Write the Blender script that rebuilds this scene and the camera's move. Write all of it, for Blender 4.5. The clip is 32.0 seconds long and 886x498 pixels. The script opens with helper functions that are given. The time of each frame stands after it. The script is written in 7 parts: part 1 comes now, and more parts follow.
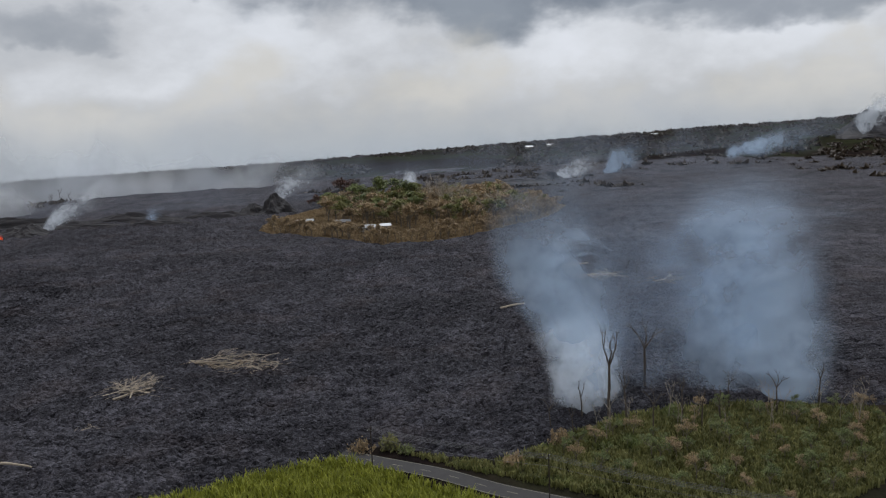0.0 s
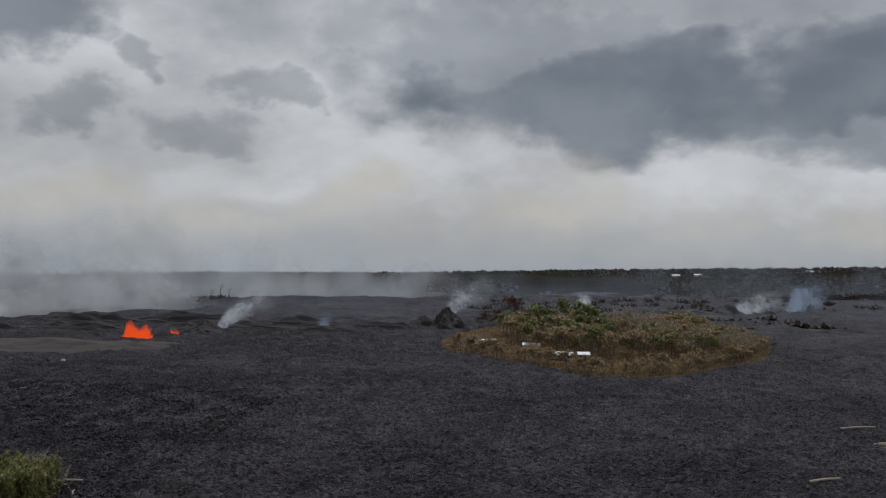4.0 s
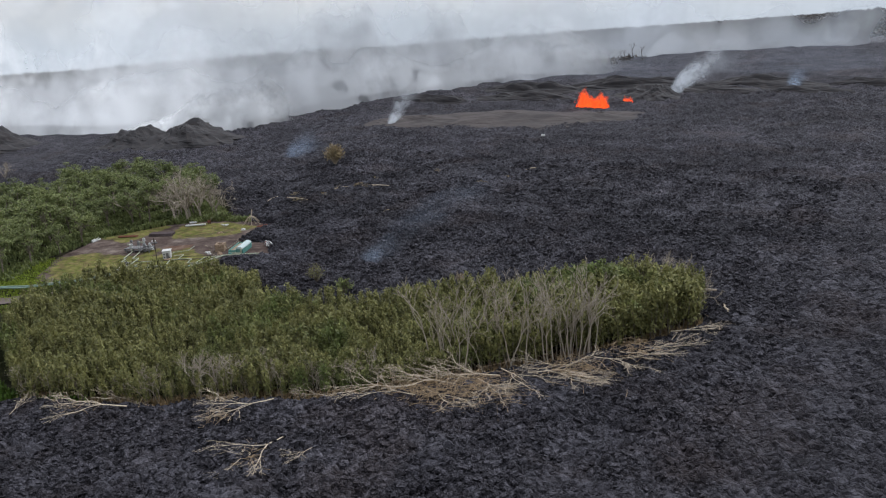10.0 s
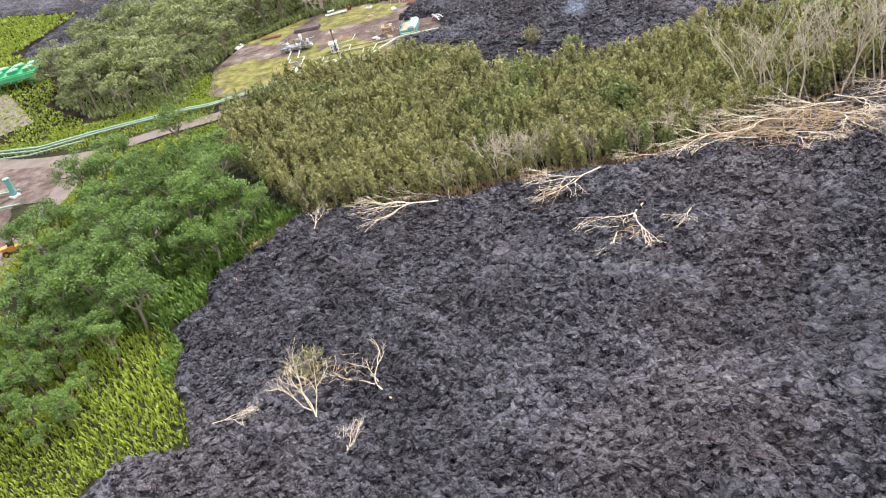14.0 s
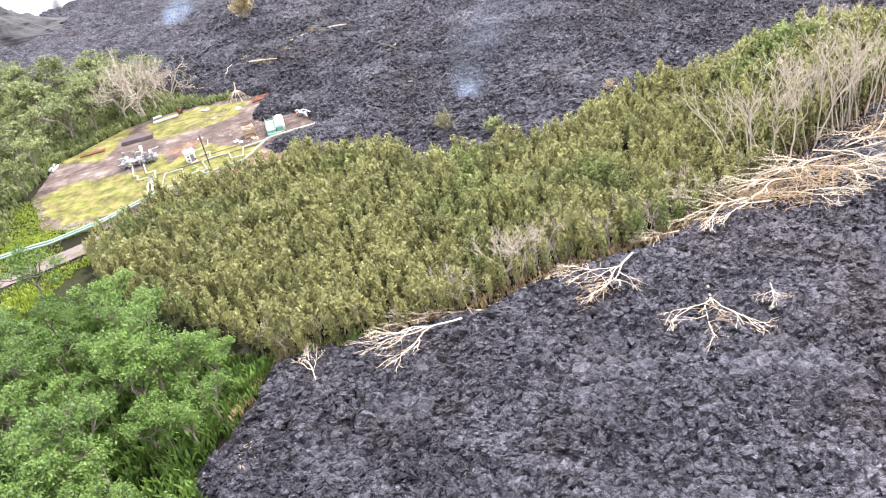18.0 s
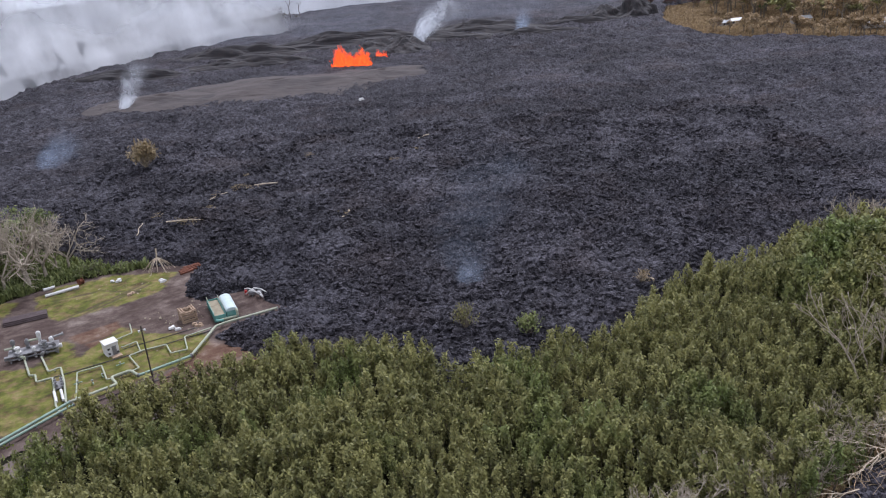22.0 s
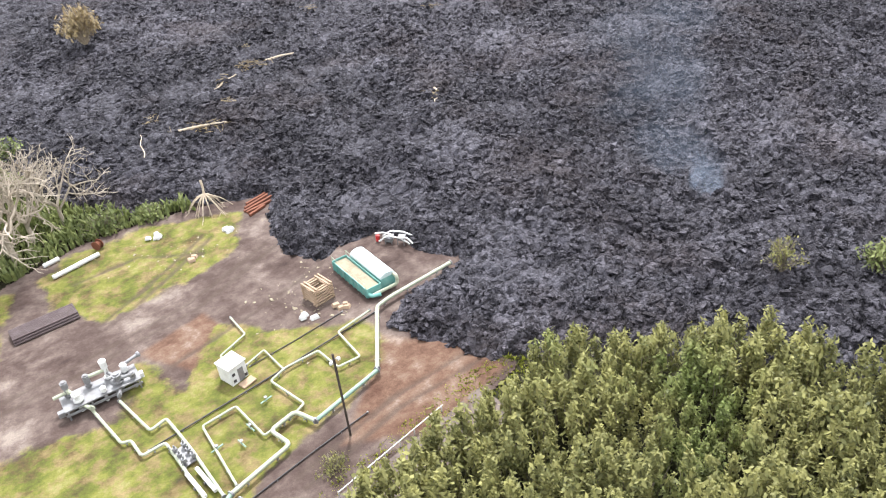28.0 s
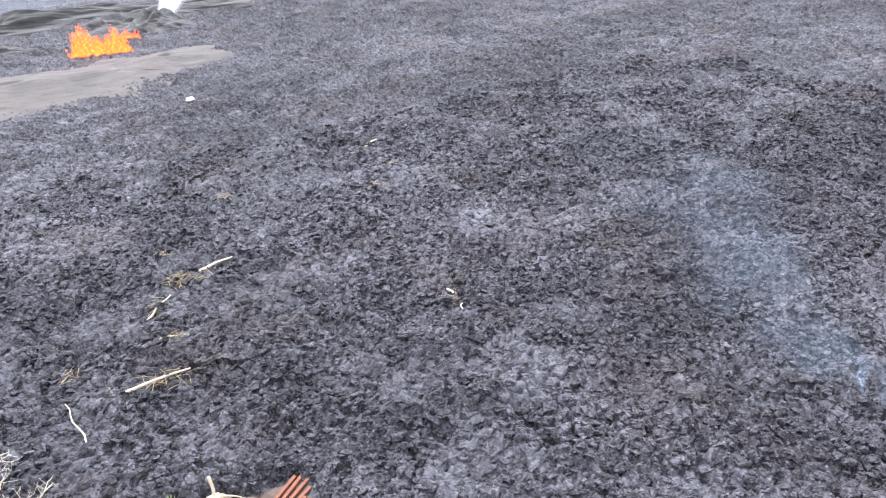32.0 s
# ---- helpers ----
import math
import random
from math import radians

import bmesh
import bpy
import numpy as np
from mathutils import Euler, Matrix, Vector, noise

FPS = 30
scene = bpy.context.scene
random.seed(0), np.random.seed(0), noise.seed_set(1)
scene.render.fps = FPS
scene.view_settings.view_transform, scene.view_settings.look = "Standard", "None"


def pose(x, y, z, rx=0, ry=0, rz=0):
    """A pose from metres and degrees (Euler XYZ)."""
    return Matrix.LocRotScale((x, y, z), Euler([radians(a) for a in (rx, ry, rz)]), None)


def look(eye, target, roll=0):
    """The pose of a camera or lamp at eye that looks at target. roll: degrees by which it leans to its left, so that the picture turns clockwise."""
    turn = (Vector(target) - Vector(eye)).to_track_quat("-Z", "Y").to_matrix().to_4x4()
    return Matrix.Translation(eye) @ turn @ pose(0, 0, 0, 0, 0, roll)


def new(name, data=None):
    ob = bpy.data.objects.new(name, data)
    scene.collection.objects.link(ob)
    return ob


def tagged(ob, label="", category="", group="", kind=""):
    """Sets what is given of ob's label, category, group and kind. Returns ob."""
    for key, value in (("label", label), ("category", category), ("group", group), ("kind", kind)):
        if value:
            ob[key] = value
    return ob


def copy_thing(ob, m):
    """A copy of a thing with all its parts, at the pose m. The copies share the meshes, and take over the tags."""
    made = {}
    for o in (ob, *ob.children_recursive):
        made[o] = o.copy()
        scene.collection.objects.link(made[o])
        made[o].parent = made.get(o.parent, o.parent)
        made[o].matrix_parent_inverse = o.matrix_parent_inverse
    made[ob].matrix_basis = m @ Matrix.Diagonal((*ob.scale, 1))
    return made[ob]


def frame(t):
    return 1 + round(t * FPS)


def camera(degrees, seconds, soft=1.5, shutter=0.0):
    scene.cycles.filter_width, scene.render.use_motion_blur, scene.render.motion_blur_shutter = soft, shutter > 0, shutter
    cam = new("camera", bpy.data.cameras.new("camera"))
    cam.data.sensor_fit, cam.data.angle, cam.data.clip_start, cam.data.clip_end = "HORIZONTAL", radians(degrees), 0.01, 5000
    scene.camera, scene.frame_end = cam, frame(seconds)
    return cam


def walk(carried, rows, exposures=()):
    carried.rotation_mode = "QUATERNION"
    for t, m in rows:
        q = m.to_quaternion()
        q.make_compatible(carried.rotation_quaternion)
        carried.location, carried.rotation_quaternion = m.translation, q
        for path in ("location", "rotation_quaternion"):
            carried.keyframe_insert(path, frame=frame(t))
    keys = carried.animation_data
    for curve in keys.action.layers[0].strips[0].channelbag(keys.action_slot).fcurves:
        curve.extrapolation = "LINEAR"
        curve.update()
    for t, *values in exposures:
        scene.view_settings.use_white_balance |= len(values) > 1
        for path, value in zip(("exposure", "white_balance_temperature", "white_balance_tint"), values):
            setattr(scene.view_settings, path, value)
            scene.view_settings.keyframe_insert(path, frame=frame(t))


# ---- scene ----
cam = camera(57.1, 32.0, 1.15)
METRES, EYE, TILT, LEAN, TURN = 500.0, 73.0, 0.0, 0.0, 0.0
ROWS = [
    (0.0, 0.0, 0.0, 0.0, -0.4, -8.81, 2.57),
    (0.5, -0.016, 0.0106, -0.0002, -0.04, -8.68, 1.14),
    (1.0, -0.0302, 0.02, -0.0003, -0.52, -8.76, 0.5),
    (1.5, -0.0464, 0.031, -0.0008, -0.01, -9.18, 0.48),
    (2.0, -0.0607, 0.0397, -0.0008, -1.53, -9.72, 0.5),
    (2.5, -0.0773, 0.0518, -0.0004, -1.42, -10.12, 0.71),
    (3.0, -0.0925, 0.0626, -0.0003, 1.26, -9.29, 0.67),
    (3.5, -0.1108, 0.0752, 0.0005, 3.42, -4.61, -0.51),
    (4.0, -0.1274, 0.0873, 0.0011, 7.39, -0.56, -1.31),
    (4.5, -0.147, 0.1002, 0.0027, 11.92, 3.48, -1.93),
    (6.5, -0.2209, 0.1487, 0.0046, 25.95, 7.07, -5.23),
    (7.0, -0.2376, 0.1553, 0.0048, 27.14, 6.57, -4.77),
    (7.5, -0.2519, 0.1562, 0.0047, 28.05, 4.95, -4.25),
    (8.0, -0.265, 0.1555, 0.0038, 30.42, -0.52, -2.67),
    (8.5, -0.2794, 0.1533, 0.0028, 30.67, -10.31, -0.31),
    (9.0, -0.294, 0.1511, 0.0022, 30.09, -15.65, 1.21),
    (9.5, -0.3104, 0.1483, 0.0014, 29.55, -16.23, 2.13),
    (10.0, -0.3254, 0.1454, 0.0003, 29.85, -16.95, 3.56),
    (10.5, -0.3406, 0.1417, -0.0008, 30.33, -17.99, 5.01),
    (11.0, -0.3555, 0.1385, -0.0021, 31.03, -18.51, 6.24),
    (11.5, -0.3706, 0.1343, -0.0025, 32.66, -20.1, 8.06),
    (12.0, -0.3852, 0.1299, -0.0034, 33.91, -22.41, 9.34),
    (12.5, -0.3993, 0.1254, -0.004, 33.34, -25.82, 9.98),
    (13.0, -0.4126, 0.121, -0.004, 31.68, -29.85, 10.98),
    (13.5, -0.4265, 0.1171, -0.0037, 29.36, -32.67, 12.03),
    (15.5, -0.4826, 0.1128, -0.0037, 19.58, -31.93, 12.79),
    (16.0, -0.4962, 0.1142, -0.0035, 15.12, -32.46, 11.73),
    (16.5, -0.5096, 0.1169, -0.0033, 13.02, -31.84, 11.28),
    (17.0, -0.5228, 0.1208, -0.0032, 11.47, -31.72, 10.6),
    (17.5, -0.5354, 0.1256, -0.0028, 9.46, -31.34, 10.43),
    (18.0, -0.5476, 0.1316, -0.0026, 7.09, -30.58, 10.52),
    (18.5, -0.5595, 0.1387, -0.0026, 4.77, -30.18, 10.34),
    (19.0, -0.5707, 0.1463, -0.0028, 2.64, -30.78, 10.29),
    (19.5, -0.5822, 0.1558, -0.0038, 1.29, -30.65, 9.49),
    (20.0, -0.592, 0.165, -0.0044, 2.08, -28.85, 8.14),
    (20.5, -0.6028, 0.1761, -0.005, 2.36, -27.36, 6.63),
    (21.0, -0.612, 0.1858, -0.0052, 0.57, -25.01, 5.76),
    (21.5, -0.6225, 0.1979, -0.0062, -1.41, -22.98, 5.15),
    (22.0, -0.6312, 0.2084, -0.0068, -3.1, -21.39, 4.25),
    (22.5, -0.6412, 0.2206, -0.0077, -4.92, -19.77, 3.71),
    (23.0, -0.65, 0.2317, -0.0087, -4.36, -19.14, 3.58),
    (23.5, -0.66, 0.2445, -0.0101, -1.9, -18.85, 4.25),
    (24.0, -0.6687, 0.2557, -0.0114, -0.32, -18.95, 4.6),
    (24.5, -0.6784, 0.2674, -0.012, -0.98, -19.33, 4.52),
    (26.5, -0.7122, 0.31, -0.0149, -9.75, -23.15, 7.73),
    (27.0, -0.7193, 0.3198, -0.0157, -11.18, -28.96, 6.84),
    (27.5, -0.7278, 0.3322, -0.0175, -13.02, -32.86, 5.98),
    (28.0, -0.7348, 0.3427, -0.0187, -14.53, -34.16, 5.3),
    (28.5, -0.7423, 0.3546, -0.0197, -16.77, -35.41, 5.41),
    (29.0, -0.7487, 0.3652, -0.0203, -19.03, -35.99, 5.45),
    (29.5, -0.7555, 0.3783, -0.0214, -21.03, -34.45, 4.84),
    (30.0, -0.7613, 0.3899, -0.0219, -22.83, -32.86, 4.31),
    (30.5, -0.7677, 0.4032, -0.0226, -25.51, -31.62, 4.3),
    (31.0, -0.7733, 0.4155, -0.0231, -27.96, -28.63, 4.4),
    (31.5, -0.7798, 0.4296, -0.0236, -30.3, -26.64, 4.22),
    (32.0, -0.7853, 0.4425, -0.0247, -30.44, -25.21, 3.89),
]
EXPOSURES = [(0.0, -0.45, 6000, 10), (1.0, -0.4, 6000, 10), (2.0, -0.1, 6000, 10), (3.0, -0.22, 6000, 10), (4.0, -0.8, 6100, 10), (6.5, -1.02, 6100, 10), (7.5, -1.02, 6100, 10), (8.0, -0.95, 6050, 10), (8.5, -0.2, 6000, 10), (9.0, 0.25, 5850, 10), (9.5, 0.3, 5850, 10), (10.0, 0.05, 5900, 10), (11.0, 0.2, 5900, 10), (12.0, 0.45, 6000, 10),
             (13.0, 1.15, 6400, 10), (15.5, 2.0, 6050, 16), (20.0, 2.35, 6150, 15), (21.0, 1.8, 5900, 16), (21.5, 1.05, 5800, 18), (22.0, 0.45, 5750, 18), (23.0, 0.2, 5650, 18), (24.0, 0.6, 5850, 18), (26.5, 0.6, 6000, 14), (27.5, 1.6, 6200, 12), (29.5, 1.95, 5950, 10), (31.0, 2.25, 5900, 10), (32.0, 2.25, 5850, 10)]
walk(cam, [(t, pose(0, 0, EYE, TILT, LEAN, TURN) @ pose(METRES * x, METRES * y, METRES * z, 90 + pitch, roll, yaw)) for t, x, y, z, yaw, pitch, roll in ROWS], EXPOSURES)
scene.cycles.transparent_max_bounces = 32

# ---- node helpers ----


def nodes_of(tree):
    n, l = tree.nodes, tree.links

    def add(kind, props=None, **inputs):
        nd = n.new(kind)
        for k, v in (props or {}).items():
            setattr(nd, k, v)
        for k, v in inputs.items():
            key = int(k[1:]) if k[0] == "i" and k[1:].isdigit() else k.replace("_", " ")
            if isinstance(v, bpy.types.NodeSocket):
                l.new(v, nd.inputs[key])
            else:
                nd.inputs[key].default_value = v
        return nd

    def mth(op, a, b=0.0, c=0.0):
        return add("ShaderNodeMath", {"operation": op}, i0=a, i1=b, i2=c).outputs[0]

    def ramp(fac, *stops):
        nd = add("ShaderNodeValToRGB", i0=fac)
        el = nd.color_ramp.elements
        while len(el) < len(stops):
            el.new(0.5)
        for e, (p, c) in zip(el, stops):
            e.position, e.color = p, (*c, 1) if len(c) == 3 else c
        return nd.outputs[0]

    def mix(fac, a, b, kind="MIX"):
        nd = add("ShaderNodeMix", {"data_type": "RGBA", "blend_type": kind}, i0=fac)
        for k, v in ((6, a), (7, b)):
            if isinstance(v, bpy.types.NodeSocket):
                l.new(v, nd.inputs[k])
            else:
                nd.inputs[k].default_value = (*v, 1)
        return nd.outputs[2]

    def noise_of(vec, scale, detail=4.0, rough=0.55):
        return add("ShaderNodeTexNoise", Vector=vec, Scale=scale, Detail=detail, Roughness=rough).outputs[0]

    return add, mth, ramp, mix, noise_of, l


def material(name):
    m = bpy.data.materials.new(name)
    m.use_nodes = True
    m.node_tree.nodes.clear()
    add, mth, ramp, mix, noise_of, l = nodes_of(m.node_tree)
    out = add("ShaderNodeOutputMaterial")
    return m, out, add, mth, ramp, mix, noise_of, l


# ---- world and sun ----
SUN_UP, SUN_AZ = 57.0, 15.0
world = bpy.data.worlds.new("world")
scene.world = world
world.use_nodes = True
world.node_tree.nodes.clear()
add, mth, ramp, mix, noise_of, l = nodes_of(world.node_tree)
sky = add("ShaderNodeTexSky", {"sky_type": "NISHITA", "sun_disc": False, "sun_elevation": radians(SUN_UP), "sun_rotation": radians(SUN_AZ)})
way = add("ShaderNodeTexCoord").outputs["Generated"]
sep = add("ShaderNodeSeparateXYZ", i0=way)
X, Y, Z = sep.outputs
flat = add("ShaderNodeCombineXYZ", X=X, Y=Y, Z=mth("MULTIPLY", Z, 1.55)).outputs[0]
big = noise_of(add("ShaderNodeMapping", Vector=flat, Location=(3.3, 1.4, 0.4)).outputs[0], 3.0, 2.0, 0.4)
small = noise_of(add("ShaderNodeMapping", Vector=flat, Location=(1.1, 7.4, 0.0)).outputs[0], 7.5, 9.0, 0.5)
curl = noise_of(add("ShaderNodeMapping", Vector=flat, Location=(5.2, 0.3, 2.0)).outputs[0], 14.0, 5.0, 0.5)
wisp = noise_of(add("ShaderNodeMapping", Vector=add("ShaderNodeCombineXYZ", X=X, Y=Y, Z=mth("MULTIPLY", Z, 1.7)).outputs[0], Location=(0.7, 2.2, 1.0)).outputs[0], 5.0, 7.0, 0.55)
azim = mth("ARCTAN2", mth("MULTIPLY", X, -1.0), Y)
wob = mth("MULTIPLY", mth("SUBTRACT", small, 0.5), 0.22)
# the overcast: pale and mid grey sheets, broken into heavier clouds away from the lava plain
both = mth("ADD", mth("MULTIPLY", big, 0.5), mth("MULTIPLY", small, 0.5))
away = ramp(both, (0.40, (0.78, 0.78, 0.785)), (0.49, (0.68, 0.67, 0.655)), (0.53, (0.58, 0.57, 0.56)), (0.56, (0.42, 0.43, 0.45)), (0.62, (0.31, 0.33, 0.355)), (0.74, (0.19, 0.21, 0.235)))
veil = ramp(mth("ADD", mth("MULTIPLY", wisp, 0.65), mth("MULTIPLY", big, 0.35)), (0.34, (0.80, 0.79, 0.79)), (0.46, (0.70, 0.69, 0.68)), (0.56, (0.56, 0.55, 0.54)), (0.68, (0.42, 0.425, 0.43)))
ahead = mth("MULTIPLY", add("ShaderNodeMapRange", {"interpolation_type": "SMOOTHSTEP"}, i0=mth("ABSOLUTE", mth("SUBTRACT", azim, 0.3)), i1=0.85, i2=1.25, i3=1.0, i4=0.0).outputs[0],
            add("ShaderNodeMapRange", {"interpolation_type": "SMOOTHSTEP"}, i0=mth("ADD", Z, wob), i1=0.42, i2=0.6, i3=1.0, i4=0.0).outputs[0])
lift = add("ShaderNodeMapRange", {"interpolation_type": "SMOOTHSTEP"}, i0=Z, i1=0.12, i2=0.24, i3=1.0, i4=1.22).outputs[0]
veil = add("ShaderNodeVectorMath", {"operation": "SCALE"}, i0=veil, Scale=lift).outputs[0]
cloud = mix(ahead, away, veil)
# single heavy clouds: bearing, height, half breadth, half height, weight
CLOUDS = [(0.91, 0.318, 0.14, 0.045, 0.8), (0.57, 0.385, 0.13, 0.05, 0.95), (0.455, 0.312, 0.055, 0.022, 0.5), (0.63, 0.225, 0.10, 0.043, 0.85), (0.49, 0.197, 0.032, 0.02, 0.55),
          (0.875, 0.19, 0.085, 0.05, 0.55), (0.80, 0.122, 0.06, 0.045, 0.65), (0.54, 0.138, 0.048, 0.022, 0.55), (0.337, 0.166, 0.045, 0.022, 0.5), (0.40, 0.118, 0.055, 0.022, 0.4),
          (0.21, 0.25, 0.085, 0.045, 0.5), (0.03, 0.205, 0.2, 0.085, 0.7), (0.02, 0.345, 0.11, 0.06, 0.4), (-0.12, 0.165, 0.28, 0.07, 0.95), (-0.40, 0.17, 0.26, 0.08, 0.95), (-0.2, 0.27, 0.26, 0.05, 0.6), (-0.6, 0.17, 0.25, 0.07, 0.8), (-0.2, 0.28, 0.55, 0.16, 0.45), (-0.45, 0.115, 0.22, 0.035, 0.75), (0.95, 0.0, 0.06, 0.02, 0.5)]
warp = add("ShaderNodeSeparateColor", i0=add("ShaderNodeTexNoise", Vector=flat, Scale=6.5, Detail=5.0, Roughness=0.55).outputs["Color"])
azim_w = mth("ADD", azim, mth("MULTIPLY", mth("SUBTRACT", warp.outputs[0], 0.5), 0.30))
Z_w = mth("ADD", Z, mth("MULTIPLY", mth("SUBTRACT", warp.outputs[1], 0.5), 0.15))
fray = mth("MULTIPLY", mth("SUBTRACT", curl, 0.5), 1.5)
heavy = None
for a0, e0, aw, eh, weight in CLOUDS:
    aw, eh = 1.25 * aw, 1.3 * eh
    dx, dz = mth("MULTIPLY", mth("SUBTRACT", azim_w, a0), 1 / aw), mth("MULTIPLY", mth("SUBTRACT", Z_w, e0), 1 / eh)
    # flat bases, heaped tops: the lower half falls off faster
    dz = mth("MAXIMUM", dz, mth("MULTIPLY", dz, -1.5))
    inside = mth("ADD", mth("SUBTRACT", 1.0, mth("ADD", mth("MULTIPLY", dx, dx), mth("MULTIPLY", dz, dz))), fray)
    dark = add("ShaderNodeMapRange", {"interpolation_type": "SMOOTHSTEP"}, i0=inside, i1=-0.45, i2=0.8, i3=0.0, i4=weight).outputs[0]
    heavy = dark if heavy is None else mth("MAXIMUM", heavy, dark)
cloud = mix(heavy, cloud, ramp(small, (0.35, (0.255, 0.275, 0.30)), (0.65, (0.155, 0.175, 0.205))))
low = add("ShaderNodeMapRange", {"interpolation_type": "SMOOTHSTEP"}, i0=mth("ADD", Z, wob), i1=0.03, i2=0.09, i3=1.0, i4=0.0).outputs[0]
glow = mix(ramp(small, (0.4, (0, 0, 0)), (0.6, (1, 1, 1))), (0.60, 0.55, 0.46), (0.44, 0.43, 0.41))
cloud = mix(mth("MULTIPLY", low, 0.65), cloud, glow)
haze = add("ShaderNodeMapRange", {"interpolation_type": "SMOOTHSTEP"}, i0=Z, i1=-0.04, i2=0.045, i3=1.0, i4=0.0).outputs[0]
cloud = mix(mth("MULTIPLY", haze, 0.85), cloud, (0.40, 0.43, 0.455))
l.new(add("ShaderNodeMixShader", i0=0.95,
          i1=add("ShaderNodeBackground", Color=sky.outputs[0], Strength=0.08).outputs[0],
          i2=add("ShaderNodeBackground", Color=cloud, Strength=1.4).outputs[0]).outputs[0], add("ShaderNodeOutputWorld").inputs[0])
sun = new("sun", bpy.data.lights.new("sun", "SUN"))
sun.data.energy, sun.data.angle, sun.data.color = 2.5, radians(9), (1.0, 0.97, 0.93)
sun.matrix_world = look((0, 0, 300), (-40, -150, 60))

# ---- materials ----


def principled(m, out, add, l, color, rough, normal=None, metal=0.0, spec=0.3):
    b = add("ShaderNodeBsdfPrincipled", Roughness=rough, Metallic=metal)
    b.inputs["Specular IOR Level"].default_value = spec
    if isinstance(color, bpy.types.NodeSocket):
        l.new(color, b.inputs["Base Color"])
    else:
        b.inputs["Base Color"].default_value = (*color, 1)
    if normal:
        l.new(normal, b.inputs["Normal"])
    l.new(b.outputs[0], out.inputs[0])
    return m


def plain(name, color, rough=0.7, metal=0.0, scale=1.2, dirt=0.35, grime=(0.12, 0.1, 0.08)):
    """Paint, wood or metal with weathered blotches, grain and slight relief."""
    m, out, add, mth, ramp, mix, noise_of, l = material(name)
    v = add("ShaderNodeTexCoord").outputs["Object"]
    big = noise_of(v, scale, 5.0, 0.6)
    fine = noise_of(v, scale * 14, 3.0, 0.6)
    k = add("ShaderNodeMapRange", i0=big, i1=0.45, i2=0.75, i3=0.0, i4=dirt).outputs[0]
    c = mix(k, color, grime)
    c = mix(0.25, c, ramp(fine, (0.3, (0.25, 0.25, 0.25)), (0.7, (1, 1, 1))), "MULTIPLY")
    bump = add("ShaderNodeBump", Strength=0.25, Distance=0.02, Height=fine).outputs[0]
    return principled(m, out, add, l, c, rough, bump, metal)


def leafy(name, dark, light, through_light=0.25, patch_color=None):
    m, out, add, mth, ramp, mix, noise_of, l = material(name)
    isl = add("ShaderNodeNewGeometry").outputs["Random Per Island"]
    obr = add("ShaderNodeObjectInfo").outputs["Random"]
    pos = add("ShaderNodeNewGeometry").outputs["Position"]
    patch = noise_of(pos, 0.09, 3.0)
    clump = add("ShaderNodeMapRange", i0=noise_of(pos, 0.55, 2.0, 0.5), i1=0.3, i2=0.7, i3=0.0, i4=1.0).outputs[0]
    f = mth("ADD", mth("ADD", mth("MULTIPLY", isl, 0.3), mth("MULTIPLY", clump, 0.28)), mth("ADD", mth("MULTIPLY", obr, 0.12), mth("MULTIPLY", patch, 0.45)))
    c = ramp(f, (0.2, dark), (0.55, tuple((u + v) / 2.1 for u, v in zip(dark, light))), (0.9, light))
    if patch_color:
        k = add("ShaderNodeMapRange", i0=noise_of(pos, 0.055, 3.0), i1=0.55, i2=0.68, i3=0.0, i4=0.75).outputs[0]
        c = mix(k, c, mix(1.0, patch_color, ramp(isl, (0.0, (0.4,) * 3), (1.0, (1,) * 3)), "MULTIPLY"))
    d = add("ShaderNodeBsdfPrincipled", Base_Color=c, Roughness=0.55)
    d.inputs["Specular IOR Level"].default_value = 0.25
    t = add("ShaderNodeBsdfTranslucent", Color=c)
    l.new(add("ShaderNodeMixShader", i0=through_light, i1=d.outputs[0], i2=t.outputs[0]).outputs[0], out.inputs[0])
    return m


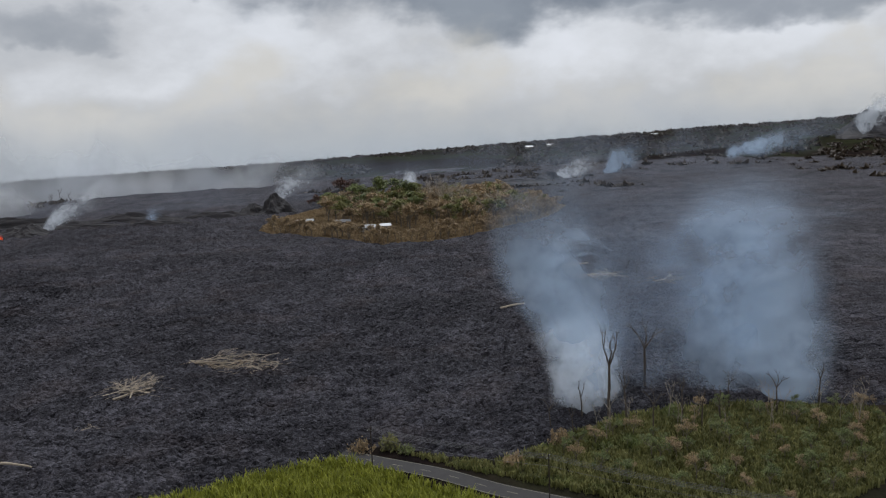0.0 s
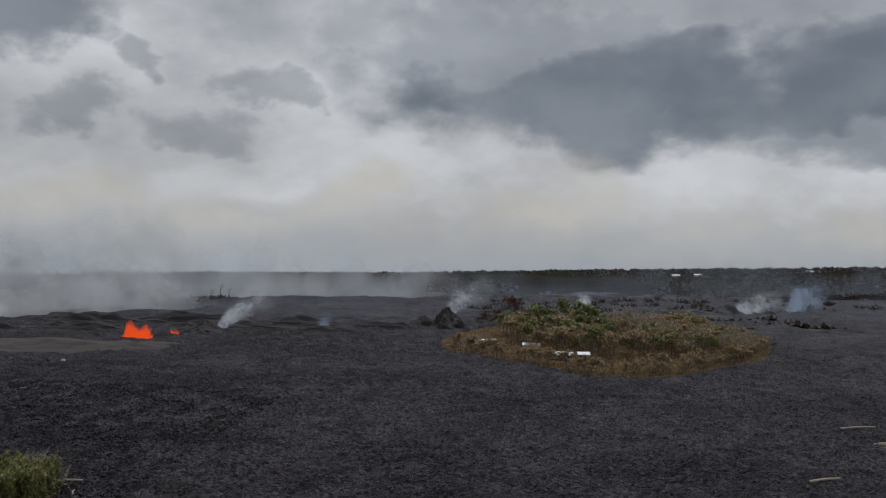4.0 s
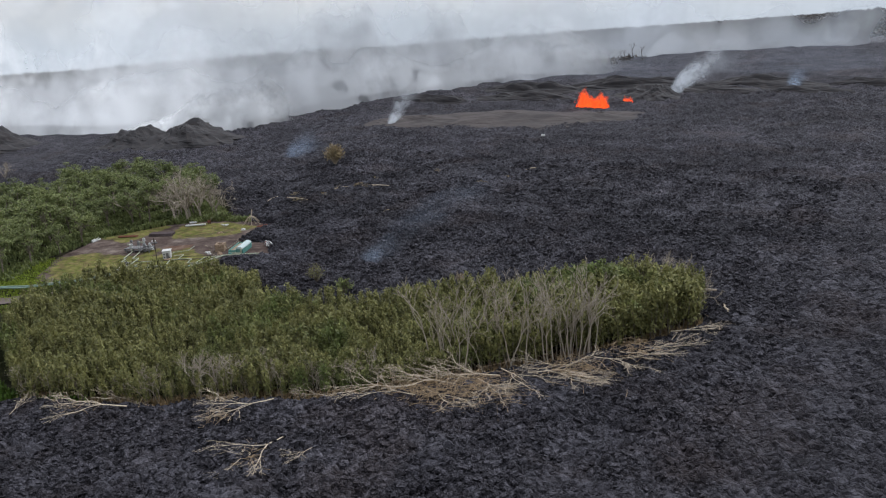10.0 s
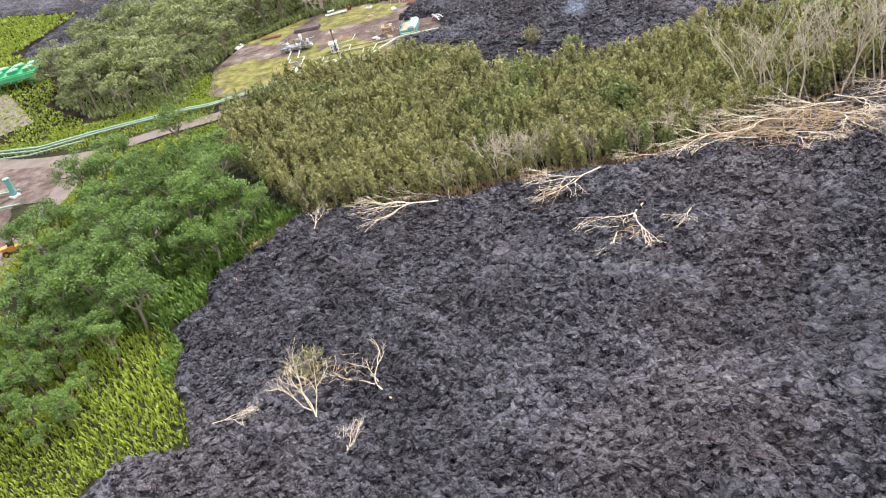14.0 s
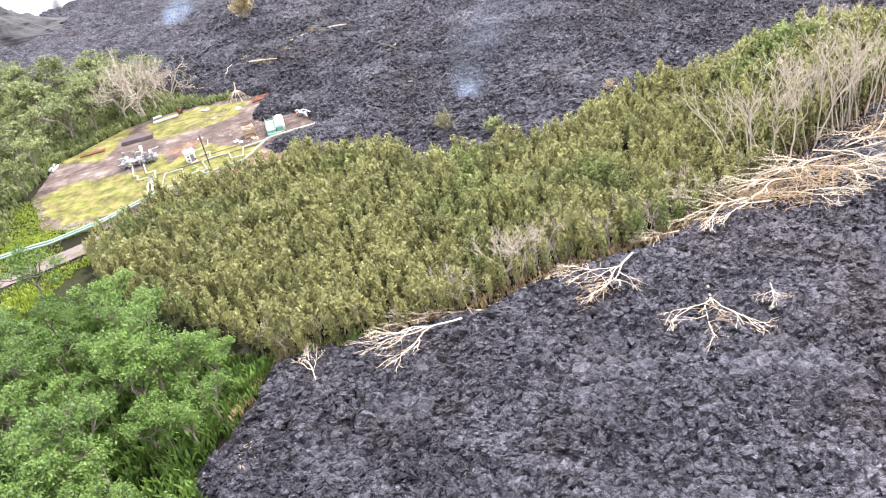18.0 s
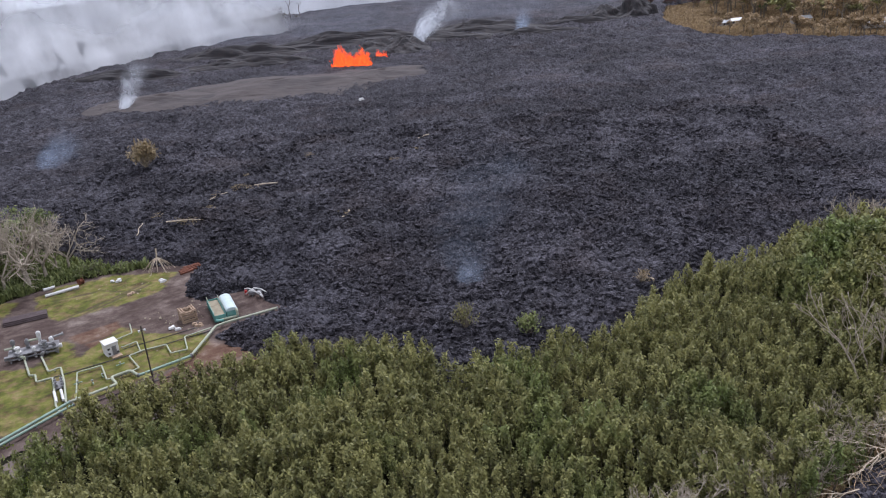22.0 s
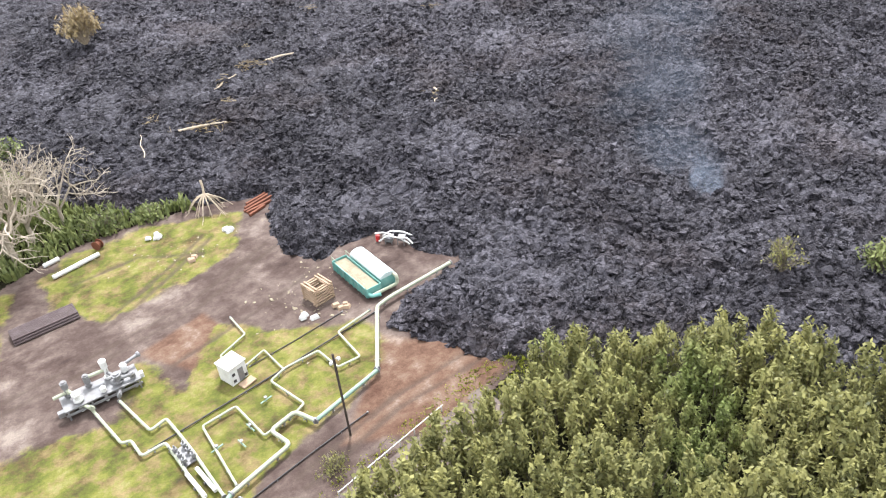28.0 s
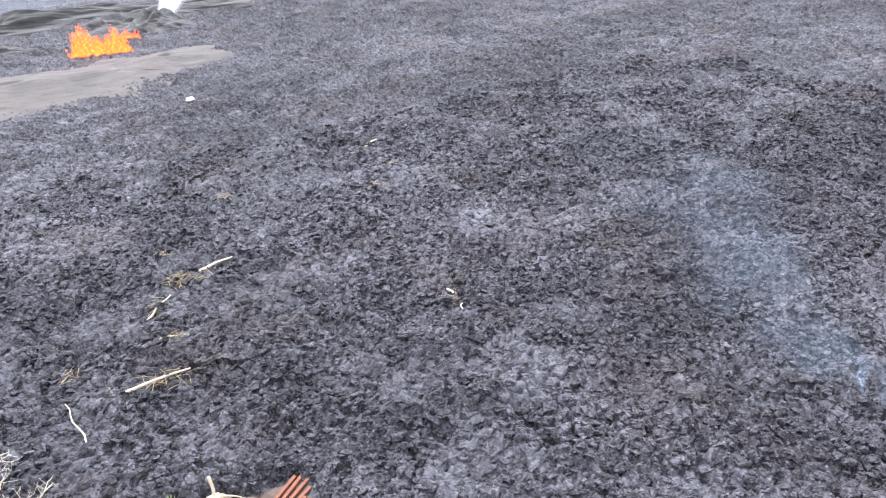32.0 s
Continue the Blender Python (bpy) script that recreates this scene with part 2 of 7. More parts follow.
def lava_material(name="lava rock", loose=False):
    """Clinker: tilted blocks at three sizes with open joints, smoother pale plates, and dark and light flows."""
    m, out, add, mth, ramp, mix, noise_of, l = material(name)
    pos = add("ShaderNodeNewGeometry").outputs["Position"]
    slab = add("ShaderNodeAttribute", {"attribute_name": "slab"}).outputs["Fac"]
    wide = noise_of(pos, 0.035, 5.0, 0.6)
    flow = noise_of(pos, 0.085, 5.0, 0.62)
    mid = noise_of(pos, 0.5, 5.0, 0.65)
    fine = noise_of(pos, 5.0, 4.0, 0.7)
    bent = add("ShaderNodeVectorMath", {"operation": "MULTIPLY_ADD"})
    l.new(add("ShaderNodeTexNoise", Vector=pos, Scale=1.7, Detail=3.0).outputs["Color"], bent.inputs[0])
    bent.inputs[1].default_value = (0.55, 0.55, 0.55)
    l.new(pos, bent.inputs[2])
    skew = bent.outputs[0]

    def cells(scale, steep):
        """Blocks that each lean their own way: the height of their tops, their random number and the distance to the joint."""
        v = add("ShaderNodeTexVoronoi", {"feature": "F1"}, Vector=skew, Scale=scale)
        e = add("ShaderNodeTexVoronoi", {"feature": "DISTANCE_TO_EDGE"}, Vector=skew, Scale=scale)
        off = add("ShaderNodeVectorMath", {"operation": "SUBTRACT"}, i0=skew, i1=v.outputs["Position"]).outputs[0]
        tilt = add("ShaderNodeVectorMath", {"operation": "SUBTRACT"}, i0=v.outputs["Color"], i1=(0.5, 0.5, 0.5)).outputs[0]
        lean = add("ShaderNodeVectorMath", {"operation": "DOT_PRODUCT"}, i0=off, i1=tilt).outputs["Value"]
        rnd = add("ShaderNodeSeparateColor", i0=v.outputs["Color"]).outputs[0]
        joint = add("ShaderNodeMapRange", {"interpolation_type": "SMOOTHSTEP"}, i0=e.outputs[0], i1=0.0, i2=0.13, i3=0.0, i4=1.0).outputs[0]
        top = mth("ADD", mth("MULTIPLY", lean, steep), mth("MULTIPLY", mth("ADD", mth("MULTIPLY", rnd, 0.6), joint), 0.22 / scale))
        return top, rnd, joint

    big_h, big_r, big_j = cells(0.42, 0.4)
    mid_h, mid_r, mid_j = cells(1.05, 0.95)
    small_h, small_r, small_j = cells(2.7, 0.9)
    if loose:
        mid_r = add("ShaderNodeNewGeometry").outputs["Random Per Island"]
    # plates: whole sheets of smoother, paler crust where the flow stayed calm
    lone = add("ShaderNodeMapRange", {"interpolation_type": "SMOOTHSTEP"}, i0=mth("ADD", flow, mth("MULTIPLY", mth("SUBTRACT", big_r, 0.5), 0.26)), i1=0.52, i2=0.58, i3=0.0, i4=1.0).outputs[0]
    plate = mth("MULTIPLY", mth("MAXIMUM", lone, mth("MULTIPLY", slab, mth("GREATER_THAN", big_r, 0.35))), big_j)
    if loose:
        plate = mth("MULTIPLY", plate, 0.35)
    rough_part = mth("SUBTRACT", 1.0, mth("MULTIPLY", plate, 0.6))
    tone = mth("ADD", mth("ADD", mth("MULTIPLY", mid_r, 0.26), mth("MULTIPLY", small_r, 0.34)), mth("ADD", mth("MULTIPLY", mid, 0.14), mth("MULTIPLY", fine, 0.26)))
    c = ramp(tone, (0.22, (0.018, 0.0172, 0.020)), (0.45, (0.050, 0.048, 0.0545)), (0.62, (0.086, 0.083, 0.0945)), (0.82, (0.150, 0.147, 0.164)))
    crust = mix(1.0, ramp(mid, (0.3, (0.068, 0.068, 0.078)), (0.7, (0.125, 0.126, 0.142))), ramp(big_r, (0.2, (0.72,) * 3), (0.9, (1.1,) * 3)), "MULTIPLY")
    c = mix(mth("MULTIPLY", plate, 0.28), c, crust)
    c = mix(1.0, c, ramp(flow, (0.36, (0.76, 0.74, 0.78)), (0.48, (0.90, 0.88, 0.91)), (0.62, (1.05, 1.03, 1.06))), "MULTIPLY")
    broad = noise_of(pos, 0.017, 5.0, 0.65)
    c = mix(1.0, c, ramp(broad, (0.36, (0.72,) * 3), (0.5, (0.95,) * 3), (0.62, (1.18,) * 3)), "MULTIPLY")
    brown = add("ShaderNodeMapRange", i0=wide, i1=0.52, i2=0.66, i3=0.0, i4=0.4).outputs[0]
    c = mix(brown, c, mix(0.5, c, (0.082, 0.055, 0.046)))
    h = mth("ADD", mth("MULTIPLY", mth("ADD", mid_h, mth("ADD", mth("MULTIPLY", small_h, 0.8), mth("MULTIPLY", fine, 0.07))), rough_part), mth("ADD", big_h, mth("MULTIPLY", mid, 0.35)))
    bump = add("ShaderNodeBump", Strength=1.0, Distance=1.0, Height=h).outputs[0]
    return principled(m, out, add, l, c, ramp(mid, (0.3, (0.62,) * 3), (0.7, (0.9,) * 3)), bump, 0.0, 0.12)


def ground_material():
    m, out, add, mth, ramp, mix, noise_of, l = material("scrub ground")
    pos = add("ShaderNodeNewGeometry").outputs["Position"]
    wide = noise_of(pos, 0.004, 6.0, 0.6)
    mid = noise_of(pos, 0.06, 5.0, 0.65)
    fine = noise_of(pos, 1.3, 4.0, 0.7)
    dry = ramp(mid, (0.3, (0.011, 0.009, 0.009)), (0.55, (0.022, 0.016, 0.014)), (0.75, (0.038, 0.026, 0.020)))
    green = ramp(mid, (0.3, (0.02, 0.023, 0.013)), (0.7, (0.045, 0.048, 0.024)))
    c = mix(ramp(wide, (0.45, (0, 0, 0)), (0.6, (1, 1, 1))), dry, green)
    c = mix(0.6, c, ramp(fine, (0.3, (0.35,) * 3), (0.7, (1,) * 3)), "MULTIPLY")
    bump = add("ShaderNodeBump", Strength=0.6, Distance=0.5, Height=fine).outputs[0]
    return principled(m, out, add, l, c, 0.95, bump, 0.0, 0.0)


def pad_material():
    m, out, add, mth, ramp, mix, noise_of, l = material("pad gravel and moss")
    pos = add("ShaderNodeNewGeometry").outputs["Position"]
    grass = add("ShaderNodeAttribute", {"attribute_name": "grass"}).outputs["Fac"]
    red = add("ShaderNodeAttribute", {"attribute_name": "red"}).outputs["Fac"]
    along = add("ShaderNodeMapping", Vector=add("ShaderNodeVectorRotate", {"rotation_type": "Z_AXIS"}, Vector=pos, Angle=radians(-32)).outputs[0], Scale=(0.25, 1.3, 1.0)).outputs[0]
    mid = mth("ADD", mth("MULTIPLY", noise_of(pos, 0.3, 7.0, 0.68), 0.78), mth("MULTIPLY", noise_of(along, 0.5, 5.0, 0.7), 0.22))
    fine = noise_of(pos, 5.0, 4.0, 0.7)
    soft = noise_of(pos, 0.11, 4.0, 0.6)
    gravel = ramp(mth("ADD", mth("MULTIPLY", mid, 0.6), mth("MULTIPLY", soft, 0.4)), (0.36, (0.036, 0.024, 0.021)), (0.46, (0.072, 0.051, 0.044)), (0.54, (0.118, 0.090, 0.078)), (0.64, (0.22, 0.182, 0.155)))
    earth = ramp(mid, (0.33, (0.06, 0.03, 0.021)), (0.48, (0.115, 0.068, 0.047)), (0.56, (0.15, 0.10, 0.073)), (0.66, (0.23, 0.18, 0.15)))
    moss = ramp(mid, (0.34, (0.05, 0.045, 0.02)), (0.46, (0.09, 0.10, 0.022)), (0.56, (0.145, 0.145, 0.036)), (0.68, (0.23, 0.20, 0.095)))
    blot = noise_of(pos, 0.45, 5.0, 0.7)
    moss = mix(ramp(blot, (0.46, (0, 0, 0)), (0.6, (0.85,) * 3)), moss, ramp(mid, (0.4, (0.09, 0.06, 0.03)), (0.6, (0.22, 0.165, 0.085))))
    edge = mth("ADD", grass, mth("MULTIPLY", mth("SUBTRACT", mid, 0.5), 2.2))
    k = add("ShaderNodeMapRange", {"interpolation_type": "SMOOTHSTEP"}, i0=edge, i1=0.3, i2=0.75, i3=0.0, i4=1.0).outputs[0]
    edge2 = mth("ADD", red, mth("MULTIPLY", mth("SUBTRACT", soft, 0.5), 1.2))
    k2 = add("ShaderNodeMapRange", {"interpolation_type": "SMOOTHSTEP"}, i0=edge2, i1=0.3, i2=0.8, i3=0.0, i4=1.0).outputs[0]
    rut = add("ShaderNodeAttribute", {"attribute_name": "rut"}).outputs["Fac"]
    c = mix(mth("MULTIPLY", rut, 0.7), mix(k, mix(k2, gravel, earth), moss), (0.07, 0.052, 0.042))
    c = mix(0.5, c, ramp(fine, (0.3, (0.5,) * 3), (0.7, (1,) * 3)), "MULTIPLY")
    bump = add("ShaderNodeBump", Strength=0.5, Distance=0.12, Height=fine).outputs[0]
    return principled(m, out, add, l, c, 0.95, bump, 0.0, 0.1)


def vapour(name, color, dense, scale=0.06, crisp=0.0, open_sky=False):
    """Steam and smoke: a scattering surface that thins to nothing towards its rim, with softly uneven thickness."""
    m, out, add, mth, ramp, mix, noise_of, l = material(name)
    pos = add("ShaderNodeNewGeometry").outputs["Position"]
    body = add("ShaderNodeAttribute", {"attribute_name": "body"}).outputs["Fac"]
    swirl = add("ShaderNodeTexNoise", Vector=pos, Scale=scale, Detail=2.0 if open_sky else 3.0, Roughness=0.5).outputs[0]
    n = mth("ADD", mth("MULTIPLY", swirl, 0.75), mth("MULTIPLY", noise_of(pos, scale * 3.5, 3.0, 0.5), 0.25))
    n = add("ShaderNodeMapRange", {"interpolation_type": "SMOOTHSTEP"}, i0=n, i1=0.26, i2=0.72, i3=0.0, i4=1.0).outputs[0]
    q = mth("MULTIPLY", body, mth("ADD", 0.52 if open_sky else 0.24, mth("MULTIPLY", n, 0.7 if open_sky else 1.05)))
    soft = add("ShaderNodeMapRange", {"interpolation_type": "SMOOTHSTEP"}, i0=q, i1=0.02 + 0.16 * crisp, i2=1.0 - 0.5 * crisp, i3=0.0, i4=1.0).outputs[0]
    a = mth("MULTIPLY", soft, dense)
    d = add("ShaderNodeBsdfDiffuse", Color=(*color, 1))
    t = add("ShaderNodeBsdfTranslucent", Color=(*color, 1))
    if open_sky:
        # a deep cloud scatters the light of the whole upper sky, whatever way its surface faces
        puff = add("ShaderNodeTexNoise", Scale=scale * 1.2, Detail=2.0)
        l.new(pos, puff.inputs["Vector"])
        bent = add("ShaderNodeVectorMath", {"operation": "MULTIPLY_ADD"})
        l.new(puff.outputs["Color"], bent.inputs[0])
        bent.inputs[1].default_value, bent.inputs[2].default_value = (1.7, 1.7, 0.8), (-0.85, -0.85, 0.6)
        up = add("ShaderNodeVectorMath", {"operation": "NORMALIZE"})
        l.new(bent.outputs[0], up.inputs[0])
        down = add("ShaderNodeVectorMath", {"operation": "SCALE"})
        l.new(up.outputs[0], down.inputs[0])
        down.inputs["Scale"].default_value = -1.0
        l.new(up.outputs[0], d.inputs["Normal"])
        l.new(down.outputs[0], t.inputs["Normal"])
        both = add("ShaderNodeAddShader", i0=d.outputs[0], i1=t.outputs[0])
    else:
        both = add("ShaderNodeMixShader", i0=0.5, i1=d.outputs[0], i2=t.outputs[0])
    l.new(add("ShaderNodeMixShader", i0=a, i1=add("ShaderNodeBsdfTransparent").outputs[0], i2=both.outputs[0]).outputs[0], out.inputs[0])
    return m


def glowing(name):
    m, out, add, mth, ramp, mix, noise_of, l = material(name)
    n = noise_of(add("ShaderNodeNewGeometry").outputs["Position"], 0.9, 3.0)
    c = ramp(n, (0.3, (1.0, 0.05, 0.012)), (0.55, (1.0, 0.10, 0.016)), (0.75, (1.0, 0.26, 0.04)))
    l.new(add("ShaderNodeEmission", Color=c, Strength=1.3).outputs[0], out.inputs[0])
    return m


LAVA, STONE, GROUND, PAD = lava_material(), lava_material("loose lava block", True), ground_material(), pad_material()
BASALT = plain("spatter basalt", (0.03, 0.028, 0.03), 0.8, 0, 0.3, 0.5, (0.06, 0.045, 0.04))
CINDER = plain("grey brown cinder", (0.068, 0.057, 0.054), 0.95, 0, 0.06, 0.8, (0.032, 0.029, 0.03))
GUAVA = leafy("olive guava leaf", (0.038, 0.046, 0.014), (0.315, 0.30, 0.105), 0.25, (0.14, 0.20, 0.05))
ALBIZIA = leafy("bright albizia leaf", (0.02, 0.046, 0.009), (0.135, 0.215, 0.035))
WOODS = leafy("deep green leaf", (0.034, 0.052, 0.015), (0.25, 0.28, 0.10))
DRYLEAF = leafy("dry brown leaf", (0.15, 0.10, 0.058), (0.46, 0.34, 0.185), 0.3)
REDLEAF = leafy("scorched red leaf", (0.05, 0.024, 0.016), (0.13, 0.055, 0.034), 0.1)
FARLEAF = leafy("far scrub", (0.036, 0.028, 0.022), (0.085, 0.062, 0.042), 0.2)
GRASS = leafy("yellow green cane grass", (0.08, 0.10, 0.012), (0.36, 0.37, 0.05), 0.2)
LIME = leafy("lime grass", (0.1, 0.15, 0.012), (0.28, 0.34, 0.04), 0.25)
STRAW = leafy("straw", (0.16, 0.11, 0.05), (0.36, 0.29, 0.16), 0.1)
BARK = plain("grey bark", (0.19, 0.16, 0.125), 0.9, 0, 3.0, 0.4)
BLEACH = plain("bleached dead wood", (0.44, 0.37, 0.28), 0.9, 0, 2.0, 0.45, (0.2, 0.14, 0.085))
CHAR = plain("scorched bark", (0.10, 0.08, 0.065), 0.9, 0, 2.0, 0.5)
GLOW = glowing("molten lava")
STEAM = vapour("white steam", (0.60, 0.605, 0.61), 0.80, 0.07, 0.2, True)
BILLOW = vapour("grey white steam", (0.58, 0.59, 0.605), 0.68, 0.03, 0.0, True)
SMOKE = vapour("blue smoke", (0.60, 0.74, 0.92), 0.5, 0.045)
PUFF = vapour("white smoke", (0.86, 0.90, 0.95), 0.64, 0.09, 0.15)
HAZE = vapour("thin haze", (0.60, 0.74, 0.95), 0.22, 0.03)
MIST = vapour("pale drifting steam", (0.47, 0.49, 0.52), 0.52, 0.012, 0.0, True)
VEIL = vapour("blue wisp", (0.60, 0.74, 0.97), 0.16, 0.08)
THIN = vapour("barely seen wisp", (0.60, 0.74, 0.97), 0.05, 0.08)
VOG = vapour("pale blue vog", (0.55, 0.64, 0.78), 0.2, 0.012)
FAINT = vapour("faint vog", (0.62, 0.74, 0.95), 0.07, 0.02)

# ---- numbers: noise, shapes on the plan, heights ----


def hashed(ix, iy, k):
    h = (ix.astype(np.int64) * 374761393 + iy.astype(np.int64) * 668265263 + k * 2147483647) & 0xFFFFFFFF
    h = ((h ^ (h >> 13)) * 1274126177) & 0xFFFFFFFF
    h = ((h ^ (h >> 16)) * 2246822519) & 0xFFFFFFFF
    return ((h ^ (h >> 15)) & 0xFFFFFF) / float(0xFFFFFF)


def vnoise(x, y, k=0):
    ix, iy = np.floor(x), np.floor(y)
    fx, fy = x - ix, y - iy
    fx, fy = fx * fx * (3 - 2 * fx), fy * fy * (3 - 2 * fy)
    a, b, c, d = hashed(ix, iy, k), hashed(ix + 1, iy, k), hashed(ix, iy + 1, k), hashed(ix + 1, iy + 1, k)
    return (a + (b - a) * fx) * (1 - fy) + (c + (d - c) * fx) * fy


def fbm(x, y, octaves=4, k=0):
    s, amp, tot = 0.0, 1.0, 0.0
    for i in range(octaves):
        s, tot = s + amp * vnoise(x * 2 ** i + 17.3 * i, y * 2 ** i - 9.1 * i, k + i), tot + amp
        amp *= 0.5
    return s / tot


def blocks(x, y, k=0):
    """Jittered cells: distance to the nearest centre, gap to the next, the cell's random number, and the way from its centre, all in cells."""
    ix, iy = np.floor(x), np.floor(y)
    best, second, rnd, ox, oy = np.full(x.shape, 9.0), np.full(x.shape, 9.0), np.zeros(x.shape), np.zeros(x.shape), np.zeros(x.shape)
    for dx in (-1, 0, 1):
        for dy in (-1, 0, 1):
            cx, cy = ix + dx, iy + dy
            ux, uy = x - cx - hashed(cx, cy, k), y - cy - hashed(cx, cy, k + 7)
            d = np.hypot(ux, uy)
            near = d < best
            second = np.where(near, best, np.minimum(second, d))
            best, ox, oy = np.where(near, d, best), np.where(near, ux, ox), np.where(near, uy, oy)
            rnd = np.where(near, hashed(cx, cy, k + 13), rnd)
    return best, second - best, rnd, ox, oy


def outline(x, y, poly):
    """Signed distance to a closed outline: negative inside."""
    x, y = np.asarray(x, float), np.asarray(y, float)
    d, inside = np.full(x.shape, 1e9), np.zeros(x.shape, bool)
    for (ax, ay), (bx, by) in zip(poly, poly[1:] + poly[:1]):
        ex, ey = bx - ax, by - ay
        t = np.clip(((x - ax) * ex + (y - ay) * ey) / (ex * ex + ey * ey), 0, 1)
        d = np.minimum(d, np.hypot(x - ax - t * ex, y - ay - t * ey))
        cross = (ay > y) != (by > y)
        inside ^= cross & (x < ax + (y - ay) * ex / (ey if ey else 1e-9))
    return np.where(inside, -d, d)


def step(a, b, v):
    t = np.clip((v - a) / (b - a), 0, 1)
    return t * t * (3 - 2 * t)


WEST_RIM = [(-318, 82), (-313, 99), (-305, 105), (-312, 111), (-318, 114), (-322, 122), (-330, 126), (-327, 132), (-332, 140), (-330, 149), (-327, 163), (-309, 169),
            (-295, 174), (-283, 182), (-268, 188), (-255, 197), (-240, 212), (-226, 227), (-213, 240), (-203, 256), (-207, 271)]
WEST_BACK = [(-225, 270), (-250, 262), (-272, 250), (-281, 235), (-295, 233), (-305, 228), (-313, 226), (-322, 236), (-340, 242), (-349, 244.5), (-353, 248.5), (-357.5, 252.5),
             (-359.6, 256), (-358.4, 258.8), (-355, 262), (-350.5, 264.8), (-347, 267), (-350.8, 271), (-353, 275), (-357, 278), (-363, 277), (-367, 275), (-371, 279), (-373.5, 286), (-372.5, 297), (-385, 300), (-400, 302), (-408, 312)]
WEST_FAR = [(-425, 326), (-457, 345), (-496, 348), (-543, 306), (-530, 280), (-522, 258), (-548, 256), (-560, 285), (-577, 318), (-640, 322), (-690, 306), (-760, 180), (-760, -60), (-330, 20)]
WEST = WEST_RIM + WEST_BACK + WEST_FAR
EAST = [(-110, 60), (-70, 163), (-53, 171), (-39, 178), (-29, 185), (-23, 190), (-12, 190), (-6, 185), (0, 182), (9, 180), (20, 184), (30, 193), (45, 204), (60, 208), (80, 210), (110, 204), (160, 190), (240, 60)]
ISLAND = [(-135, 600), (-119, 575), (-85, 549), (-36, 505), (6, 517), (46, 560), (79, 602), (105, 680), (86, 760), (40, 800), (-40, 800), (-105, 770), (-130, 700), (-140, 640)]


def soil(x, y):
    x, y = np.asarray(x, float), np.asarray(y, float)
    z = -4.6 + 4.0 * step(300, 640, y) + 0.5 * (fbm(x / 40, y / 40, 3, 3) - 0.5)
    dx, dy = x + 200, y - 100
    r = np.hypot(dx, dy)
    far = 73 - 0.0482 * (0.695 * dy - 0.719 * dx) + 16 * (fbm(x / 420, y / 420, 4, 5) - 1.2)
    s = step(750, 2300, r)
    return z * (1 - s) + far * s


def bare(x, y):
    """How far a place is from the lava: positive on it, negative on the ground it spared."""
    wob = 2.6 * (fbm(x / 7.0, y / 7.0, 3, 21) - 0.5) + 1.0 * (vnoise(x / 1.6, y / 1.6, 25) - 0.5)
    d = np.minimum(np.minimum(outline(x, y, WEST), outline(x, y, EAST)), outline(x, y, ISLAND))
    return d + wob


def ground_z(x, y):
    return float(soil(np.array([float(x)]), np.array([float(y)]))[0])


def lava_shape(x, y):
    d = bare(x, y)
    warp_x, warp_y = x + 5 * vnoise(x / 9, y / 9, 31), y + 5 * vnoise(x / 9, y / 9, 32)
    wide = fbm(warp_x / 34, warp_y / 34, 4, 41) - 0.5
    mid = 1 - np.abs(2 * fbm(warp_x / 9, warp_y / 9, 3, 51) - 1)
    slab = step(0.55, 0.63, fbm(warp_x / 13, warp_y / 13, 4, 61)) * step(1.0, 5.0, d)
    f1, e1, r1, ox1, oy1 = blocks(warp_x / 1.05, warp_y / 1.05, 71)
    f2, e2, r2, ox2, oy2 = blocks(warp_x / 2.3, warp_y / 2.3, 81)
    clinker = 0.55 * (r1 - 0.5) + 0.85 * (ox1 * (r1 - 0.5) + oy1 * (0.5 - (r1 * 7) % 1)) - 0.45 * step(0.25, 0.0, e1)
    plates = 0.6 * (r2 - 0.5) + 0.9 * (ox2 * (r2 - 0.5) + oy2 * (0.5 - (r2 * 7) % 1)) - 0.6 * step(0.14, 0.0, e2)
    rough = clinker * (1 - 0.4 * slab) + plates * (0.5 + 0.3 * slab)
    swale = 1 - np.abs(2 * fbm((warp_x + 0.35 * warp_y) / 17, warp_y / 24, 3, 57) - 1)
    far_swale = (1 - np.abs(2 * fbm(x / 60, y / 42, 4, 58) - 1) - 0.7) * step(420, 620, y)
    calm = (1 - 0.9 * step(90, 240, x)) * (1 - 0.9 * step(-560, -640, x)) * (1 - 0.8 * step(640, 850, y))
    rough, mid = rough * calm, 0.6 + (mid - 0.6) * calm
    flat_part = 1 - np.exp(-(((x + 388) / 88) ** 2 + ((y - 535) / 46) ** 2) ** 2)
    z = 1.9 * step(-0.4, 3.0, d) + flat_part * step(0.3, 5, d) * (3.0 * wide + 2.0 * (mid - 0.6) + 2.2 * (swale - 0.72) * step(3, 14, d) + 5.0 * far_swale) + step(-0.4, 1.2, d) * rough
    return soil(x, y) + z - 1.2 * step(0.2, -1.2, d), d, slab, r1 * (1 - slab) + r2 * slab


def lava_z(x, y):
    return float(lava_shape(np.array([float(x)]), np.array([float(y)]))[0][0])


# ---- mesh helpers ----


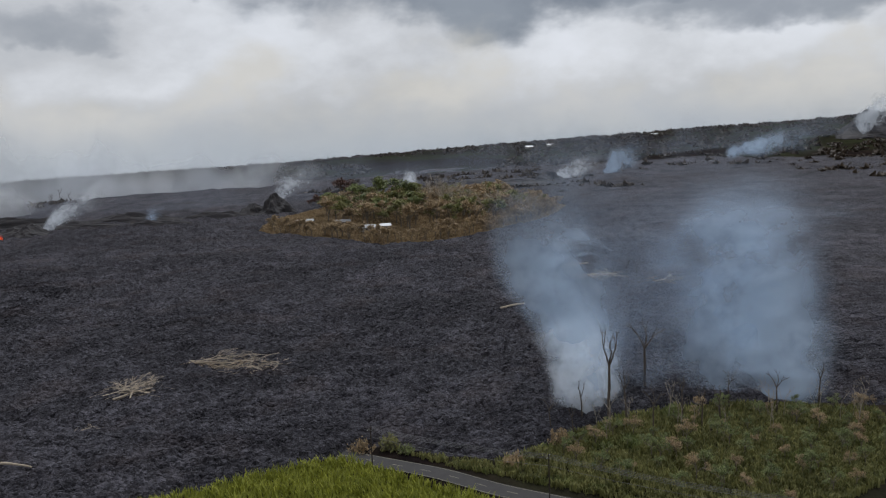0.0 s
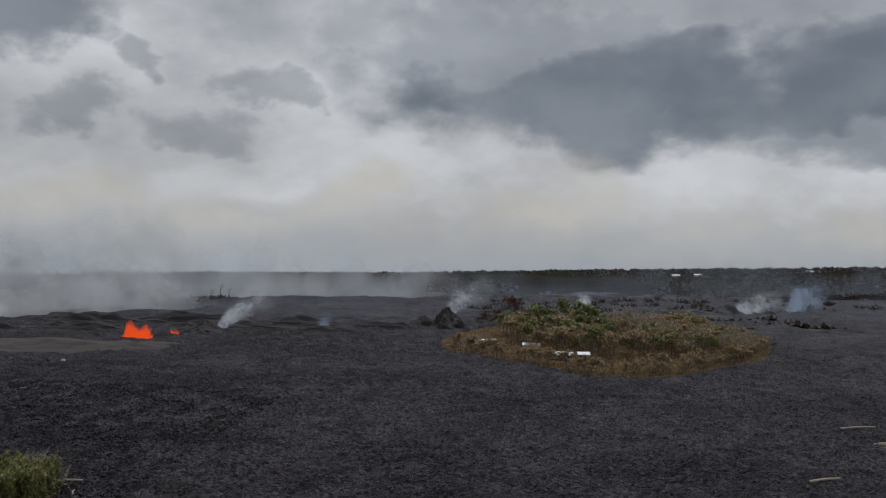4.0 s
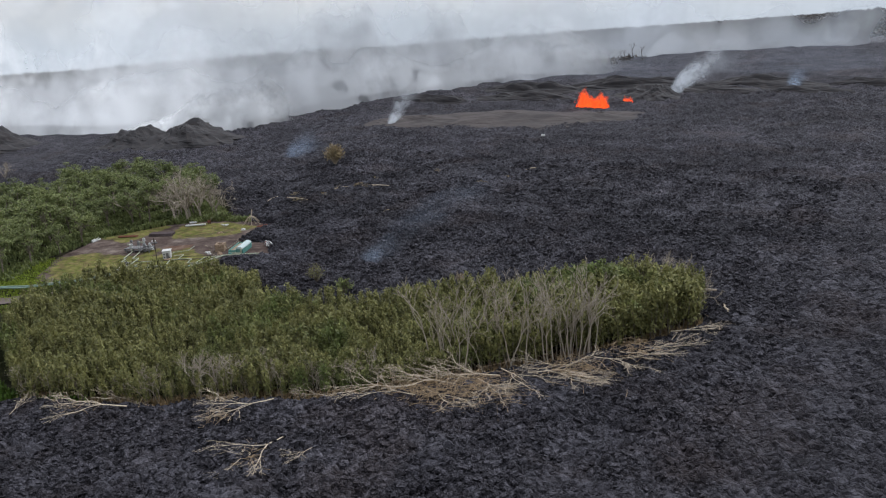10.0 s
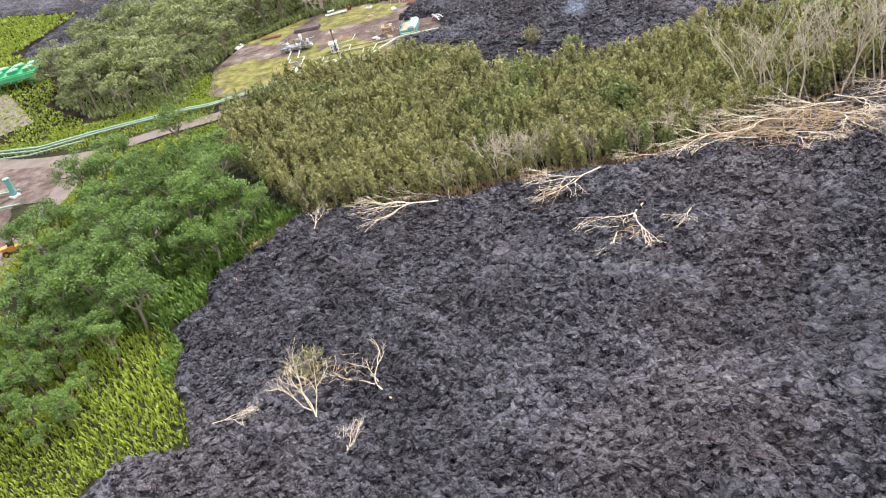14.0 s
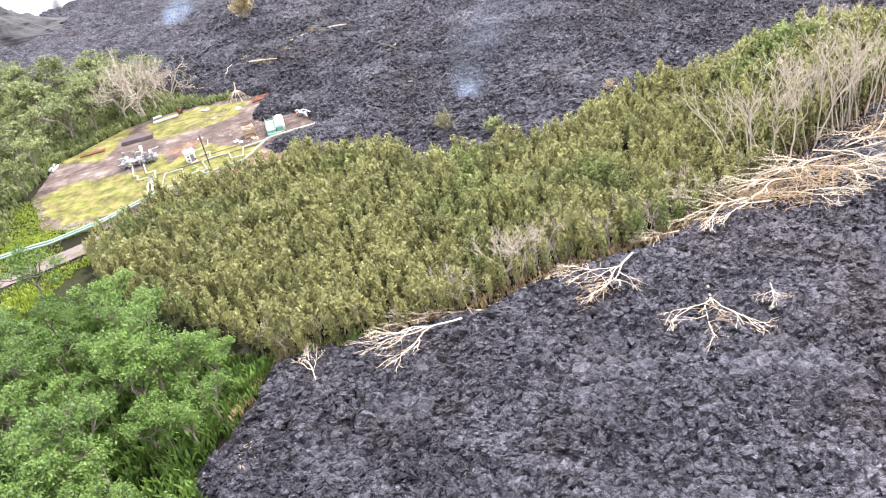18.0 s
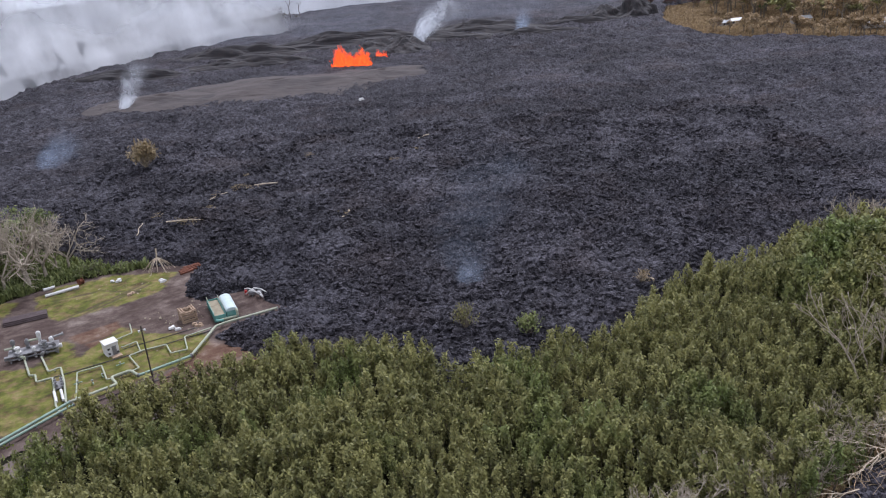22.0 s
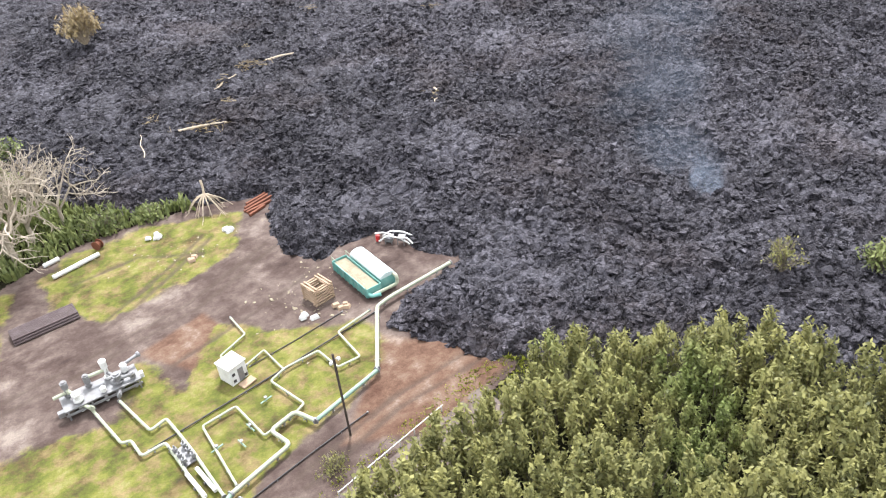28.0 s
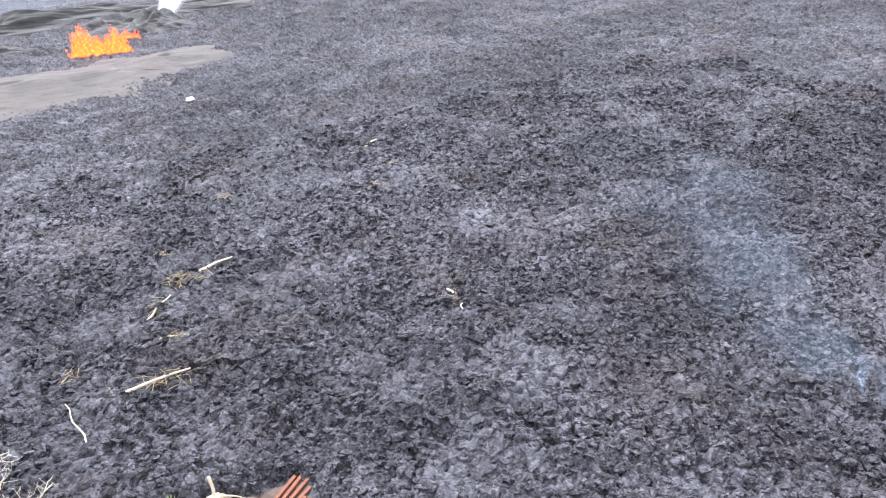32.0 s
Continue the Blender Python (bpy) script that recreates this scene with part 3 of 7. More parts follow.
def mesh_np(name, V, F, mat, smooth=False, attrs=None):
    V, F = np.ascontiguousarray(V, dtype=np.float32), np.ascontiguousarray(F, dtype=np.int32)
    me = bpy.data.meshes.new(name)
    n, k = F.shape
    me.vertices.add(len(V))
    me.vertices.foreach_set("co", V.ravel())
    me.loops.add(n * k)
    me.loops.foreach_set("vertex_index", F.ravel())
    me.polygons.add(n)
    me.polygons.foreach_set("loop_start", np.arange(0, n * k, k, dtype=np.int32))
    for key, val in (attrs or {}).items():
        me.attributes.new(key, "FLOAT", "POINT").data.foreach_set("value", np.ascontiguousarray(val, dtype=np.float32))
    me.update(calc_edges=True)
    me.validate()
    me.polygons.foreach_set("use_smooth", np.full(len(me.polygons), smooth))
    me.materials.append(mat)
    return me


def grid_lines(lo, hi, fine, step0, grow):
    """Lines with spacing step0 over the stretches in fine, widening outside them."""
    a, b = fine
    mid = list(np.arange(a, b + step0 / 2, step0))
    out, s, v = [], step0, mid[-1]
    while v < hi:
        s *= grow
        v += s
        out.append(min(v, hi))
    left, s, v = [], step0, mid[0]
    while v > lo:
        s *= grow
        v -= s
        left.append(max(v, lo))
    return np.array(left[::-1] + mid + out)


def sheet(xs, ys):
    X, Y = np.meshgrid(xs, ys)
    i = np.arange(len(xs) * len(ys)).reshape(len(ys), len(xs))
    F = np.stack([i[:-1, :-1], i[:-1, 1:], i[1:, 1:], i[1:, :-1]], -1).reshape(-1, 4)
    return X.ravel(), Y.ravel(), F


def keep_faces(V, F, ok, attrs):
    F = F[ok[F].any(axis=1)]
    used = np.zeros(len(V), bool)
    used[F.ravel()] = True
    idx = np.cumsum(used) - 1
    return V[used], idx[F], {k: v[used] for k, v in attrs.items()}


def part(name, me, parent, label=""):
    ob = new(name, me)
    ob.parent = parent
    return tagged(ob, label)


def holder(name, m, label, category, group="", kind=""):
    ob = new(name)
    ob.empty_display_size = 0.5
    ob.matrix_basis = m
    return tagged(ob, label, category, group, kind)


class Build:
    """Gathers vertices and quads for one mesh."""

    def __init__(self):
        self.v, self.f, self.n = [], [], 0

    def put(self, V, F):
        self.v.append(np.asarray(V, float))
        self.f.append(np.asarray(F, int) + self.n)
        self.n += len(V)

    def tube(self, pts, r0, r1, sides=6, caps=False):
        P = np.asarray(pts, float)
        m = len(P)
        T = np.gradient(P, axis=0)
        T /= np.linalg.norm(T, axis=1)[:, None] + 1e-9
        ref = np.array([0, 0, 1.0]) if abs(T[0][2]) < 0.9 else np.array([1.0, 0, 0])
        A = np.cross(T, ref)
        A /= np.linalg.norm(A, axis=1)[:, None] + 1e-9
        B = np.cross(T, A)
        R = np.linspace(r0, r1, m) if np.isscalar(r0) else np.asarray(r0)
        a = np.arange(sides) * 2 * np.pi / sides
        V = P[:, None, :] + R[:, None, None] * (np.cos(a)[None, :, None] * A[:, None, :] + np.sin(a)[None, :, None] * B[:, None, :])
        i = np.arange(m * sides).reshape(m, sides)
        j = np.roll(i, -1, axis=1)
        self.put(V.reshape(-1, 3), np.stack([i[:-1], i[1:], j[1:], j[:-1]], -1).reshape(-1, 4))
        if caps:
            for row, flip in ((0, 1), (m - 1, -1)):
                c = np.vstack([V[row], P[row][None]])
                half = [[k0, (k0 + 1) % sides, (k0 + 2) % sides, sides] for k0 in range(0, sides - 1, 2)]
                self.put(c, np.array(half)[:, ::flip])

    def box(self, cx, cy, cz, sx, sy, sz, turn=0.0, taper=1.0):
        c, s = math.cos(turn), math.sin(turn)
        V = []
        for z, k in ((-0.5, 1.0), (0.5, taper)):
            for x, y in ((-0.5, -0.5), (0.5, -0.5), (0.5, 0.5), (-0.5, 0.5)):
                px, py = x * sx * k, y * sy * k
                V.append((cx + c * px - s * py, cy + s * px + c * py, cz + z * sz))
        self.put(V, [(3, 2, 1, 0), (4, 5, 6, 7), (0, 1, 5, 4), (1, 2, 6, 5), (2, 3, 7, 6), (3, 0, 4, 7)])

    def leaves(self, C, size, up=0.35, slim=0.32):
        """Small bent leaf sprays at the centres C."""
        n = len(C)
        a, b = rng.uniform(0, 2 * np.pi, n), rng.normal(0, 0.6, n)
        u = np.stack([np.cos(a) * np.cos(b), np.sin(a) * np.cos(b), np.sin(b) + up], -1)
        w = np.stack([-np.sin(a), np.cos(a), rng.normal(0, 0.5, n)], -1)
        s = size * rng.uniform(0.6, 1.4, n)[:, None]
        V = np.stack([C - u * s * 0.5, C + w * s * slim, C + u * s * 0.6, C - w * s * slim], 1).reshape(-1, 3)
        self.put(V, np.arange(4 * n).reshape(n, 4))

    def mesh(self, name, mat, smooth=False):
        return mesh_np(name, np.vstack(self.v), np.vstack(self.f), mat, smooth)


rng = np.random.default_rng(5)

# ---- ground, lava field ----
gx, gy, gf = sheet(grid_lines(-4800, 4800, (-760, 220), 7.0, 1.09), grid_lines(-2500, 4800, (20, 1000), 7.0, 1.09))
ground = tagged(new("ground", mesh_np("ground", np.stack([gx, gy, soil(gx, gy) - 0.15], -1), gf, GROUND, True)), "brown and green scrub land that the lava spared", "ground", kind="structure")

xs = np.concatenate([grid_lines(-1500, -560, (-561, -560), 1.3, 1.06)[:-1], np.arange(-560, -430, 1.2), np.arange(-430, -195, 0.5), grid_lines(-195, 1300, (-195, 100), 0.85, 1.06)])
ys = np.concatenate([grid_lines(-60, 92, (91.5, 92), 0.6, 1.08)[:-1], np.arange(92, 340, 0.5), np.arange(340, 480, 0.85), grid_lines(480, 1400, (480, 660), 1.8, 1.05)])
xs, ys = np.unique(xs), np.unique(ys)
lx, ly, lf = sheet(xs, ys)
lz, ld, slab, blk = lava_shape(lx, ly)
lz -= 12 * step(1050, 1350, np.hypot(lx + 200, ly - 100) + 260 * (fbm(lx / 160, ly / 160, 3, 91) - 0.5))
V, F, at = keep_faces(np.stack([lx, ly, lz], -1), lf, ld > -1.4, {"slab": slab, "block": blk})
lava = tagged(new("lava_field", mesh_np("lava_field", V, F, LAVA, False, at)), "dark grey field of cooled blocky lava with smoother plates", "lava field", kind="structure")

PAD_EDGE = [(-346, 243), (-358, 235), (-370, 229), (-388, 218), (-406, 221), (-420, 240), (-426, 262), (-415, 285), (-404, 294), (-393, 298), (-369, 300), (-370, 287), (-367, 278), (-362, 279),
            (-357, 282), (-349, 278), (-343, 268), (-349, 261), (-354, 254), (-349, 248)]
MOSS_A = [(-409, 286), (-404, 292), (-393, 295), (-378, 294), (-378, 284), (-386, 277), (-398, 272), (-405, 276)]
MOSS_B = [(-392, 259), (-386, 253), (-382, 264), (-374, 260), (-361, 258), (-363, 248), (-372, 240), (-388, 226), (-402, 222), (-418, 240), (-412, 249), (-396, 249)]
MOSS_C = [(-426, 262), (-412, 262), (-412, 283), (-420, 285)]
RED_A = [(-361, 254), (-351, 250), (-347, 243), (-358, 236), (-369, 237), (-364, 245)]
RED_B = [(-392, 262), (-385, 256), (-380, 262), (-384, 268)]
px, py, pf = sheet(np.arange(-428, -340, 0.4), np.arange(215, 302, 0.4))
pin = outline(px, py, PAD_EDGE) + 1.2 * (fbm(px / 4, py / 4, 3, 101) - 0.5)
moss = np.minimum(np.minimum(outline(px, py, MOSS_A), outline(px, py, MOSS_B)), outline(px, py, MOSS_C)) + 4 * (fbm(px / 6, py / 6, 3, 103) - 0.5)
redm = np.minimum(outline(px, py, RED_A), outline(px, py, RED_B))
rut = np.full(px.shape, 9.0)
for line in ([(-398, 271), (-392, 278), (-384, 289)], [(-396.4, 270.4), (-390.4, 277.4), (-382.4, 288.4)], [(-374, 234), (-362, 242.4), (-351, 247.4)], [(-373.4, 232.2), (-361.4, 240.6), (-350, 245.4)], [(-422, 252), (-402, 262), (-386, 271), (-374, 283)], [(-421, 250), (-401, 260.2), (-385, 269.2), (-372.6, 281.6)],
             [(-388, 258), (-376, 266), (-366, 274)], [(-403, 283), (-394, 287), (-384, 284)]):
    for (ax, ay), (bx, by) in zip(line, line[1:]):
        t = np.clip(((px - ax) * (bx - ax) + (py - ay) * (by - ay)) / ((bx - ax) ** 2 + (by - ay) ** 2), 0, 1)
        rut = np.minimum(rut, np.hypot(px - ax - t * (bx - ax), py - ay - t * (by - ay)) + 0.5 * (vnoise(px / 2, py / 2, 107) - 0.5))
rut = np.exp(-(rut / 0.42) ** 2)
pz = soil(px, py) - 0.12 * rut + 0.05 + 0.12 * (fbm(px / 2.2, py / 2.2, 3, 105) - 0.5)
V, F, at = keep_faces(np.stack([px, py, pz], -1), pf, pin < 0, {"grass": step(2.0, -2.0, moss), "red": step(2.0, -1.5, redm), "rut": rut})
pad = tagged(new("pavement", mesh_np("pad", V, F, PAD, True, at)), "muddy gravel well pad with yellow green moss", "well pad", kind="structure")


def road_strip(name, pts, width, mat, label, lift=0.06):
    """A road ribbon along a smoothed line."""
    P = np.array(pts, float)
    t = np.linspace(0, len(P) - 1, len(P) * 10)
    Q = np.stack([np.interp(t, range(len(P)), P[:, i]) for i in (0, 1)], -1)
    for _ in range(12):
        Q[1:-1] = (Q[:-2] + 2 * Q[1:-1] + Q[2:]) / 4
    T = np.gradient(Q, axis=0)
    T /= np.linalg.norm(T, axis=1)[:, None]
    N = np.stack([-T[:, 1], T[:, 0]], -1)
    offs = np.linspace(-0.5, 0.5, 7) * width
    ragged = 1 + 0.12 * (fbm(Q[:, 0] / 3, Q[:, 1] / 3, 2, 111) - 0.5)
    G = Q[:, None, :] + N[:, None, :] * offs[None, :, None] * ragged[:, None, None]
    x, y = G[..., 0].ravel(), G[..., 1].ravel()
    i = np.arange(len(x)).reshape(len(Q), 7)
    F = np.stack([i[:-1, :-1], i[1:, :-1], i[1:, 1:], i[:-1, 1:]], -1).reshape(-1, 4)
    z = soil(x, y) + lift
    ob = new(name, mesh_np(name, np.stack([x, y, z], -1), F, mat, True))
    return tagged(ob, label, "road", kind="structure")


ASPHALT = plain("worn asphalt", (0.05, 0.047, 0.046), 0.9, 0, 0.4, 0.5, (0.032, 0.03, 0.03))
TRACK = plain("pale gravel track", (0.135, 0.108, 0.094), 0.95, 0, 0.25, 0.8, (0.075, 0.055, 0.045))
ROADLINE = [(-27, 186), (-18, 181), (-3, 173), (10, 163), (24, 155), (60, 132), (120, 92)]
road_strip("road", ROADLINE, 5.6, ASPHALT, "two lane asphalt road cut off by lava")
road_strip("road", [(-350, 238), (-362, 231), (-374, 225), (-390, 207), (-404, 196), (-418, 182), (-440, 176), (-475, 175), (-520, 176)], 6.0, TRACK, "pale gravel service track beside the pipes")
road_strip("road", [(-425, 179), (-412, 174), (-404, 160), (-397, 145), (-388, 128), (-386, 100)], 6.5, TRACK, "pale gravel service track beside the pipes", 0.09)
road_strip("road", [(-470, 195), (-492, 206), (-512, 216), (-540, 224)], 16.0, TRACK, "grey gravel yard beside the cooling plant", 0.08)
road_strip("road", [(-380, 118), (-395, 126), (-415, 140), (-430, 155)], 22.0, PAD, "muddy work yard with red soil", 0.03)

road_strip("road", [(-408, 172), (-436, 165), (-470, 160), (-500, 158)], 24.0, PAD, "muddy work yard beside the service track", 0.045)


def road_paint(offset, dash, width, label):
    """A painted line along the road, broken into dashes where dash is given."""
    P = np.array(ROADLINE, float)
    t = np.linspace(0, len(P) - 1, len(P) * 10)
    Q = np.stack([np.interp(t, range(len(P)), P[:, i]) for i in (0, 1)], -1)
    for _ in range(12):
        Q[1:-1] = (Q[:-2] + 2 * Q[1:-1] + Q[2:]) / 4
    s = np.concatenate([[0], np.cumsum(np.hypot(*np.diff(Q, axis=0).T))])
    at, runs = 0.0, []
    while at < s[-1] - 3:
        runs.append((at, min(at + (dash or s[-1]), s[-1])))
        at += 3 * dash if dash else s[-1]
    b = Build()
    for s0, s1 in runs:
        u = np.linspace(s0, s1, 4 if dash else 60)
        R = np.stack([np.interp(u, s, Q[:, i]) for i in (0, 1)], -1)
        T = np.gradient(R, axis=0)
        T /= np.linalg.norm(T, axis=1)[:, None]
        N = np.stack([-T[:, 1], T[:, 0]], -1)
        E = [R + N * (offset + k * width / 2) for k in (-1, 1)]
        V = np.vstack([np.column_stack([e, soil(e[:, 0], e[:, 1]) + 0.068]) for e in E])
        m = len(R)
        i = np.arange(m - 1)
        b.put(V, np.stack([i, i + 1, i + 1 + m, i + m], -1))
    tagged(new("trim", b.mesh("trim", LINE)), label, "road marking", kind="structure")


LINE = plain("worn road paint", (0.26, 0.24, 0.17), 0.8, 0, 0.8, 0.5, (0.15, 0.14, 0.12))
road_paint(0.0, 2.5, 0.14, "worn dashed centre line on the asphalt")
road_paint(2.5, 0, 0.12, "worn pale edge line on the asphalt")
road_paint(-2.5, 0, 0.12, "worn pale edge line on the asphalt")

# ---- vents: cones, fountain, ramparts ----


def mound(name, x, y, r, h, label, seed, crater=0.25, mat=None, notch=0.0, squash=1.0, rough=0.9):
    """A spatter cone: rough flanks, a broken rim and a hollow."""
    rr, aa = np.linspace(0, 1, 26), np.linspace(0, 2 * np.pi, 57)[:-1]
    R, A = np.meshgrid(rr, aa, indexing="ij")
    gx, gy = R * np.cos(A), R * np.sin(A)
    rag = fbm(gx * 3 + seed * 3.7, gy * 3, 4, seed) - 0.5
    rag2 = fbm(gx * 9 + seed, gy * 9, 2, seed + 5) - 0.5
    flank = np.clip((1 - R) / (1 - crater), 0, 1) ** 1.25
    hollow = 0.55 * step(crater, 0.0, R)
    z = h * (flank * (1 + rough * rag) - hollow * flank + 0.12 * rag2 * (1 - R)) - notch * h * np.exp(-((A - 3.9) / 0.5) ** 2) * flank
    w = 1 + 0.55 * rough * rag
    px, py = x + r * gx * w, y + r * gy * w * squash
    base = soil(px, py) + 1.2
    V = np.stack([px - x, py - y, base + z - 0.8 * (R > 0.97)], -1)
    i = np.arange(V[..., 0].size).reshape(26, 56)
    j = np.roll(i, -1, axis=1)
    F = np.stack([i[:-1], i[1:], j[1:], j[:-1]], -1).reshape(-1, 4)
    ob = new(name, mesh_np(name, V.reshape(-1, 3), F, mat or BASALT, False))
    ob.location = (x, y, 0)
    return tagged(ob, label, "spatter cone", "spatter cones")


mound("spatter_cone", -146, 716, 19, 15, "black spatter cone steaming beside the scrub island", 3, 0.22, rough=1.1, notch=0.3)
mound("spatter_cone", -167, 722, 15, 9, "low black spatter mound", 5, 0.2, rough=1.0)
mound("spatter_cone", -556, 430, 32, 13.5, "dark spatter cone with a rounded rim and steam", 7, 0.3)
mound("spatter_cone", -592, 422, 26, 9, "low dark spatter cone wrapped in steam", 9, 0.35)
mound("spatter_cone", -690, 385, 30, 12, "dark spatter cone at the end of the fissure", 13, 0.3)
mound("spatter_cone", 125, 930, 22, 10, "dark spatter cone with white fumes", 15, 0.3)
mound("spatter_cone", 690, 1290, 60, 38, "large dark cone behind blue smoke", 17, 0.25)
mound("spatter_cone", -316, 622, 20, 9, "black spatter rampart beside the lava fountain", 19, 0.25, notch=0.4)
mound("spatter_cone", -330, 640, 26, 6, "low black rampart behind the fountain", 23, 0.3, squash=0.6)
for k, (x, y, r, h) in enumerate([(-430, 660, 60, 7), (-350, 690, 70, 8), (-260, 690, 60, 7), (-190, 690, 40, 6), (-480, 600, 50, 6), (-230, 650, 45, 5), (-410, 612, 55, 6), (-300, 655, 60, 6), (-80, 860, 80, 7), (60, 900, 90, 7)]):
    mound("lava_levee", x, y, r, h, "long low levee of dark lava", 29 + 2 * k, 0.3, squash=0.22)
mound("cinder_apron", -385, 535, 66, 4.2, "smooth grey brown cinder apron below the fountain", 51, 0.1, CINDER, squash=0.62)
mound("cinder_apron", -440, 520, 48, 3.6, "smooth grey brown cinder apron below the fountain", 53, 0.1, CINDER, squash=0.6)
mound("cinder_apron", -330, 545, 36, 3.4, "smooth grey brown cinder apron below the fountain", 55, 0.1, CINDER, squash=0.9)


def fountain(x, y, wide, high, n, label):
    """Jets of molten clots thrown up in arcs."""
    b = Build()
    oct_f = np.array([(0, 2, 4, 4), (2, 1, 4, 4), (1, 3, 4, 4), (3, 0, 4, 4), (2, 0, 5, 5), (1, 2, 5, 5), (3, 1, 5, 5), (0, 3, 5, 5)])
    tri = oct_f[:, :3]
    V, F = [], []
    jets = [(-0.55, 0.8, -0.1), (-0.42, 1.0, -0.04), (-0.3, 0.85, 0.05), (-0.12, 0.62, 0.1), (0.08, 0.55, -0.05), (0.3, 0.62, 0.06), (0.5, 0.9, 0.08), (0.66, 0.62, 0.2)]
    for k in range(n):
        at, tall, tilt = jets[rng.integers(len(jets))]
        f = rng.uniform(0, 1) ** 1.6
        hgt = high * tall * f * rng.uniform(0.75, 1.05)
        s = (0.1 + 0.34 * (1 - f) ** 0.8 * rng.uniform(0.3, 1.1)) * (wide / 14) ** 0.6
        fan = 0.085
        cx, cy, cz = (at * (0.9 - 0.12 * f) + tilt * f * f * 0.7 + rng.normal(0, fan * (1.05 - 0.55 * f))) * wide, rng.normal(0, wide * 0.07), hgt
        o = np.array([(s, 0, 0), (-s, 0, 0), (0, s, 0), (0, -s, 0), (0, 0, s * 2.0), (0, 0, -s * 1.6)]) * rng.uniform(0.7, 1.3, (6, 1)) + (cx, cy, cz)
        F.append(tri + 6 * k)
        V.append(o)
    me = mesh_np("lava_fountain", np.vstack(V), np.vstack(F), GLOW)
    ob = tagged(new("lava_fountain", me), label, "lava fountain", "lava fountains", "stuff")
    ob.location = (x, y, lava_z(x, y) - 0.5)
    ob.rotation_euler = (0, 0, -0.2)


fountain(-348, 581, 16, 12.5, 3000, "bright orange lava fountain spraying from the fissure")
fountain(-331, 603, 5, 5, 400, "small orange red lava spatter beside the cone")

# ---- plants ----


def limb(b, p, d, length, r, depth, spread, tips, bend=0.25, up=0.15, kids=3, sides=5):
    """A branch that forks on, gathering tips."""
    pts, q = [p], np.array(p, float)
    d = np.array(d, float)
    n = 4
    for k in range(n):
        d = d + rng.normal(0, bend, 3) * 0.5 + np.array([0, 0, up * 0.3])
        d /= np.linalg.norm(d)
        q = q + d * length / n
        pts.append(q.copy())
    b.tube(pts, r, r * 0.62, sides if depth > 1 else 3)
    if depth <= 0:
        tips.append(q)
        return
    for k in range(kids):
        e = d + rng.normal(0, spread, 3)
        e[2] += up
        e /= np.linalg.norm(e)
        start = pts[-1] if k < 2 else pts[rng.integers(2, n)]
        limb(b, start, e, length * rng.uniform(0.55, 0.8), max(r * 0.62, 0.025), depth - 1, spread, tips, bend, up, kids, sides)


def bare_tree(name, h, depth, spread, mat, seed, kids=3, trunk=0.35, r=None):
    """Meshes of a leafless tree: trunk, limbs, and the tips of its twigs."""
    global rng
    rng = np.random.default_rng(seed)
    r = r or h * 0.022
    t = Build()
    lean = rng.normal(0, 0.06, 2)
    pts = [(lean[0] * z + 0.05 * math.sin(z * 2), lean[1] * z, z) for z in np.linspace(-0.4, h * trunk, 6)]
    t.tube(pts, r * 1.25, r * 0.8, 7)
    b, tips = Build(), []
    for k in range(kids + 1):
        a = 2 * math.pi * k / (kids + 1) + rng.uniform(-0.4, 0.4)
        d = np.array([math.cos(a) * spread, math.sin(a) * spread, 1.0])
        limb(b, pts[-1] if k < 3 else pts[-2], d / np.linalg.norm(d), h * (1 - trunk) * 0.46, r * 0.7, depth, spread * 0.75, tips, 0.3, 0.12, kids)
    return t.mesh(name + "_trunk", mat), b.mesh(name + "_boughs", mat), np.array(tips)


def crown_mesh(name, mat, centres, radius, per, size, flat=0.6, seed=1, slim=0.26):
    global rng
    rng = np.random.default_rng(seed)
    b = Build()
    for c in centres:
        n = max(4, int(per * rng.uniform(0.6, 1.4)))
        v = rng.normal(0, 1, (n, 3))
        v /= np.linalg.norm(v, axis=1)[:, None]
        b.leaves(np.asarray(c) + v * radius * rng.uniform(0.45, 1.0, (n, 1)) * (1, 1, flat), size, 0.2, slim)
    return b.mesh(name, mat)


def place_things(proto, spots, group=""):
    """Copies of a thing at (x, y, z, size, turn); the first spot takes the original."""
    made = []
    for k, (x, y, z, s, a) in enumerate(spots):
        m = Matrix.LocRotScale((x, y, z), Euler((0, 0, a)), (s, s, s))
        if k == 0:
            proto.matrix_basis = m
            made.append(proto)
        else:
            keep = proto.matrix_basis.copy()
            proto.matrix_basis = Matrix.Identity(4)
            made.append(copy_thing(proto, m))
            proto.matrix_basis = keep
    return made


def scatter(poly, gap, seed, jitter=0.45):
    """Spots inside an outline, about gap apart."""
    g = np.random.default_rng(seed)
    P = np.array(poly)
    x, y = np.meshgrid(np.arange(P[:, 0].min(), P[:, 0].max(), gap), np.arange(P[:, 1].min(), P[:, 1].max(), gap))
    x, y = x.ravel() + g.uniform(-jitter, jitter, x.size) * gap, y.ravel() + g.uniform(-jitter, jitter, x.size) * gap
    ok = outline(x, y, poly) < 0
    return x[ok], y[ok], g


# the young guava wood between the pad and the lava
WOOD = WEST_RIM[10:] + [(-225, 269), (-250, 261), (-272, 249), (-281, 234), (-295, 232), (-305, 227), (-313, 225), (-322, 235), (-340, 240), (-349, 240), (-358, 233), (-372, 224), (-384, 205), (-372, 190), (-356, 178), (-340, 170)]


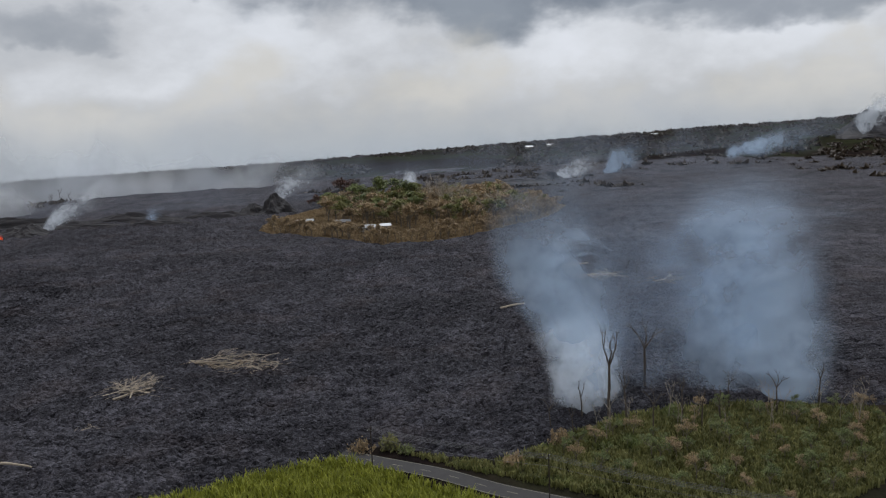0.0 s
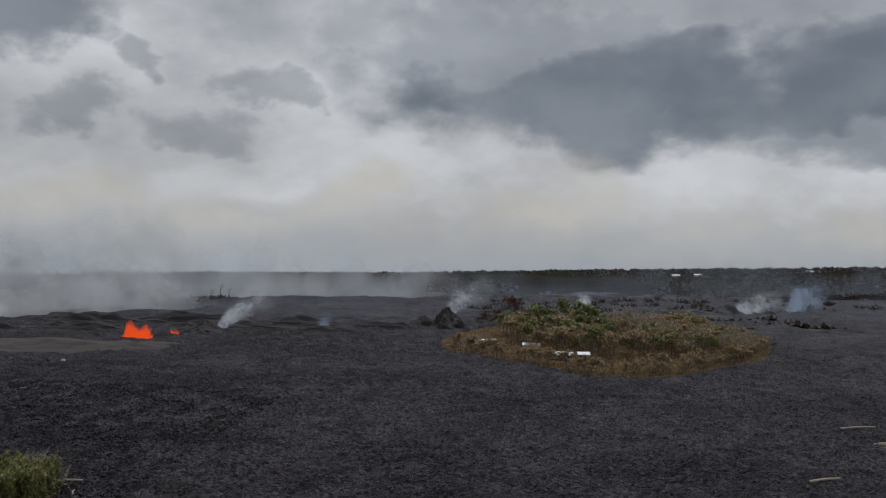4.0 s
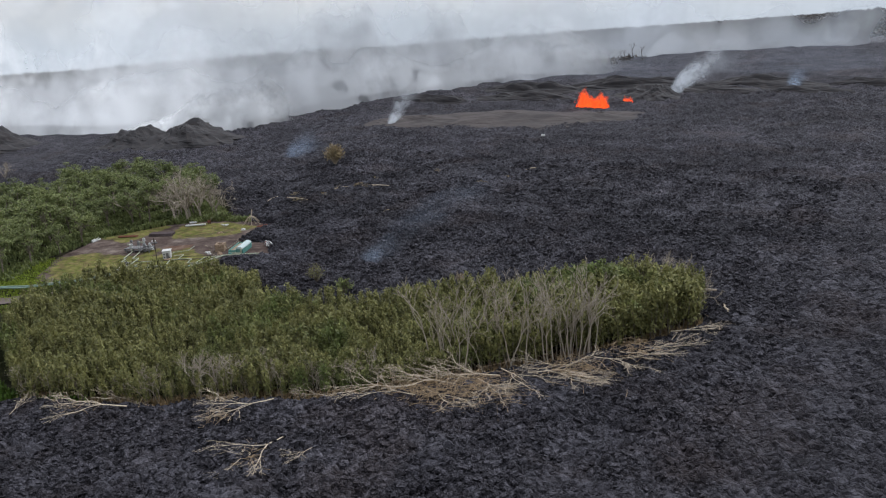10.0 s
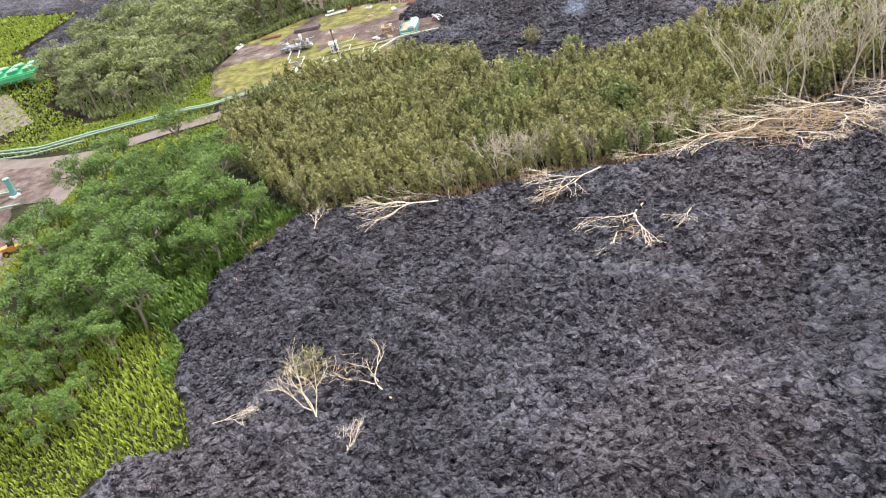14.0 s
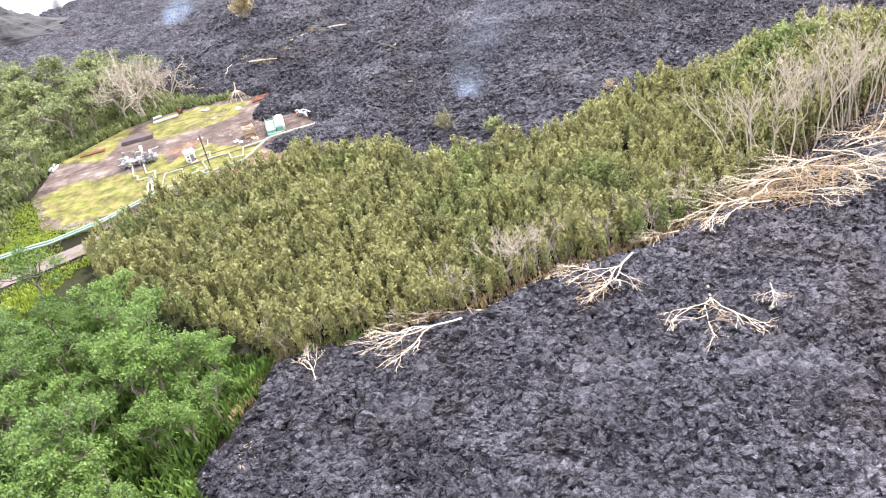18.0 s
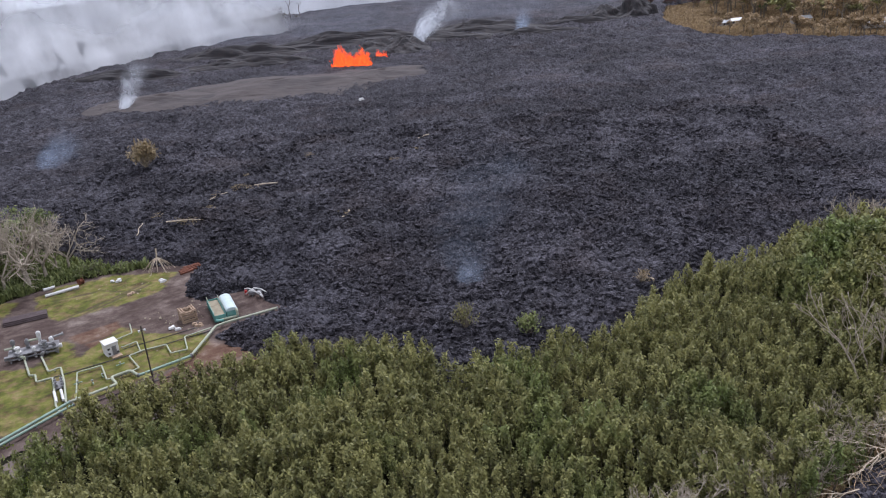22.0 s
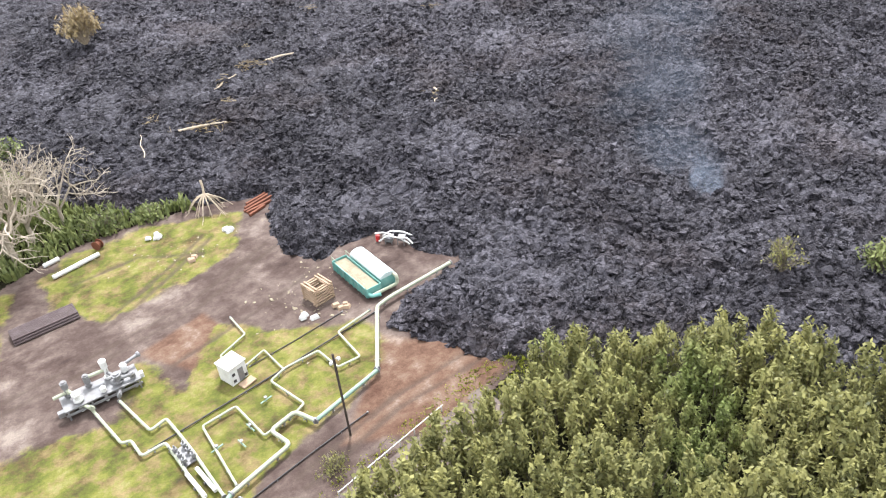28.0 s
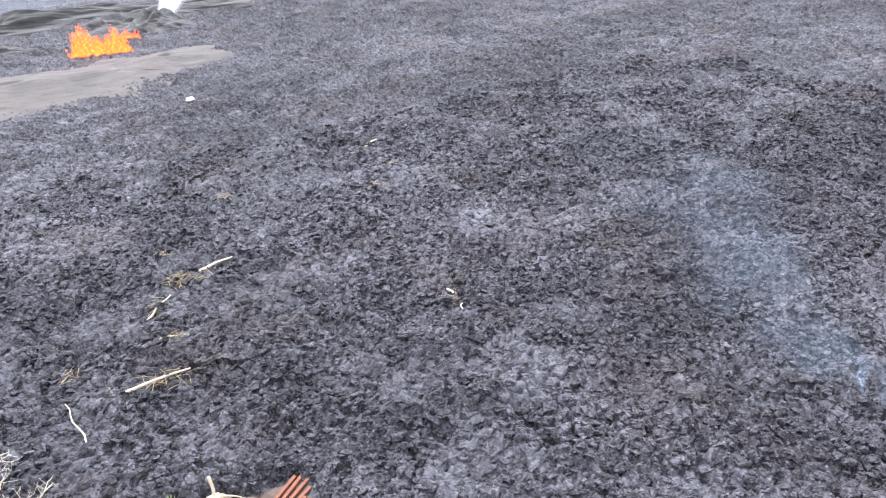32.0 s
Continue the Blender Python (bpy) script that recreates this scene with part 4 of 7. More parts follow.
def guava_meshes(seed):
    global rng
    rng = np.random.default_rng(seed)
    h = 6.5
    t = Build()
    for k in range(2):
        lean = rng.normal(0, 0.06, 2)
        t.tube([(lean[0] * z, lean[1] * z, z) for z in (-0.3, 2, 4, h * 0.85)], 0.07, 0.02, 4)
    b = Build()
    C = []
    for z in np.linspace(2.2, h, 7):
        w = 0.85 * max(0.0, 1 - ((z - 3.3) / 3.7) ** 2) + 0.06
        for k in range(3):
            a = rng.uniform(0, 2 * np.pi)
            C.append((w * 0.6 * math.cos(a), w * 0.6 * math.sin(a), z))
    for c in C:
        v = rng.normal(0, 1, (11, 3)) * (0.27, 0.27, 0.42)
        b.leaves(np.array(c) + v, 0.5, 0.55, 0.24)
    return t.mesh("trunk", BARK), b.mesh("crown", GUAVA)


variants = [guava_meshes(s) for s in (11, 12, 13, 14, 15)]
wx, wy, g = scatter(WOOD, 1.85, 3)
ok = (outline(wx, wy, WOOD) < 0.6) & (np.abs(outline(wx, wy, [(-344, 244), (-372, 228), (-372.1, 228)])) > 4.5)
wx, wy = wx[ok], wy[ok]
wz = soil(wx, wy)
size = 0.55 + 0.85 * fbm(wx / 7, wy / 7, 3, 121) + 0.55 * step(-255, -225, wx) + g.uniform(-0.2, 0.2, len(wx))
turn, kind_of = g.uniform(0, 6.28, len(wx)), g.integers(0, 5, len(wx))
# those along the edges stand as trees of their own, the thicket within is one growth
edge = -outline(wx, wy, WOOD)
near = np.argsort(edge)[:290]
mask = np.zeros(len(wx), bool)
mask[near] = True
for v in range(5):
    spots = [(wx[i], wy[i], wz[i], size[i], turn[i]) for i in np.nonzero(mask & (kind_of == v))[0]]
    tree = holder("guava_tree", Matrix.Identity(4), "slender young olive green guava tree at the thicket edge", "tree", "young guava trees")
    part("trunk", variants[v][0], tree)
    part("crown", variants[v][1], tree)
    place_things(tree, spots)


def arrays(me):
    V = np.empty(len(me.vertices) * 3, np.float32)
    me.vertices.foreach_get("co", V)
    F = np.empty(len(me.loops), np.int32)
    me.loops.foreach_get("vertex_index", F)
    return V.reshape(-1, 3), F.reshape(-1, 4)


def joined(name, meshes, x, y, z, s, a, which, mat, flat=None):
    """One mesh of many plants or stones."""
    Vs, Fs, n = [], [], 0
    for k, me in enumerate(meshes):
        V, F = arrays(me)
        i = np.nonzero(which == k)[0]
        c, q, t = np.cos(a[i])[:, None], np.sin(a[i])[:, None], s[i][:, None]
        h = t if flat is None else t * flat[i][:, None]
        W = np.stack([(c * V[:, 0] - q * V[:, 1]) * t + x[i][:, None], (q * V[:, 0] + c * V[:, 1]) * t + y[i][:, None], V[:, 2] * h + z[i][:, None]], -1)
        Vs.append(W.reshape(-1, 3))
        Fs.append((F[None] + (np.arange(len(i)) * len(V))[:, None, None]).reshape(-1, 4) + n)
        n += len(i) * len(V)
    return mesh_np(name, np.vstack(Vs), np.vstack(Fs), mat)


inner = ~mask
thicket = holder("guava_thicket", Matrix.Identity(4), "dense thicket of young olive green guava trees", "thicket", kind="stuff")
tagged(part("crowns", joined("crowns", [v[1] for v in variants], wx[inner], wy[inner], wz[inner], size[inner], turn[inner], kind_of[inner], GUAVA), thicket), kind="stuff")
tagged(part("stems", joined("stems", [v[0] for v in variants], wx[inner], wy[inner], wz[inner], size[inner], turn[inner], kind_of[inner], BARK), thicket), kind="stuff")


# broad green albizia trees
def albizia(seed, h, mat, per=26, leaf=0.55):
    tm, lm, tips = bare_tree("albizia", h, 2, 0.75, BARK, seed, 3, 0.38)
    tips = tips[tips[:, 2] > h * 0.35]
    return tm, lm, crown_mesh("albizia_crown", mat, tips, h * 0.12, per, leaf, 0.55, seed)


def grove(name, label, mat, spots, seed, h, per, leaf, category="tree", group=""):
    vs = [albizia(seed + k, h, mat, per, leaf) for k in range(3)]
    for v in range(3):
        mine = spots[v::3]
        if not mine:
            continue
        tree = holder(name, Matrix.Identity(4), label, category, group)
        part("trunk", vs[v][0], tree)
        part("bough", vs[v][1], tree)
        part("crown", vs[v][2], tree)
        place_things(tree, mine)


def spots_in(poly, gap, seed, lo, hi):
    x, y, g = scatter(poly, gap, seed)
    return [(a, b, ground_z(a, b), s, t) for a, b, s, t in zip(x, y, g.uniform(lo, hi, len(x)), g.uniform(0, 6.28, len(x)))]


NEAR_GROVE = [(-328, 164), (-331.5, 150), (-333, 140), (-329, 131), (-332, 126), (-348, 120), (-366, 122), (-380, 138), (-390, 160), (-384, 190), (-362, 176), (-345, 168)]
grove("albizia_tree", "broad bright green albizia tree beside the lava edge", ALBIZIA, spots_in(NEAR_GROVE, 7.2, 21, 0.55, 1.15) + [(x, y, ground_z(x, y), s, a) for x, y, s, a in ((-361, 116, 0.9, 1), (-353, 113, 0.7, 2), (-345, 115, 0.75, 3), (-338, 120, 0.6, 4), (-352, 104, 0.6, 5), (-368, 108, 0.9, 0.5))], 201, 13.0, 85, 0.42, group="albizia trees")
grove("young_tree", "young green tree on the grass bank by the lava", ALBIZIA, spots_in([(-333, 120), (-326, 104), (-331, 90), (-362, 76), (-384, 95), (-374, 118), (-352, 116)], 5.0, 27, 0.4, 0.75), 207, 11.0, 70, 0.4, group="young trees")
FAR_GROVE = [(-425, 268), (-418, 288), (-410, 300), (-425, 322), (-457, 340), (-496, 343), (-520, 320), (-510, 290), (-505, 262), (-500, 240), (-470, 215), (-440, 205), (-412, 216), (-424, 240)]
grove("grove_tree", "dark green spreading tree in the grove beside the pad", WOODS, spots_in(FAR_GROVE, 9.5, 22, 0.75, 1.25), 211, 13.0, 40, 0.62, group="grove trees")
ISL_GROVE = [(-70, 600), (-90, 640), (-100, 700), (-60, 760), (30, 770), (80, 730), (85, 640), (40, 590), (0, 570), (-30, 575)]
isl_all = spots_in(ISL_GROVE, 13.5, 23, 0.9, 1.9)
grove("scrub_tree", "yellow brown drying tree on the scrub island", DRYLEAF, isl_all[::3], 221, 12.0, 20, 1.0, group="island trees")
grove("scrub_tree", "olive green tree on the scrub island", GUAVA, isl_all[1::3], 223, 12.0, 20, 1.0, group="island trees")
grove("scrub_tree", "half-bare brown tree on the scrub island", DRYLEAF, isl_all[2::3], 229, 12.0, 6, 0.9, group="island trees")
BELT = [(-132, 602), (-119, 577), (-85, 551), (-36, 507), (6, 519), (46, 562), (79, 604), (100, 670), (84, 660), (66, 612), (40, 580), (4, 538), (-34, 528), (-80, 566), (-112, 592), (-126, 612)]
grove("belt_tree", "brown reedy tree at the rim of the scrub island", DRYLEAF, spots_in(BELT, 8, 25, 0.7, 1.2), 226, 11.0, 18, 0.9, group="island trees")
isl_g = [(-45, 687, 2.3, 0.3), (-72, 700, 1.8, 1.0), (-20, 640, 1.3, 2.0), (-78, 650, 1.2, 3), (20, 660, 1.4, 4), (-48, 632, 1.3, 5), (-60, 665, 1.5, 2.2), (-95, 690, 1.4, 0.7), (-30, 720, 1.8, 1.3)]
grove("green_tree", "rounded olive green tree on the scrub island", WOODS, [(x, y, ground_z(x, y), s, a) for x, y, s, a in isl_g], 231, 14.0, 40, 0.9, group="island trees")
red = spots_in([(-122, 745), (-90, 735), (-66, 790), (-80, 840), (-125, 830)], 15, 24, 0.6, 1.0) + [(-95, 792, ground_z(-95, 792), 2.0, 0.5)]
grove("scorched_tree", "scorched red brown tree behind the spatter cone", REDLEAF, red, 241, 13.0, 22, 0.9, group="scorched trees")


def tufts(name, label, poly, gap, mat, seed, h, blades, width, category, clear=()):
    """Grass and shrubs: blades in tufts, one growth."""
    x, y, g = scatter(poly, gap, seed)
    for c in clear:
        ok = outline(x, y, c) > 0
        x, y = x[ok], y[ok]
    z = soil(x, y)
    n = len(x)
    hh = h * (0.5 + fbm(x / 5, y / 5, 3, seed)) * g.uniform(0.7, 1.2, n)
    X, Y, Zb, H = [np.repeat(v, blades) for v in (x, y, z, hh)]
    m = len(X)
    a, tilt = g.uniform(0, 6.28, m), g.uniform(0.15, 0.9, m)
    bx, by = X + g.normal(0, gap * 0.3, m), Y + g.normal(0, gap * 0.3, m)
    dx, dy = np.cos(a), np.sin(a)
    w = width * g.uniform(0.6, 1.3, m)
    base = np.stack([bx, by, Zb - 0.15], -1)
    side = np.stack([-dy * w, dx * w, np.zeros(m)], -1)
    mid = base + np.stack([dx * tilt * H * 0.3, dy * tilt * H * 0.3, H * 0.65], -1)
    tip = base + np.stack([dx * tilt * H * 0.8, dy * tilt * H * 0.8, H], -1)
    V = np.stack([base - side, base + side, mid + side, mid - side, tip], 1).reshape(-1, 3)
    i = 5 * np.arange(m)[:, None]
    F = np.vstack([i + [0, 1, 2, 3]])
    F2 = i + [3, 2, 4, 4]
    tri = mesh_np(name, V, np.vstack([F[:, [0, 1, 2]], F[:, [0, 2, 3]], F2[:, [0, 1, 2]]]), mat)
    return tagged(new(name, tri), label, category, kind="stuff")


FG = [(-105, 70), (-70, 162), (-53, 170), (-39, 177), (-29, 182), (-22, 180), (-13, 173), (8, 157), (30, 142), (60, 118), (90, 60)]
tufts("cane_grass", "tall yellow green cane grass on the bank by the road", FG, 0.9, GRASS, 301, 2.2, 5, 0.11, "grass")
BANK = [(-322, 121), (-318, 115), (-312, 111), (-306, 105), (-314, 98), (-318, 84), (-360, 70), (-385, 95), (-376, 122), (-350, 120), (-334, 127)]
tufts("lime_grass", "lime green grass bank beside the lava", BANK, 0.9, LIME, 302, 0.9, 6, 0.11, "grass")
tufts("pasture_grass", "yellow green grass hill above the plant", [(-520, 245), (-530, 262), (-560, 262), (-578, 314), (-640, 319), (-688, 303), (-750, 180), (-640, 230), (-560, 240)], 2.2, LIME, 303, 1.0, 6, 0.3, "grass")
tufts("verge_grass", "green grass verge along the pipeline", [(-388, 203), (-404, 222), (-424, 205), (-440, 190), (-475, 186), (-475, 181), (-440, 182), (-418, 190), (-402, 203)], 1.0, LIME, 304, 0.45, 5, 0.12, "grass")
tufts("undergrowth", "green undergrowth at the grove edge", [(-426, 266), (-415, 286), (-404, 294), (-392, 298), (-382, 299), (-400, 304), (-425, 320), (-440, 290), (-440, 250), (-425, 240)], 1.3, WOODS, 305, 1.7, 7, 0.22, "undergrowth")
tufts("dry_scrub", "golden brown dry scrub covering the lava-locked island", ISLAND, 2.3, DRYLEAF, 306, 1.5, 7, 0.35, "scrub")
tufts("edge_brush", "dry brown and olive brush along the lava edge", WEST_RIM[9:] + [(x - 3.0, y + 3.0) for x, y in WEST_RIM[9:][::-1]], 0.9, DRYLEAF, 312, 1.1, 8, 0.09, "brush")
tufts("edge_brush", "green brush along the lava edge", WEST_RIM[4:12] + [(x - 4.0, y + 1.0) for x, y in WEST_RIM[4:12][::-1]], 0.9, ALBIZIA, 313, 1.5, 8, 0.12, "brush")
tufts("grove_floor", "green undergrowth and grass under the albizia trees", NEAR_GROVE + [(-338, 166)], 1.2, ALBIZIA, 308, 2.2, 7, 0.2, "undergrowth")
tufts("grove_floor", "green undergrowth under the far grove", FAR_GROVE, 1.7, WOODS, 309, 1.2, 7, 0.22, "undergrowth")
tufts("verge_grass", "yellow green grass between the track and the trees", [(-384, 190), (-390, 160), (-384, 135), (-378, 118), (-385, 112), (-392, 135), (-399, 155), (-404, 168), (-398, 182), (-392, 196)], 0.9, LIME, 310, 1.1, 5, 0.12, "grass")
tufts("plant_grass", "short grass round the cooling plant", [(-425, 190), (-440, 202), (-470, 212), (-498, 236), (-545, 240), (-640, 190), (-640, 160), (-480, 168)], 1.8, LIME, 311, 0.6, 6, 0.22, "grass", [[(-462, 188), (-545, 234), (-552, 214), (-470, 178)]])
tufts("verge_grass", "yellow green grass between the pad and the pipes", [(-386, 222), (-398, 213), (-426, 197), (-446, 187), (-448, 196), (-432, 206), (-424, 236), (-420, 242), (-404, 222)], 0.8, LIME, 314, 0.4, 6, 0.13, "grass")
tufts("verge_grass", "yellow green grass verge beside the gravel track", [(-374, 212), (-384, 200), (-386, 190), (-404, 180), (-412, 184), (-402, 191), (-388, 203), (-378, 216)], 0.8, LIME, 316, 0.5, 6, 0.13, "grass")
tufts("verge_grass", "low green grass between the pad and the thicket", [(-343, 246), (-352, 244), (-362, 238), (-372, 231), (-384, 218), (-390, 206), (-380, 208), (-370, 226), (-356, 236), (-344, 241)], 0.7, GRASS, 315, 0.35, 6, 0.12, "grass")
ROADSIDE = [(-10, 184), (0, 181), (9, 178), (20, 183), (30, 192), (45, 203), (60, 207), (80, 208), (110, 200), (100, 165), (60, 140), (30, 158), (14, 168), (0, 176)]
tufts("roadside_scrub", "green and olive roadside scrub", ROADSIDE, 1.0, GUAVA, 307, 1.5, 8, 0.14, "scrub", [[(-27, 190), (-16, 186), (-1, 177), (12, 167), (26, 159), (62, 136), (58, 128), (22, 151), (-20, 177)]])
road_trees = spots_in([(24, 182), (34, 192), (48, 201), (64, 204), (84, 206), (112, 198), (104, 168), (66, 146), (44, 158), (30, 168)], 5.4, 26, 0.25, 0.55)
grove("roadside_tree", "dark green tree at the smoking roadside", WOODS, road_trees[::2], 251, 11.0, 40, 0.45, group="roadside trees")
grove("roadside_tree", "dry brown tree at the smoking roadside", DRYLEAF, road_trees[1::4], 255, 11.0, 30, 0.45, group="roadside trees")

# far scrub and woods up to the skyline
g = np.random.default_rng(8)
n = 9000
az, rad = g.uniform(-0.75, 1.1, n), 820 + 3300 * g.uniform(0, 1, n) ** 1.6
fx, fy = -200 - rad * np.sin(az), 100 + rad * np.cos(az)
keep = (bare(fx, fy) > 6) & (fbm(fx / 300, fy / 300, 3, 131) > 0.42)
fx, fy, rad = fx[keep], fy[keep], rad[keep]
clumps = []
for s in range(4):
    rng = np.random.default_rng(400 + s)
    b = Build()
    v = rng.normal(0, 1, (28, 3))
    v /= np.linalg.norm(v, axis=1)[:, None]
    v[:, 2] = np.abs(v[:, 2])
    b.leaves(v * (1, 1, 0.8) * rng.uniform(0.5, 1, (28, 1)), 1.0)
    clumps.append(b.mesh("clump", FARLEAF))
far_size = 2.4 + 4.5 * g.uniform(0, 1, len(fx)) ** 2 + rad / 1100
tagged(new("far_woods", joined("far_woods", clumps, fx, fy, soil(fx, fy) - 0.5, far_size, g.uniform(0, 6.28, len(fx)), g.integers(0, 4, len(fx)), FARLEAF)), "hazy brown and olive scrub woods towards the skyline", "woods", kind="stuff")

# ---- vapour ----


def drawn(pts, widths, n):
    """A smooth line through a few places, and its width."""
    P = np.array(pts, float)
    t = np.linspace(0, len(P) - 1, n)
    C = np.stack([np.interp(t, range(len(P)), P[:, i]) for i in range(3)], -1)
    W = np.interp(t, range(len(P)), widths)
    for _ in range(14):
        C[1:-1], W[1:-1] = (C[:-2] + 2 * C[1:-1] + C[2:]) / 4, (W[:-2] + 2 * W[1:-1] + W[2:]) / 4
    return C, W


def billow(G, body, mat, ob):
    n, k = body.shape
    i = np.arange(n * k).reshape(n, k)
    F = np.stack([i[:-1, :-1], i[1:, :-1], i[1:, 1:], i[:-1, 1:]], -1).reshape(-1, 4)
    part("billow", mesh_np("billow", G.reshape(-1, 3), F, mat, True, {"body": body.ravel()}), ob)


def plume(name, label, pts, widths, mat, seed, face_view=(-250, 120), hollow=True, thin=0.45):
    """Vapour rising along a line: a billowing hull or single sheet, turned broadside to the camera's path, thickest in
    its middle, that fades at its rim and its end.
    """
    n, k = 56, 25
    C, W = drawn(pts, widths, n)
    T = np.gradient(C, axis=0)
    T /= np.linalg.norm(T, axis=1)[:, None]
    D = np.stack([face_view[0] - C[:, 0], face_view[1] - C[:, 1], np.zeros(n)], -1) if face_view else np.tile([0.0, 0.0, 1.0], (n, 1))
    D /= np.linalg.norm(D, axis=1)[:, None]
    A = np.cross(D, T)
    A /= np.linalg.norm(A, axis=1)[:, None] + 1e-9
    u, v = np.linspace(0, 1, n), np.linspace(-1, 1, k)
    along = step(0.0, 0.1, u) * (1 - step(thin, 1.0, u))
    ob = holder(name, Matrix.Identity(4), label, "smoke", "fumes", "stuff")
    for side in ((1, -1) if hollow else (1,)):
        U, V = np.meshgrid(u * 5, v * 1.6, indexing="ij")
        puffs = fbm(U * 1.5 + seed * 3.1, V + seed + 5 * (side < 0), 3, seed)
        rim = [0.62 + 0.8 * fbm(u * 6 + seed * 1.7 + 9 * j, u * 0 + seed + side, 3, seed + j) for j in (0, 1)]
        spread = np.where(v[None] < 0, rim[0][:, None], rim[1][:, None])
        sway = 0.7 * (fbm(U * 0.5 + 4 + side, V * 0 + seed, 2, seed + 1) - 0.5)
        swell = (0.3 + 0.5 * puffs) * np.sqrt(np.clip(1 - v[None] ** 2, 0, 1)) * side
        G = C[:, None, :] + A[:, None, :] * (W[:, None] * (v[None] * spread * 1.3 + sway))[..., None] + D[:, None, :] * (W[:, None] * swell)[..., None]
        billow(G, along[:, None] * np.clip(1 - v[None] ** 2, 0, 1) ** 1.3, mat, ob)
    return ob


def bank(name, label, pts, heights, mat, seed, low=0.06, lean=12.0, out_to=0.45, ends=0.15, puffy=1.0):
    """Vapour standing over a line on the ground: billows that thin upwards and at both ends."""
    n, k = 150, 34
    C, H = drawn(pts, heights, n)
    T = np.gradient(C, axis=0)
    T[:, 2] = 0
    T /= np.linalg.norm(T, axis=1)[:, None]
    N = np.stack([-T[:, 1], T[:, 0], np.zeros(n)], -1)
    u, v = np.linspace(0, 1, n), np.linspace(0, 1, k)
    s = np.concatenate([[0], np.cumsum(np.linalg.norm(np.diff(C, axis=0), axis=1))]) / 30.0
    S, V = np.meshgrid(s, v, indexing="ij")
    tall = 0.35 + 1.3 * fbm(S * 0.55 * puffy + seed * 2.3, V * 0 + seed, 4, seed)
    Z = V * H[:, None] * tall
    puff = fbm(S * 0.6 + seed, Z / 40.0 + seed, 2, seed + 3) - 0.5
    ob = holder(name, Matrix.Identity(4), label, "smoke", "fumes", "stuff")
    G = C[:, None, :] + N[:, None, :] * (puff * 2.5 + lean * V)[..., None] + T[:, None, :] * (lean * V ** 1.3)[..., None]
    G[..., 2] += Z
    body = step(-low * 0.3, low, V) * (1 - step(out_to, 1.0, V)) * (step(0.0, ends, u) * (1 - step(1 - ends, 1.0, u)))[:, None]
    billow(G, body, mat, ob)
    return ob


# the steaming fissure west of the fountain and the bank that drifts from it
BANK_LINE = [(-1100, 400, -4), (-900, 400, -4), (-700, 425, -4), (-612, 436, -2), (-566, 470, -4), (-528, 550, -4), (-490, 680, -4), (-430, 770, -4), (-360, 850, -4)]
bank("steam_plume", "dense white steam rolling off the spatter cone", [(-640, 432, -2), (-606, 438, 2), (-575, 455, -1), (-552, 485, -4), (-535, 530, -4)], [12, 18, 30, 38, 36], STEAM, 1, out_to=0.4, ends=0.3, puffy=1.3)
bank("steam_plume", "low white steam bank along the fissure", [(x - 12, y + 10, z) for x, y, z in BANK_LINE], [40, 40, 40, 46, 56, 62, 56, 44, 24], BILLOW, 2, out_to=0.3)
bank("steam_plume", "tall grey steam behind the fissure", [(x - 40, y + 40, z) for x, y, z in BANK_LINE], [110, 110, 110, 115, 120, 120, 100, 66, 34], BILLOW, 3, lean=10, out_to=0.1)
bank("smoke_plume", "pale smoke drifting above the steam bank", [(-1000, 600, -10), (-760, 640, -10), (-600, 800, -10), (-440, 960, -10), (-280, 1040, -8), (-120, 1080, 0)], [200, 210, 190, 150, 80, 40], MIST, 6, lean=15, out_to=0.1)

plume("steam_plume", "wispy white steam from a crack in the lava", [(-456, 504, -4), (-453, 508, 5), (-449, 516, 15), (-440, 532, 26)], [2.2, 3.4, 5, 8], PUFF, 8, thin=0.25)
plume("steam_plume", "white steam from the scorched cone", [(-151, 722, 5), (-143, 735, 18), (-122, 760, 34), (-84, 790, 48)], [2.5, 6, 12, 20], PUFF, 9, thin=0.15)
plume("steam_plume", "small white fume behind the island", [(-33, 809, -3), (-32, 810, 10), (-29, 812, 22), (-25, 816, 32)], [5, 7, 8, 9], PUFF, 10)
plume("smoke_plume", "white fumes along the far fissure", [(126, 940, -2), (140, 945, 8), (175, 955, 17), (225, 970, 26)], [4, 8, 13, 18], PUFF, 11, (-60, 50), thin=0.2)
plume("smoke_plume", "white fumes along the far fissure", [(200, 985, 0), (212, 990, 12), (235, 1000, 24), (265, 1015, 34)], [6, 11, 15, 18], SMOKE, 12, (-60, 50))
plume("smoke_plume", "white fumes along the far fissure", [(350, 1010, 20), (420, 1010, 30), (500, 1020, 40)], [7, 13, 18], SMOKE, 13, (-60, 50), thin=0.2)
plume("smoke_plume", "white fume off the large dark cone", [(640, 1260, 34), (690, 1270, 60), (740, 1280, 84)], [12, 22, 32], PUFF, 14, (-60, 50))
plume("smoke_plume", "white fume beside the fountain cone", [(-312, 630, 0), (-303, 640, 12), (-284, 655, 24), (-255, 675, 36)], [2.5, 5, 10, 15], PUFF, 15, thin=0.2)
plume("smoke_plume", "faint fume on the lava plain", [(-238, 662, -3), (-236, 664, 8), (-231, 668, 20)], [3, 5, 8], HAZE, 16)
plume("smoke_plume", "small blue white fume on the lava", [(-306, 268, -6), (-306, 268.6, -3.5), (-305.5, 270, -0.5), (-304.5, 272, 3)], [2.2, 2.8, 3.2, 3.6], HAZE, 17)
